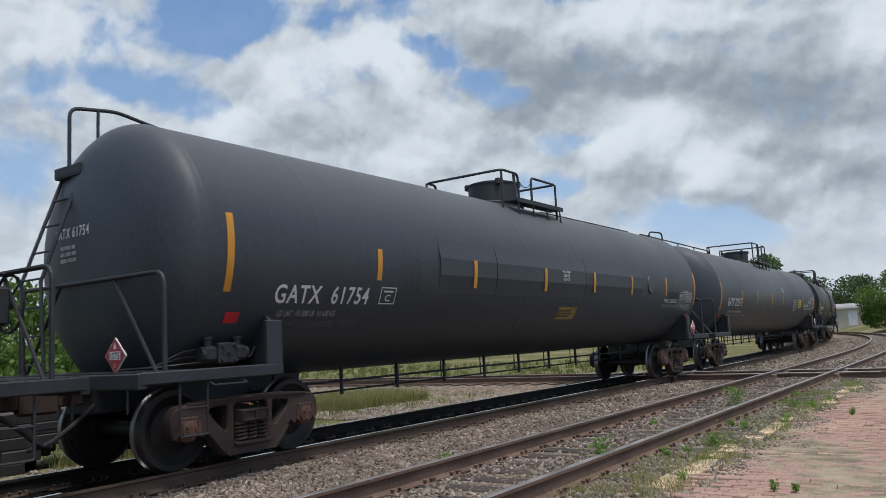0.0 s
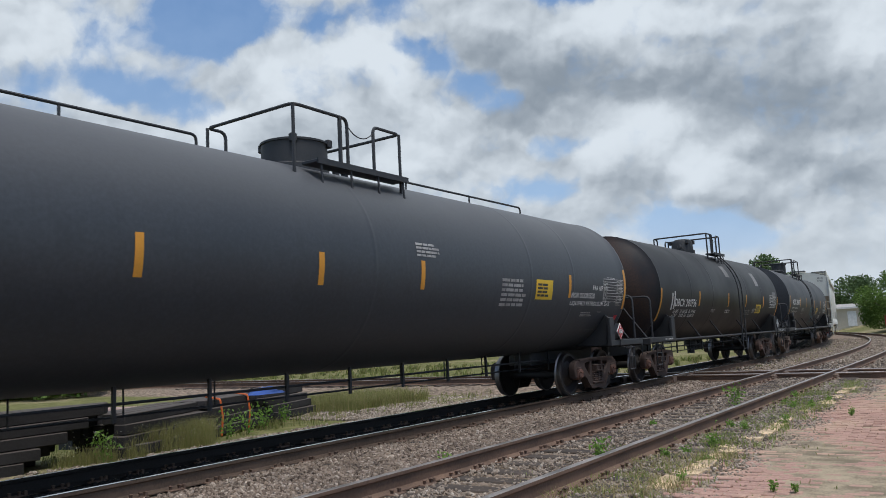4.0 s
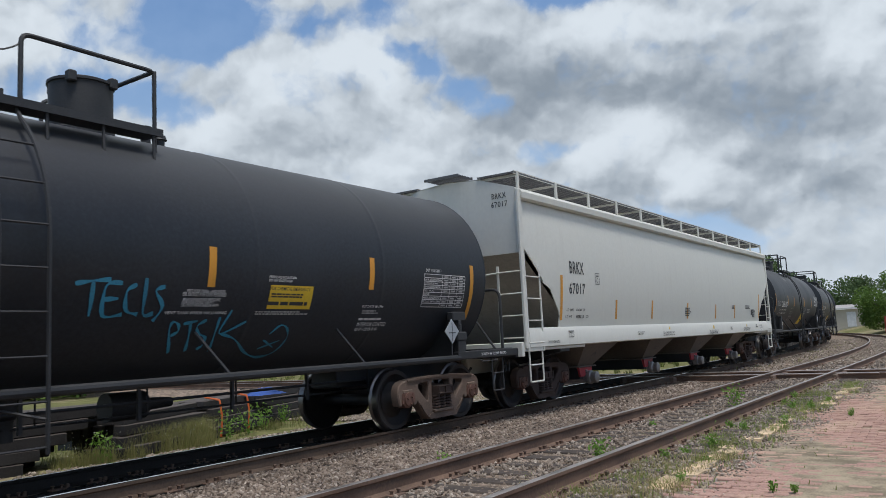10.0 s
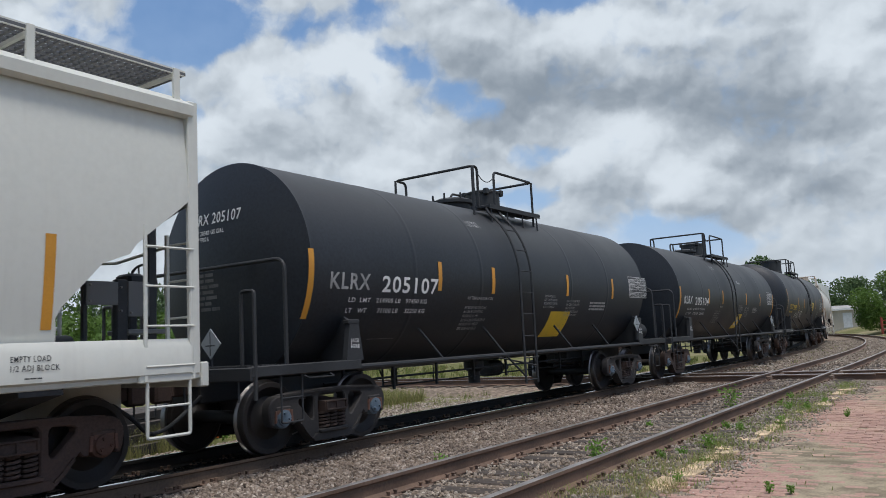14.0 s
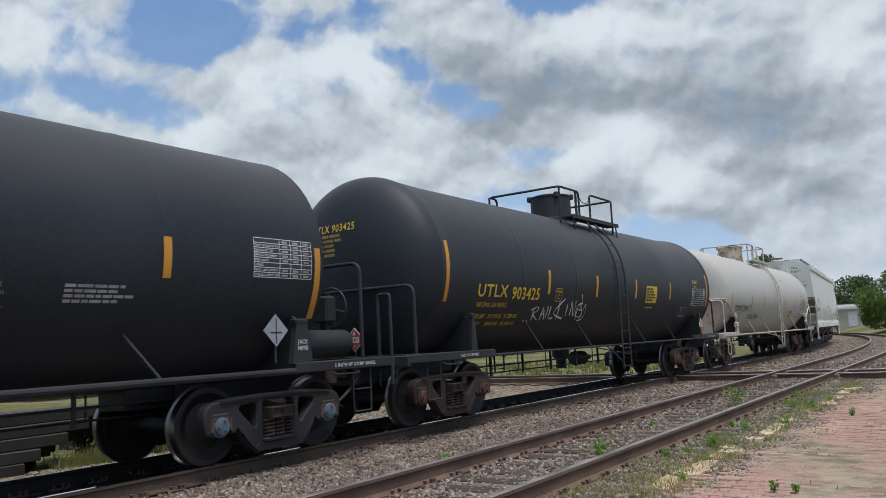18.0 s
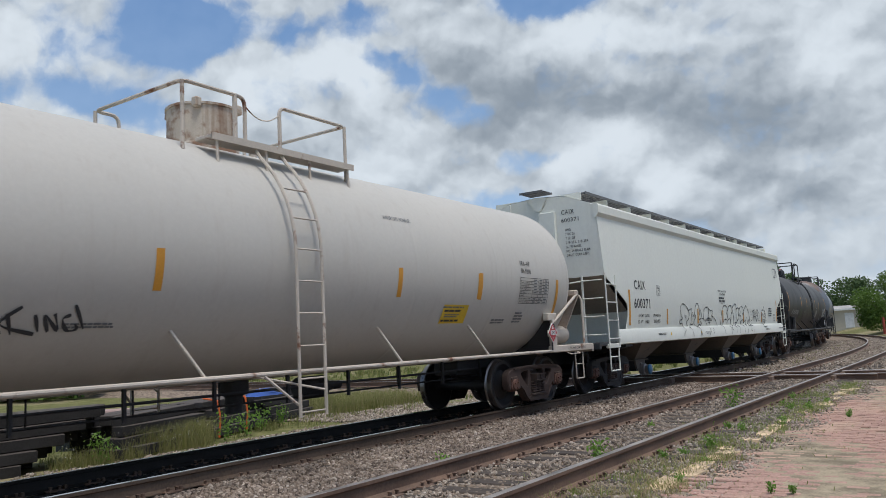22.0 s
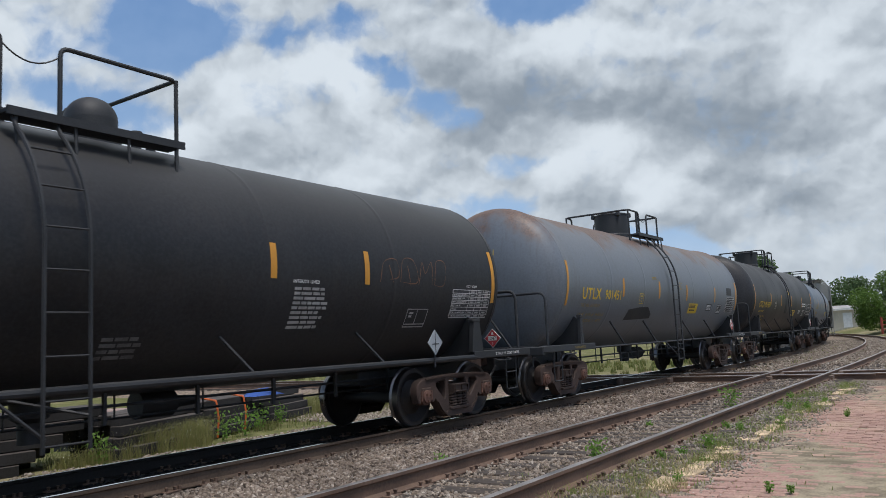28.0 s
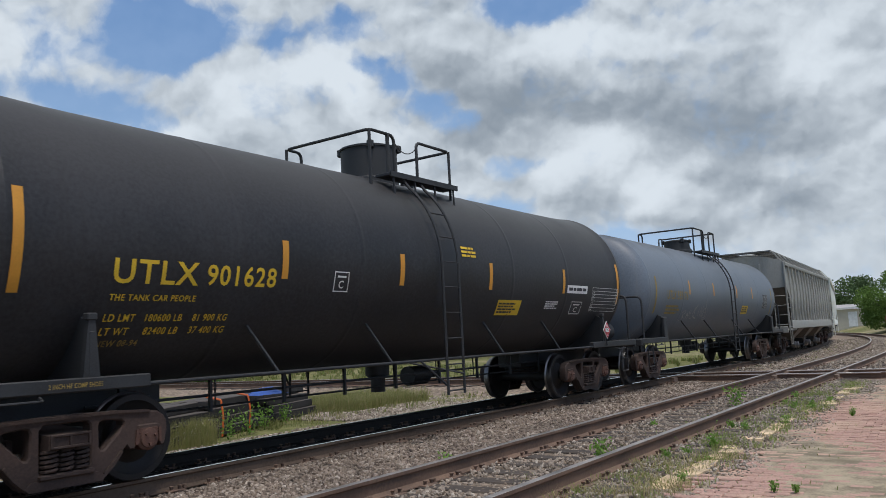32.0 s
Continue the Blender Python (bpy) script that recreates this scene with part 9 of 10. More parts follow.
strip(13, -3.47, 2.14, 2.60, YELLOW)
strip(13, -1.18, 2.13, 2.58, YELLOW)
strip(13, 1.27, 2.13, 2.58, YELLOW)
strip(13, 4.05, 2.13, 2.60, YELLOW)
strip(13, 6.68, 1.96, 2.83, YELLOW)
text(13, "UTLX", -5.71, -4.71, 2.03, 2.26, YELLOWPAINT)
text(13, "901628", -4.60, -3.60, 2.04, 2.25, YELLOWPAINT)
text(13, "THE TANK CAR PEOPLE", -5.71, -4.70, 1.86, 1.92, YELLOWPAINT)
text(13, "LD LMT   180600 LB    81 900 KG", -5.71, -4.20, 1.66, 1.73, YELLOWPAINT)
text(13, "LT WT     82400 LB    37 400 KG", -5.70, -4.18, 1.53, 1.60, YELLOWPAINT)
text(13, "NEW 08-94", -5.69, -5.22, 1.42, 1.48, FADEYELLOW)
plate(13, -2.60, -2.32, 2.01, 2.27, WHITEPAINT)
sheet(13, 1.60, 2.42, 1.71, 1.97, SHEETYELLOW)
bars(13, 1.64, 2.31, 1.74, 1.93, 4, BLACKPAINT)
table(13, 5.41, 6.69, 1.80, 2.28, 7, WHITEPAINT)
sheet(13, 4.21, 5.15, 2.14, 2.30, WHITEPAINT)
bars(13, 4.28, 5.08, 2.17, 2.27, 1, BLACKPAINT)
bars(13, 3.36, 3.91, 1.82, 1.98, 4, WHITEPAINT)
sheet(13, 4.49, 5.03, 1.71, 2.00, BLACKPAINT)
plate(13, 4.49, 4.98, 1.73, 1.98, WHITEPAINT)
bars(13, 0.39, 0.83, 2.63, 2.82, 3, YELLOWPAINT)
sheet(13, -0.27, 0.33, 1.82, 2.86, PATCHDARK)
end_text(1, "GATX 61754", 0.81, 0.01, 2.73, 2.85, WHITEPAINT)
end_bars(1, 0.65, 0.26, 2.42, 2.65, 3, FADEWHITE)
end_text(2, "GATX 2127", 0.62, -0.24, 3.05, 3.16, WHITEPAINT)
end_text(2, "CAPY 33670 US GAL", 0.69, -0.16, 2.93, 2.98, WHITEPAINT)
end_text(2, "CAPY 127455 L", 0.70, 0.15, 2.82, 2.88, WHITEPAINT)
end_text(3, "DBCX 200756", 0.59, -0.19, 2.82, 2.92, WHITEPAINT)
end_bars(3, 0.47, 0.02, 2.63, 2.74, 2, FADEWHITE)
end_bars(3, 0.40, 0.05, 1.76, 1.97, 4, DIMWHITE)
end_text(4, "ACFX 200497", 0.62, -0.48, 2.71, 2.81, WHITEPAINT)
end_bars(4, 0.44, -0.18, 2.54, 2.68, 2, FADEWHITE)
end_bars(4, 0.36, -0.22, 1.74, 1.94, 3, DIMWHITE)
end_text(7, "KLRX 205104", 0.72, -0.38, 3.08, 3.23, WHITEPAINT)
end_text(7, "CAPY 20580 US GAL", 0.67, -0.07, 2.93, 2.99, WHITEPAINT)
end_text(7, "CAPY 77900 L", 0.70, 0.23, 2.84, 2.90, WHITEPAINT)
end_bars(7, 0.73, -0.04, 1.86, 2.48, 8, DIMWHITE)
end_text(6, "KLRX 205107", 0.72, -0.38, 3.08, 3.23, WHITEPAINT)
end_text(6, "CAPY 20580 US GAL", 0.67, -0.07, 2.93, 2.99, WHITEPAINT)
end_text(6, "CAPY 77900 L", 0.70, 0.23, 2.84, 2.90, WHITEPAINT)
end_bars(6, 0.73, -0.04, 1.86, 2.48, 8, DIMWHITE)
end_text(8, "UTLX 903425", 0.62, -0.30, 3.14, 3.26, YELLOWPAINT)
end_bars(8, 0.60, -0.07, 2.72, 3.11, 5, FADEYELLOW)
end_text(9, "DOWX 73104", 0.83, -0.07, 2.92, 3.02, BLACKPAINT)
end_text(9, "CAPY 29161 US GALS", 0.80, 0.05, 2.80, 2.87, BLACKPAINT)
end_text(9, "CAPY 24282 IMP GALS", 0.84, 0.00, 2.66, 2.73, BLACKPAINT)
end_text(9, "CAPY 110386 L", 0.71, 0.17, 2.52, 2.59, BLACKPAINT)
end_text(12, "UTLX 901451", 0.61, -0.29, 3.02, 3.13, YELLOWPAINT)
end_bars(12, 0.48, -0.26, 2.57, 2.95, 5, FADEYELLOW)
end_text(13, "UTLX 901628", 0.68, -0.30, 3.01, 3.13, YELLOWPAINT)
end_bars(13, 0.51, 0.01, 2.59, 2.95, 5, FADEYELLOW)
end_text(5, "BRKX", -1.00, -1.31, 3.90, 4.00, BLACKPAINT)
end_text(5, "67017", -0.98, -1.33, 3.74, 3.84, BLACKPAINT)
end_text(10, "CAIX", -0.65, -0.97, 4.07, 4.17, BLACKPAINT)
end_text(10, "600371", -0.64, -1.07, 3.89, 3.98, BLACKPAINT)
for k, line in enumerate(("SPRG", "7 OC D5", "7 IC D5", "2 B-353, 2 B-354", "36 1W WHEEL", "NO. 24 BRAKE BEAM", "DRAFT GEAR GRP J")):
    end_text(10, line, -0.72, -0.72 - 0.034 * len(line), 3.68 - 0.098 * k, 3.735 - 0.098 * k, BLACKPAINT)
placard_end(1, -9.32, -0.84, 1.31, "1075")
placard_end(2, -9.77, -0.68, 1.28, "1075")
placard_end(8, -7.55, -0.24, 1.39, "1247")
placard_end(12, -7.60, -0.31, 1.33, "1247")
placard_end(13, -7.54, -0.25, 1.31, "1247")
placard_end(9, -8.25, -0.55, 1.50, "1247")
placard_side(2, 8.48, 1.32, "1075")
placard_side(1, 7.93, 1.33, "1075")
placard_side(9, 6.45, 1.38, "1247")
placard_side(12, 5.56, 1.39, "1247")
placard_side(8, 6.00, 1.40, "1247")
placard_side(13, 5.95, 1.37, "1247")
placard_side(11, 5.30, 1.30, "")
placard_side(4, 6.02, 1.45, "")
placard_side(3, 6.29, 1.33, "")
for i in (6, 7):
    placard_side(i, CARS[i]["half"] - (0.47 if i == 7 else 0.32), 1.52, "")
    placard_end(i, -CARS[i]["half"] - 1.5, -0.45, 1.42, "")
spray(14, [(-4.05, 1.59), (-4.13, 1.80)], 0.030, FADEWHITE)
spray(14, [(-4.20, 1.77), (-3.99, 1.83), (-3.93, 1.77), (-4.08, 1.70), (-3.82, 1.59)], 0.030, FADEWHITE)
spray(14, [(-3.73, 1.59), (-3.75, 1.82), (-3.56, 1.60)], 0.030, FADEWHITE)
spray(14, [(-3.76, 1.69), (-3.61, 1.70)], 0.025, FADEWHITE)
spray(14, [(-3.57, 1.85), (-3.51, 1.62)], 0.030, FADEWHITE)
spray(14, [(-3.45, 1.85), (-3.39, 1.63), (-3.21, 1.63)], 0.030, FADEWHITE)
spray(14, [(-3.13, 1.94), (-3.03, 1.60)], 0.035, FADEWHITE)
spray(14, [(-2.91, 2.00), (-3.25, 1.73), (-2.78, 1.61)], 0.030, FADEWHITE)
spray(14, [(-2.75, 1.90), (-2.69, 1.66)], 0.030, FADEWHITE)
spray(14, [(-2.49, 1.66), (-2.58, 1.95), (-2.33, 1.67), (-2.40, 1.96)], 0.030, FADEWHITE)
spray(14, [(-2.05, 1.92), (-2.27, 1.86), (-2.21, 1.67), (-1.95, 1.65), (-2.01, 1.78), (-2.13, 1.78)], 0.030, FADEWHITE)
spray(14, [(-2.23, 1.82), (-2.13, 1.59), (-1.81, 1.62), (-1.89, 1.90), (-1.97, 1.76), (-2.13, 1.88), (-2.18, 1.78)], 0.025, FADEWHITE)
spray(14, [(-2.17, 2.11), (-2.10, 1.92)], 0.020, FADEWHITE)
spray(14, [(-4.35, 1.57), (-4.32, 1.57)], 0.035, FADEWHITE)
spray(14, [(-4.23, 1.57), (-4.19, 1.57)], 0.035, FADEWHITE)
text(14, "UTLX 583176", -5.70, -3.95, 2.13, 2.35, FADEYELLOW)
bars(14, -5.70, -4.4, 1.72, 1.98, 3, FADEYELLOW)
for x, z0, z1 in ((-6.55, 1.75, 2.70), (-3.8, 2.28, 2.68), (-1.4, 2.28, 2.68), (1.3, 2.28, 2.68), (3.4, 2.28, 2.68), (6.4, 1.75, 2.70)):
    strip(14, x, z0, z1, FADEYELLOW if abs(x) > 6 else YELLOW)
sheet(14, 2.1, 2.9, 1.74, 2.02, SHEETYELLOW)
bars(14, 2.15, 2.85, 1.78, 1.98, 3, BLACKPAINT)
table(14, 5.0, 5.7, 1.95, 2.45, 8, FADEWHITE)
for i in (5, 10):
    for x, word in zip(CARS[i]["gates"], ("A", "AC", "BC", "C")):
        v, f = fitted(word, x - 0.12, x + 0.12, 0.84, 0.92)
        part("lettering", flat_mesh("lettering", v, f, BLACKPAINT, lambda u, h: (u, -1.05 - (h - 0.64) * 0.94 - 0.006, h), 0), None, CARS[i]["car"], "black stencilled compartment mark")
# red tail reflectors on the pressure cars
for i in (1, 2):
    marks("red_reflector", i, [(-CARS[i]["half"] - 0.62, -CARS[i]["half"] - 0.42, 1.62, 1.74)], GLOSSRED, 0.008, label="small red reflector")


def jacket(i, x0, x1):
    """The flat-faced belt of the jacket along the flank."""
    c, g = CARS[i], Geo()
    r, z0 = c["r"], c["z0"]
    prof = [(r * math.cos(a) + d, z0 + r * math.sin(a)) for a, d in ((0.24, -0.01), (0.235, 0.004), (0.035, 0.026), (-0.13, 0.026), (-0.32, 0.003), (-0.33, -0.02))]
    for sgn in (-1, 1):
        g = Geo()
        for x in (x0, x1):
            g.v += [(x, sgn * y, z) for y, z in prof]
        for k in range(5):
            g.face((k, k + 1, 7 + k, 6 + k))
        g.face(tuple(range(6))), g.face(tuple(range(11, 5, -1)))
        part("jacket_sheet", g, c["mat"], c["tank"], "flat belt sheet of the insulation jacket", smooth=False)


for x0, x1 in ((-4.35, -2.68), (-2.66, 0.9), (0.92, 4.17)):
    jacket(1, x0, x1)
part("inspection_port", Geo().lathe([(-1.59, 0.0), (-1.59, 0.2), (-1.56, 0.22), (-1.5, 0.22)], "y", 24, (4.75, 0, 2.42)), DARKGREY, CARS[1]["tank"], "round inspection port cover")
# jacking marks on the bolster posts
for i in (6, 7):
    for e in (-1, 1):
        for k, word in enumerate(("HERE", "JACK")):
            v, f = fitted(word, e * CARS[i]["half"] - 0.085, e * CARS[i]["half"] + 0.085, 1.28 + 0.075 * k, 1.33 + 0.075 * k)
            tagged(part("lettering", flat_mesh("lettering", v, f, WHITEPAINT, lambda u, h: (u, -1.512, h), 0), None, CARS[i]["car"], "white stencilled lettering"), kind="stuff")
# owner's stencil along the leg of a side frame
for k, x in ((0, -0.62),):
    v, f = fitted("ACFX 200497", 0.0, 0.42, 0.0, 0.05)
    ca, sa = math.cos(-0.86), math.sin(-0.86)
    tagged(part("lettering", flat_mesh("lettering", v, f, WHITEPAINT, lambda u, h: (-0.735 + u * ca - h * sa, -1.071, 0.45 + u * sa + h * ca), 0), None, CARS[4]["trucks"][0][0], "white stencilled lettering"), kind="stuff")
part("roof_conduit", Geo().tube([(1.3, -0.35, 4.03), (1.5, -0.35, 4.07), (6.6, -0.35, 4.07), (6.8, -0.35, 4.02)], 0.014, 6), FRAMEGREY, CARS[1]["car"], "thin conduit along the tank top")

# ---- plants ----
LEAF = island("green_leaves", [(0.085, 0.16, 0.028), (0.12, 0.21, 0.04), (0.16, 0.26, 0.055), (0.10, 0.17, 0.035)], rough=0.6, fine=8.0, spec=0.3, backlight=0.4, grime=0.1)
LEAFDARK = island("dark_green_leaves", [(0.075, 0.13, 0.05), (0.11, 0.17, 0.07), (0.14, 0.205, 0.085)], rough=0.65, fine=8.0, spec=0.25, backlight=0.35, grime=0.1)
GRASS = island("mixed_green_and_straw_grass", [(0.15, 0.20, 0.05), (0.22, 0.27, 0.08), (0.38, 0.33, 0.16), (0.18, 0.23, 0.06), (0.42, 0.36, 0.2)], rough=0.8, fine=8.0, spec=0.15, backlight=0.4, grime=0.1)
WEED = island("fresh_green_weed_leaves", [(0.14, 0.27, 0.045), (0.20, 0.36, 0.07), (0.26, 0.42, 0.10)], rough=0.6, fine=8.0, spec=0.3, backlight=0.5, grime=0.05)
VERGE = island("fresh_verge_grass", [(0.19, 0.29, 0.06), (0.28, 0.37, 0.10), (0.42, 0.40, 0.18), (0.22, 0.33, 0.08)], rough=0.8, fine=8.0, spec=0.15, backlight=0.5, grime=0.05)
STRAWGREEN = island("seeding_yellow_green_grass", [(0.30, 0.31, 0.11), (0.40, 0.37, 0.17), (0.24, 0.28, 0.09), (0.46, 0.40, 0.22)], rough=0.8, fine=8.0, spec=0.15, backlight=0.4, grime=0.1)
STRAW = island("dry_straw_grass", [(0.52, 0.44, 0.25), (0.42, 0.36, 0.19), (0.34, 0.32, 0.13)], rough=0.85, fine=8.0, spec=0.1, backlight=0.3, grime=0.1)
BARK = surface("grey_brown_bark", (0.09, 0.07, 0.055), 0.9, vary=0.35, scale=8, bump=0.5)
BLOSSOM = surface("small_white_flowers", (0.7, 0.7, 0.66), 0.8, vary=0.1)


def leaf_cards(centres, radii, n, size, rng, flat=0.0):
    """Many small four-cornered leaves in clumps with ragged outlines."""
    k = rng.choice(len(centres), n, p=radii ** 2 / (radii ** 2).sum())
    d = rng.normal(size=(n, 3))
    d /= np.linalg.norm(d, axis=1)[:, None]
    rr = radii[k] * rng.uniform(0.45, 1.08, n) ** 0.7
    pos = centres[k] + d * rr[:, None] * np.array([1, 1, 0.85])
    a = rng.normal(size=(n, 3))
    a /= np.linalg.norm(a, axis=1)[:, None]
    b = np.cross(a, rng.normal(size=(n, 3)))
    b /= np.linalg.norm(b, axis=1)[:, None]
    s = size * rng.uniform(0.6, 1.4, n)[:, None]
    v = np.stack([pos - a * s, pos - b * s * 0.55, pos + a * s, pos + b * s * 0.55], 1).reshape(-1, 3)
    return v, np.arange(4 * n).reshape(n, 4)


def tree(name, label, x, y, height, width, n, leaf, mat, seed, trunk=0.35, low=0.25, ground=-0.45, skirt=0):
    rng = np.random.default_rng(seed)
    t = thing(name, label, "shrub" if "shrub" in name else "tree", at=pose(x, y, ground))
    nb = 9
    limbs, cs, rs = [], [], []
    for i in range(nb):
        a = 2 * math.pi * i / nb + rng.uniform(-0.4, 0.4)
        h = height * rng.uniform(low + 0.1, 0.86)
        reach = width * 0.5 * rng.uniform(0.35, 0.85) * math.sin(min(1.0, h / height * 1.1) * math.pi * 0.78) ** 0.5
        cs.append((reach * math.cos(a), reach * math.sin(a), h))
        rs.append(width * rng.uniform(0.15, 0.25))
        limbs.append(cs[-1])
    for i in range(14):
        b = cs[rng.integers(0, nb)]
        cs.append((b[0] * rng.uniform(0.6, 1.35), b[1] * rng.uniform(0.6, 1.35), b[2] + height * rng.uniform(-0.1, 0.12)))
        rs.append(width * rng.uniform(0.07, 0.15))
    cs.append((0, 0, height * 0.86)), rs.append(width * 0.16)
    for i in range(skirt):
        a = 2 * math.pi * i / skirt + rng.uniform(-0.2, 0.2)
        cs.append((width * 0.33 * math.cos(a), width * 0.33 * math.sin(a), height * rng.uniform(0.1, 0.3)))
        rs.append(width * rng.uniform(0.12, 0.18))
    g = Geo()
    k = 8
    for j, f in enumerate((0, 0.15, 0.4, 0.7, 0.9)):
        r = trunk * (1 - f * 0.8) * (1.35 if j == 0 else 1)
        for q in range(k):
            a = 2 * math.pi * q / k
            g.v.append((r * math.cos(a) + 0.2 * f * trunk, r * math.sin(a), f * height * 0.9))
    for j in range(4):
        for q in range(k):
            g.face((j * k + q, j * k + (q + 1) % k, (j + 1) * k + (q + 1) % k, (j + 1) * k + q))
    part("trunk", g, BARK, t)
    for c in limbs:
        part("limb", Geo().tube([(0, 0, max(0.2, c[2] * 0.45)), (c[0] * 0.5, c[1] * 0.5, c[2] * 0.75), c], trunk * 0.22, 5), BARK, t)
    v, f = leaf_cards(np.array(cs), np.array(rs), n, leaf, rng)
    v[:, 2] = np.maximum(v[:, 2], 0.1)
    part("crown", cloud_mesh("crown", v, f, mat), None, t)
    return t


def polar(az, d):
    return -d * math.sin(radians(az)), d * math.cos(radians(az))


# hedgerow and trees behind the line
for i, (az, d, h, w, dark) in enumerate(((66, 52, 6.6, 8, 0), (62.5, 56, 5.6, 8, 0), (59.5, 62, 6.8, 7, 1), (57.5, 50, 4.2, 7, 0), (55, 60, 7.0, 8, 1), (52.5, 54, 5.0, 8, 0), (49.5, 58, 6.0, 9, 0), (70, 50, 6.0, 9, 0), (60.5, 42, 2.8, 6, 0), (64.5, 43, 2.6, 6, 0), (54, 44, 2.9, 6, 0), (46, 62, 6, 9, 0), (42, 66, 6.4, 9, 1), (38, 70, 6, 9, 0), (34, 76, 7, 10, 1), (30, 82, 7, 10, 0))):
    x, y = polar(az, d)
    tree("shrub_tree", "dark leafy tree in the far hedgerow" if dark else "bright green bushy shrub in the far hedgerow", x, y, h, w, 3600, 0.17, LEAFDARK if dark else LEAF, 40 + i, 0.16, 0.02)
x, y = polar(56.3, 66)
tree("pine_tree", "slender dark pine rising above the hedgerow", x, y, 9.2, 4.0, 2500, 0.2, LEAFDARK, 71, 0.2, 0.45)
# trees near the shed
tree("round_tree", "bright green round-crowned tree on the grass", -9.0, 106, 7.0, 8.2, 30000, 0.115, LEAF, 80, 0.25, 0.02, ground=0.05, skirt=12)
tree("round_tree", "tall dark green tree behind the train", -37.5, 176, 15.2, 15.5, 8000, 0.34, LEAFDARK, 81, 0.6, 0.3, ground=0.7)
tree("round_tree", "dark green tree behind the shed", -23, 176, 9.2, 13, 6000, 0.3, LEAFDARK, 82, 0.4, 0.1, ground=0.7)
tree("round_tree", "dark green tree behind the shed", -12, 182, 9.0, 13, 6000, 0.3, LEAFDARK, 83, 0.4, 0.1, ground=0.7)
tree("round_tree", "dark green tree behind the shed", -34, 185, 9.5, 14, 5000, 0.3, LEAFDARK, 84, 0.4, 0.1, ground=0.7)
tree("round_tree", "leafy green tree at the edge of the yard", -1, 170, 9.0, 13, 5000, 0.3, LEAFDARK, 85, 0.4, 0.1, ground=0.7)

# ---- shed ----
SHEDWALL = surface("pale_cream_sheet_metal", (0.52, 0.47, 0.37), 0.7, vary=0.08, scale=2, bump=0.05, streak=0.25, streak_color=(0.32, 0.3, 0.26))
SHEDROOF = surface("grey_metal_roof", (0.36, 0.34, 0.32), 0.6, vary=0.15, scale=3, bump=0.05)
shed = thing("storage_shed", "long low cream metal shed with a pale grey roof", "shed", at=pose(-30, 130, 0.72, 0, 0, 4))
part("wall", Geo().box(8, 28, 0, 14, -1.1, 2.55), SHEDWALL, shed)
part("roof", Geo().prism([(-0.4, 2.5), (7, 3.1), (14.4, 2.5), (14.4, 2.64), (7, 3.26), (-0.4, 2.64)], "x", 7.6, 28.4), SHEDROOF, shed)
part("eave_trim", Geo().box(7.6, 28.4, -0.46, -0.4, 2.4, 2.66), WHITEPAINT, shed)
for x in (13.2, 20.5):
    part("door", Geo().box(x - 0.6, x + 0.6, -0.05, 0.02, -0.2, 2.0), WHITEPAINT, shed)
for i in range(21):
    part("wall_rib", Geo().box(8 + i - 0.03, 8 + i + 0.03, -0.03, 0.0, -1.05, 2.5), SHEDWALL, shed)
REDPOST = surface("weathered_red_paint", (0.30, 0.055, 0.035), 0.7, vary=0.25, scale=4, bump=0.1)
gate = thing("red_pipe_gate", "weathered red pipe gate standing on the grass", "gate", at=pose(-8.4, 100, -0.2))
for x in (-1.1, -0.4, 0.6, 1.6):
    part("post", Geo().tube([(x, 0, 0), (x, 0, 1.9 if x < 0 else 1.6)], 0.13, 8), REDPOST, gate)
for z in (0.5, 1.0, 1.5):
    part("bar", Geo().tube([(-1.1, 0, z), (1.6, 0, z)], 0.06, 6), REDPOST, gate)
sg = thing("marker_post", "small white sign on a grey steel post", "sign", at=pose(-42.5, 29.5, -0.45))
part("post", Geo().tube([(0, 0, 0), (0, 0, 2.1)], 0.05, 8), FRAMEGREY, sg)
part("sign_board", Geo().box(-0.3, 0.3, -0.04, 0.02, 1.5, 2.1, 0.01), WHITEPAINT, sg)

# ---- heap of old ties and yard clutter behind the main track ----
OLDTIE = surface("creosoted_old_tie", (0.032, 0.031, 0.032), 0.95, vary=0.45, scale=8, fine=40, bump=0.6, per_object=0.5, dust_toplight=0.5, dust_toplight_color=(0.12, 0.10, 0.085))
TIE2 = Geo().box(-1.3, 1.3, -0.115, 0.115, 0, 0.18, 0.012).mesh("old_tie", OLDTIE)
rng = random.Random(8)
heap = thing("tie_heap", "low heap of dark weathered railway ties beside the track", "timber stack", at=pose(-14.08, 12.45, -0.43, 0, 0, 22.6))
for lay in range(4):
    for i in range(5 - lay // 2):
        for col in range(3):
            part("old_tie", TIE2, None, heap, at=pose(-0.25 * i - rng.uniform(0, 0.08) - 0.1 * lay, -3.35 + col * 2.75 + rng.uniform(-0.15, 0.15), 0.02 + lay * 0.181, rng.uniform(-1, 1), rng.uniform(-1, 1), 90 + rng.uniform(-3, 3)))
for i in range(9):
    part("old_tie", TIE2, None, heap, at=pose(-1.9 + rng.uniform(-0.5, 0.5), -1.2 + rng.uniform(-0.8, 1.6), 0.02 + 0.16 * (i % 3), rng.uniform(-5, 5), rng.uniform(-5, 5), rng.uniform(0, 180)))
stack = thing("tie_stack", "tall stack of black creosoted ties with stepped ends", "timber stack", at=pose(-12.55, 7.0, -0.43))
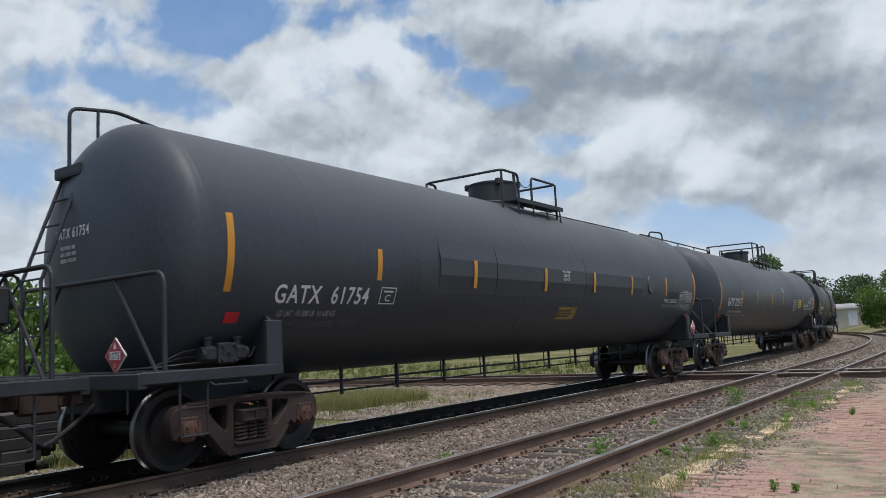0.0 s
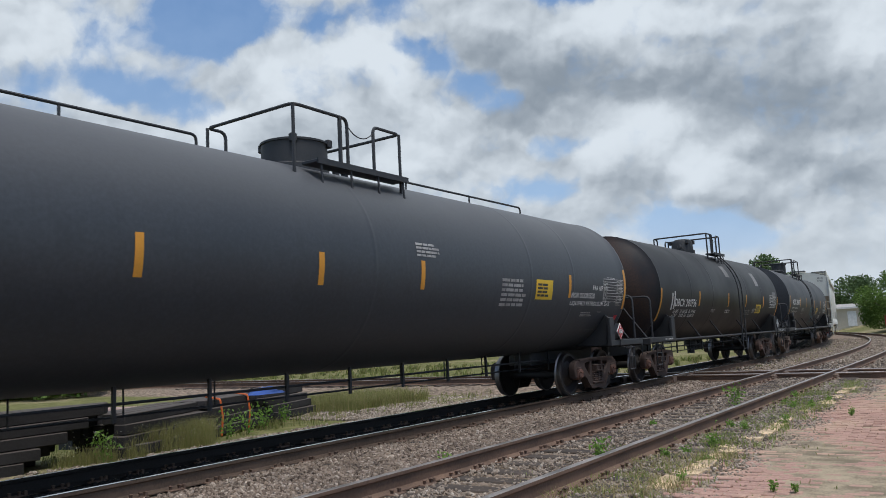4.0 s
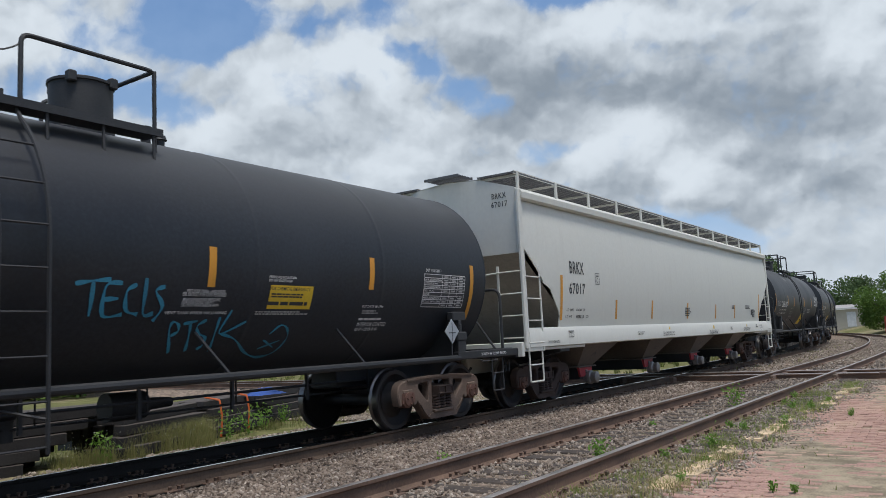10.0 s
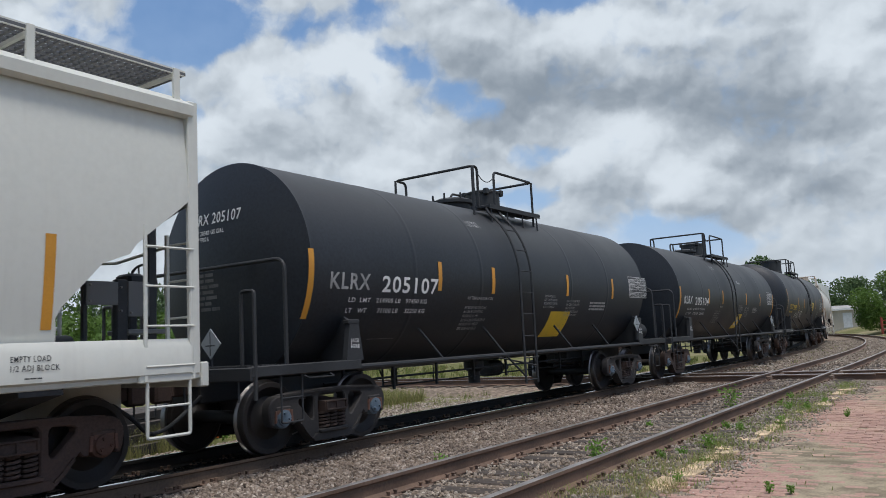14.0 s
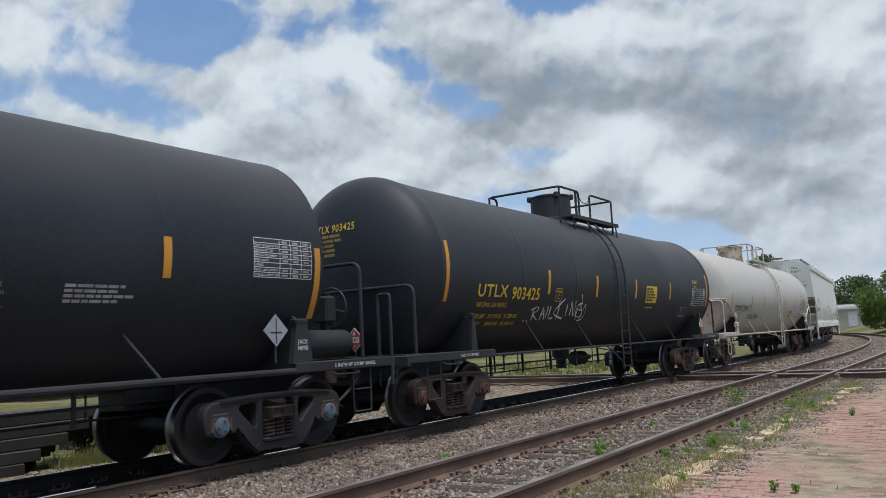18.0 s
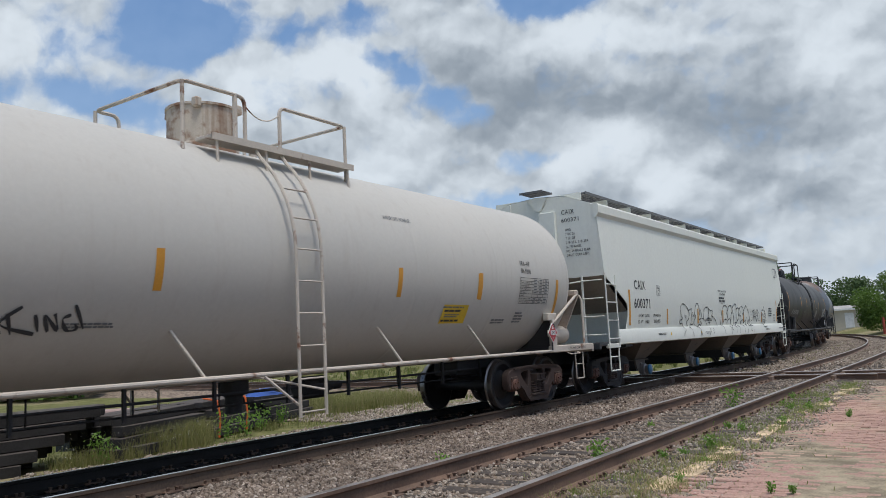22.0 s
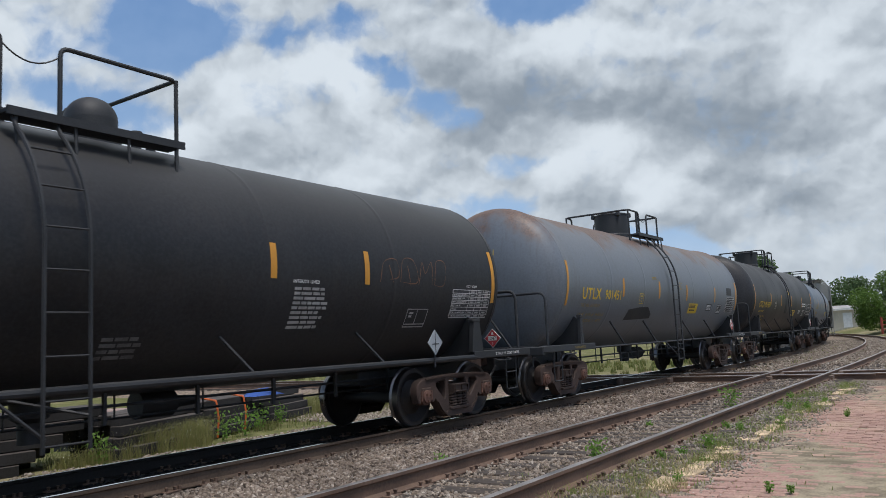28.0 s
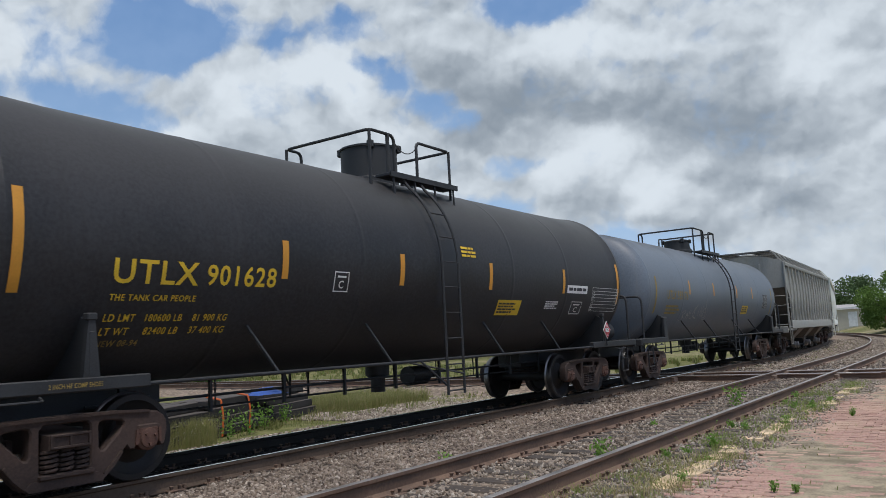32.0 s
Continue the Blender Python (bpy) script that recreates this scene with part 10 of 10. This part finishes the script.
for lay in range(5):
    for i in range(4):
        end = (-0.75, -0.35, 0.15, 0.45, 0.75, 0.9, 0.95)[lay] + 0.2 * i + rng.uniform(-0.12, 0.12)
        part("old_tie", TIE2, None, stack, at=pose(-0.27 * i - 0.04 * lay + rng.uniform(-0.02, 0.02), end - 1.3, 0.01 + lay * 0.186, rng.uniform(-0.6, 0.6), rng.uniform(-0.6, 0.6), 90 + rng.uniform(-2, 2)))
        part("old_tie", TIE2, None, stack, at=pose(-0.27 * i - 0.04 * lay, end - 4.05 + rng.uniform(-0.05, 0.05), 0.01 + lay * 0.186, 0, 0, 90 + rng.uniform(-1, 1)))
TARP = surface("crumpled_blue_tarpaulin", (0.02, 0.07, 0.28), 0.45, vary=0.3, scale=6, bump=0.4)
ORANGE = surface("orange_plastic_strap", (0.62, 0.13, 0.03), 0.6, vary=0.2, scale=6, bump=0.05)


def crumple(w, l, h, seed):
    r, g = random.Random(seed), Geo()
    nx, ny = 12, 8
    for i in range(nx + 1):
        for j in range(ny + 1):
            e = min(i, nx - i, j, ny - j) / 3
            g.v.append((w * (i / nx - 0.5) + r.uniform(-0.04, 0.04), l * (j / ny - 0.5) + r.uniform(-0.04, 0.04), min(1, e) * h * r.uniform(0.35, 1.0)))
    for i in range(nx):
        for j in range(ny):
            k = i * (ny + 1) + j
            g.face((k, k + 1, k + ny + 2, k + ny + 1))
    return g


solid("blue_tarpaulin", crumple(0.5, 0.95, 0.18, 3), TARP, "crumpled blue tarpaulin lying on the tie heap", "tarpaulin", at=pose(-14.2, 12.9, 0.28))
for i, (x, y) in enumerate(((-13.32, 10.85), (-13.80, 12.0))):
    g = Geo().tube([(0.03, 0, 0.0), (0.05, 0.02, 0.4), (0.0, 0.0, 0.75), (-0.5, 0.03, 0.8)], 0.022, 6, 0.05)
    solid("orange_strap", g, ORANGE, "orange plastic strap hanging down the tie heap", "strap", "straps on the heap", at=pose(x, y, -0.42))
CRATE = surface("grimy_blue_black_steel", (0.028, 0.034, 0.042), 0.6, vary=0.3, scale=4, bump=0.15, rust=0.2)
for k, (x, y, z, s, rz) in enumerate(((-14.9, 9.0, -0.45, 0.85, 25), (-15.6, 9.9, -0.45, 1.0, 40))):
    bx = thing("steel_bin", "grimy dark steel parts bin standing on the gravel", "bin", "bins behind the track", at=pose(x, y, z, 0, 0, rz))
    part("body", Geo().prism([(-s / 2 + 0.06, 0.0), (s / 2 - 0.06, 0.0), (s / 2, 0.42), (-s / 2, 0.42)], "x", -s * 0.6, s * 0.6), CRATE, bx)
    part("rim", Geo().box(-s * 0.63, s * 0.63, -s * 0.54, s * 0.54, 0.39, 0.44, 0.01), CRATE, bx)
    for e in (-1, 1):
        part("runner", Geo().box(-s * 0.6, s * 0.6, e * s * 0.3 - 0.05, e * s * 0.3 + 0.05, -0.0, 0.05), CRATE, bx)
PINK = surface("pinkish_concrete", (0.36, 0.25, 0.22), 0.9, vary=0.2, scale=6, bump=0.3)
solid("concrete_block", Geo().box(-0.5, 0.5, -0.35, 0.35, 0, 0.62, 0.03), PINK, "pinkish concrete block among the clutter", "block", at=pose(-16.2, 10.4, -0.44, 0, 0, 20))


# ---- grass, weeds ----
def blades(name, label, area, n, h, mat, seed, lean=0.35, width=0.008, tuft=None):
    """Upright tapered blades over (x0, x1, y0, y1, z)."""
    rng = np.random.default_rng(seed)
    x0, x1, y0, y1, z = area
    x, y = rng.uniform(x0, x1, n), rng.uniform(y0, y1, n)
    if tuft:
        k = rng.integers(0, tuft, n)
        cx, cy = rng.uniform(x0, x1, tuft), rng.uniform(y0, y1, tuft)
        x, y = cx[k] + rng.normal(0, 0.09, n), cy[k] + rng.normal(0, 0.09, n)
    a = rng.uniform(0, 2 * np.pi, n)
    hh = h * rng.uniform(0.45, 1.25, n)
    ln = rng.normal(0, lean, n) * hh
    b = rng.uniform(0, 2 * np.pi, n)
    w = width * rng.uniform(0.7, 1.5, n)
    base = np.stack([x, y, np.full(n, z)], 1)
    side = np.stack([np.cos(a) * w, np.sin(a) * w, 0 * w], 1)
    mid = base + np.stack([np.cos(b) * ln * 0.35, np.sin(b) * ln * 0.35, hh * 0.6], 1)
    tip = base + np.stack([np.cos(b) * ln, np.sin(b) * ln, hh], 1)
    v = np.stack([base - side, base + side, mid + side * 0.8, tip, mid - side * 0.8], 1).reshape(-1, 3)
    k = np.arange(n) * 5
    f = np.concatenate([np.stack([k, k + 1, k + 2, k + 4], 1), np.stack([k + 4, k + 2, k + 3, k + 3], 1)])
    me = bpy.data.meshes.new(name)
    me.from_pydata(v.tolist(), [], [tuple(dict.fromkeys(q)) for q in f.tolist()])
    me.materials.append(mat)
    return tagged(new(name, me), label, "grass", kind="stuff")


blades("field_grass", "patchy green and straw grass behind the tracks", (-24, -12.8, 2, 21, -0.45), 14000, 0.2, GRASS, 1, 0.45, 0.005, tuft=800)
blades("tall_grass", "tall seeding grass in front of the tie heap", (-13.3, -12.65, 8.2, 10.4, -0.44), 7500, 0.46, STRAWGREEN, 2, 0.5, 0.0035, tuft=60)
blades("tall_grass", "tall green grass behind the gravel", (-17.0, -14.2, 15.6, 19.5, -0.45), 9000, 0.42, STRAWGREEN, 3, 0.45, 0.005, tuft=260)
blades("tall_grass", "tall straw-coloured grass by the bins", (-12.75, -12.3, 6.9, 8.6, -0.44), 1600, 0.24, STRAWGREEN, 4, 0.5, 0.0035, tuft=30)
blades("field_grass", "short grass far behind the crossing", (-40, -12, 26, 45, -0.45), 7000, 0.28, GRASS, 5, tuft=500, width=0.02)
blades("verge_grass", "thin grass between bricks and stones", (-3.5, -2.45, 6.2, 21, -0.2), 9000, 0.115, VERGE, 6, 0.6, 0.0032, tuft=210)
blades("dry_grass", "dry straw lying at the edge of the bricks", (-3.3, -2.5, 6.2, 9.2, -0.19), 1500, 0.12, STRAW, 7, 1.0, 0.003, tuft=30)
blades("verge_grass", "sparse grass in the stones beside the near rail", (-4.2, -3.3, 6, 20, -0.22), 2200, 0.10, VERGE, 8, 0.5, 0.004, tuft=110)
blades("joint_grass", "tufts of grass in the brick joints", (-2.4, -0.6, 6.5, 19, -0.17), 150, 0.035, GRASS, 9, 0.6, 0.004, tuft=22)
blades("yard_grass", "rough grass by the far bend", (-9, 2, 27, 70, -0.45), 6000, 0.3, GRASS, 10, tuft=420, width=0.02)


def weed(x, y, z, h, seed, label="leafy green weed growing among the stones"):
    rng = np.random.default_rng(seed)
    t = thing("weed", label, "weed", "weeds by the tracks", at=pose(x, y, z))
    cs, rs = [], []
    for i in range(7):
        a = 2 * math.pi * i / 7 + rng.uniform(-0.4, 0.4)
        top = (h * 0.4 * math.cos(a) * rng.uniform(0.3, 1), h * 0.4 * math.sin(a) * rng.uniform(0.3, 1), h * rng.uniform(0.6, 1.05))
        part("stem", Geo().tube([(0, 0, 0), (top[0] * 0.4, top[1] * 0.4, top[2] * 0.6), top], 0.0035, 4), WEED, t)
        for q in (0.3, 0.5, 0.7, 0.9, 1.0):
            cs.append(tuple(v * q for v in top)), rs.append(0.085 * h / 0.3)
    v, f = leaf_cards(np.array(cs), np.array(rs), 110, 0.025 * (h / 0.3) ** 0.6, rng)
    v[:, 2] = np.maximum(v[:, 2], 0.005)
    part("leaves", cloud_mesh("leaves", v, f, WEED), None, t)


for i, (x, y, z, h) in enumerate(((-5.32, 7.57, -0.2, 0.22), (-3.81, 8.43, -0.2, 0.30), (-3.96, 14.85, -0.2, 0.42), (-1.72, 7.4, -0.17, 0.10), (-1.55, 7.45, -0.17, 0.08), (-3.2, 8.9, -0.2, 0.14), (-3.0, 11.6, -0.2, 0.15), (-2.95, 9.9, -0.2, 0.2), (-4.4, 11.8, -0.2, 0.12), (-2.6, 7.6, -0.2, 0.12), (-1.9, 13.6, -0.17, 0.12), (-13.1, 11.4, -0.44, 0.55), (-13.5, 12.2, -0.44, 0.5), (-12.8, 10.6, -0.44, 0.5), (-12.3, 7.6, -0.44, 0.5), (-13.9, 13.2, -0.44, 0.45))):
    weed(x, y, z, h, 200 + i)
rngw = random.Random(5)
for i in range(20):
    weed(rngw.uniform(-3.55, -2.6), rngw.uniform(6.6, 17.5), -0.21, rngw.uniform(0.08, 0.2), 300 + i)

rngf = np.random.default_rng(77)
fp = np.stack([rngf.normal(-12.45, 0.2, 110), rngf.uniform(6.9, 9.9, 110), rngf.uniform(-0.25, 0.1, 110)], 1)
fv, ff = lumps(fp, rngf.uniform(0.006, 0.012, 110), OCT_V, OCT_F, rngf)
tagged(new("wild_flowers", cloud_mesh("wild_flowers", fv, ff, BLOSSOM)), "tiny white wild flowers on thin stems", "flowers", kind="stuff")
blades("flower_stems", "thin green stems of wild flowers", (-12.75, -12.15, 6.9, 9.9, -0.44), 900, 0.36, STRAWGREEN, 12, 0.3, 0.003, tuft=24)

# ---- kerb stones and bricks ----
kerb = thing("stone_kerb", "broken line of sandy pale kerb stones along the bricks", "kerb", kind="structure")
rng = random.Random(21)
y = 6.4
while y < 19.5:
    l = rng.uniform(0.28, 0.65)
    if rng.random() < 0.8:
        g = Geo()
        w = rng.uniform(0.09, 0.16)
        pts = [(w * a * rng.uniform(0.75, 1.1), l / 2 * b * rng.uniform(0.8, 1.05)) for a, b in ((1, -0.75), (1.0, 0.1), (0.9, 0.85), (0.2, 1.0), (-0.8, 0.9), (-1.0, 0.1), (-0.85, -0.8), (0.1, -1.0))]
        g.prism(pts, "z", -0.12, 0.0)
        part("kerb_stone", g, KERBSTONE, kerb, at=pose(-2.68 + rng.uniform(-0.06, 0.06) + 0.012 * (y - 12), y, -0.142 + rng.uniform(-0.012, 0.006), rng.uniform(-3, 3), rng.uniform(-3, 3), rng.uniform(-6, 6)))
    y += l * 0.92 + rng.uniform(0.0, 0.15)

BW, BD = 0.205, 0.098
brick_boxes = []
for r in range(int((20.3 + 3.0) / BD)):
    y = -3.0 + r * BD
    for k in range(int(4.2 / BW)):
        x = -2.5 + k * BW + (BW / 2 if r % 2 else 0) + 0.05 * math.sin(y * 1.3)
        if rng.random() < 0.035 or (x < -2.3 and rng.random() < 0.35):
            continue
        brick_boxes.append((x, y + rng.uniform(-0.004, 0.004) + 0.02 * math.sin(x * 2), BRICK_Z + rng.uniform(-0.010, 0.003) + 0.012 * math.sin(x * 1.7 + y * 0.8), rng.uniform(-1.5, 1.5)))
bm_ = Geo().box(-BW / 2 + 0.006, BW / 2 - 0.006, -BD / 2 + 0.006, BD / 2 - 0.006, -0.06, 0.0, 0.008).mesh("brick", BRICK)
near = [b for b in brick_boxes if 6.5 < b[1] < 9.4 and -2.5 < b[0] < -0.5][:300]
for b in near:
    part("brick", bm_, None, pave, at=pose(b[0], b[1], b[2], rng.uniform(-0.6, 0.6), rng.uniform(-0.6, 0.6), b[3]))
skip = set(near)
rest = np.array([b for b in brick_boxes if b not in skip])
hw, hd_ = BW / 2 - 0.006, BD / 2 - 0.006
corner = np.array([(-hw, -hd_), (hw, -hd_), (hw, hd_), (-hw, hd_)])
ca, sa = np.cos(np.radians(rest[:, 3]))[:, None], np.sin(np.radians(rest[:, 3]))[:, None]
cx = corner[None, :, 0] * ca - corner[None, :, 1] * sa + rest[:, 0:1]
cy = corner[None, :, 0] * sa + corner[None, :, 1] * ca + rest[:, 1:2]
tilt = RNG.uniform(-0.004, 0.004, cx.shape)
low = np.stack([cx, cy, np.broadcast_to(rest[:, 2:3] - 0.05, cx.shape)], -1)
mx, my = cx.mean(1, keepdims=True), cy.mean(1, keepdims=True)
up = np.stack([mx + (cx - mx) * 0.94, my + (cy - my) * 0.9, rest[:, 2:3] + tilt], -1)
edge = np.stack([cx, cy, rest[:, 2:3] - 0.008 + tilt], -1)
v = np.concatenate([low, edge, up], 1).reshape(-1, 3)
k = (np.arange(len(rest)) * 12)[:, None, None]
q = np.array([(8, 9, 10, 11)] + [(i, (i + 1) % 4, 4 + (i + 1) % 4, 4 + i) for i in range(4)] + [(4 + i, 4 + (i + 1) % 4, 8 + (i + 1) % 4, 8 + i) for i in range(4)])
f = (q[None] + k).reshape(-1, 4)
tagged(part("brick_field", cloud_mesh("brick_field", v, f, BRICK), None, pave), kind="stuff")


# ---- everything that moves ----
def run(t):
    """Metres the train has gone at t seconds, counted from 13 s."""
    return 6.586 * (t - 13) + 0.003 * ((t - 14) ** 2 - 1) + 0.30 * min(1.0, max(0.0, (1.0 - t) / 0.5))


def motions():
    ts = [i * 0.5 for i in range(65)]
    fine = [i / 15 for i in range(481)]
    turn = [run(t) / 0.4555 for t in fine]
    for c in CARS:
        half = c["half"]
        rows, trows = [], [[], []]
        for t in ts:
            d = run(t)
            (x0, y0, h0), (x1, y1, h1) = line_at(c["F"] - d), line_at(c["R"] - d)
            yaw = math.atan2(y1 - y0, x1 - x0)
            rows.append((t, pose((x0 + x1) / 2, (y0 + y1) / 2, 0, 0, 0, math.degrees(yaw))))
            for k, h in ((0, h0), (1, h1)):
                trows[k].append((t, pose((-half, half)[k], 0, 0, 0, 0, math.degrees(h + math.pi / 2 - yaw))))
        walk(c["car"], rows)
        for k, (tr, wheels) in enumerate(c["trucks"]):
            walk(tr, trows[k])
            for m, w in zip((-0.889, 0.889), wheels):
                walk(w, [(t, Matrix.Translation((m, 0, 0.4555)) @ Matrix.Rotation(-a, 4, "Y")) for t, a in zip(fine, turn)])
    z, side = Vector((0, 0, 1)), Vector((math.cos(YAW), math.sin(YAW), 0))
    walk(SKY, [(t, Matrix.Rotation(radians(0.118 * (t - 16)), 4, z) @ Matrix.Rotation(radians(-0.042 * (t - 16)), 4, side)) for t in (0, 8, 16, 24, 32)])


motions()
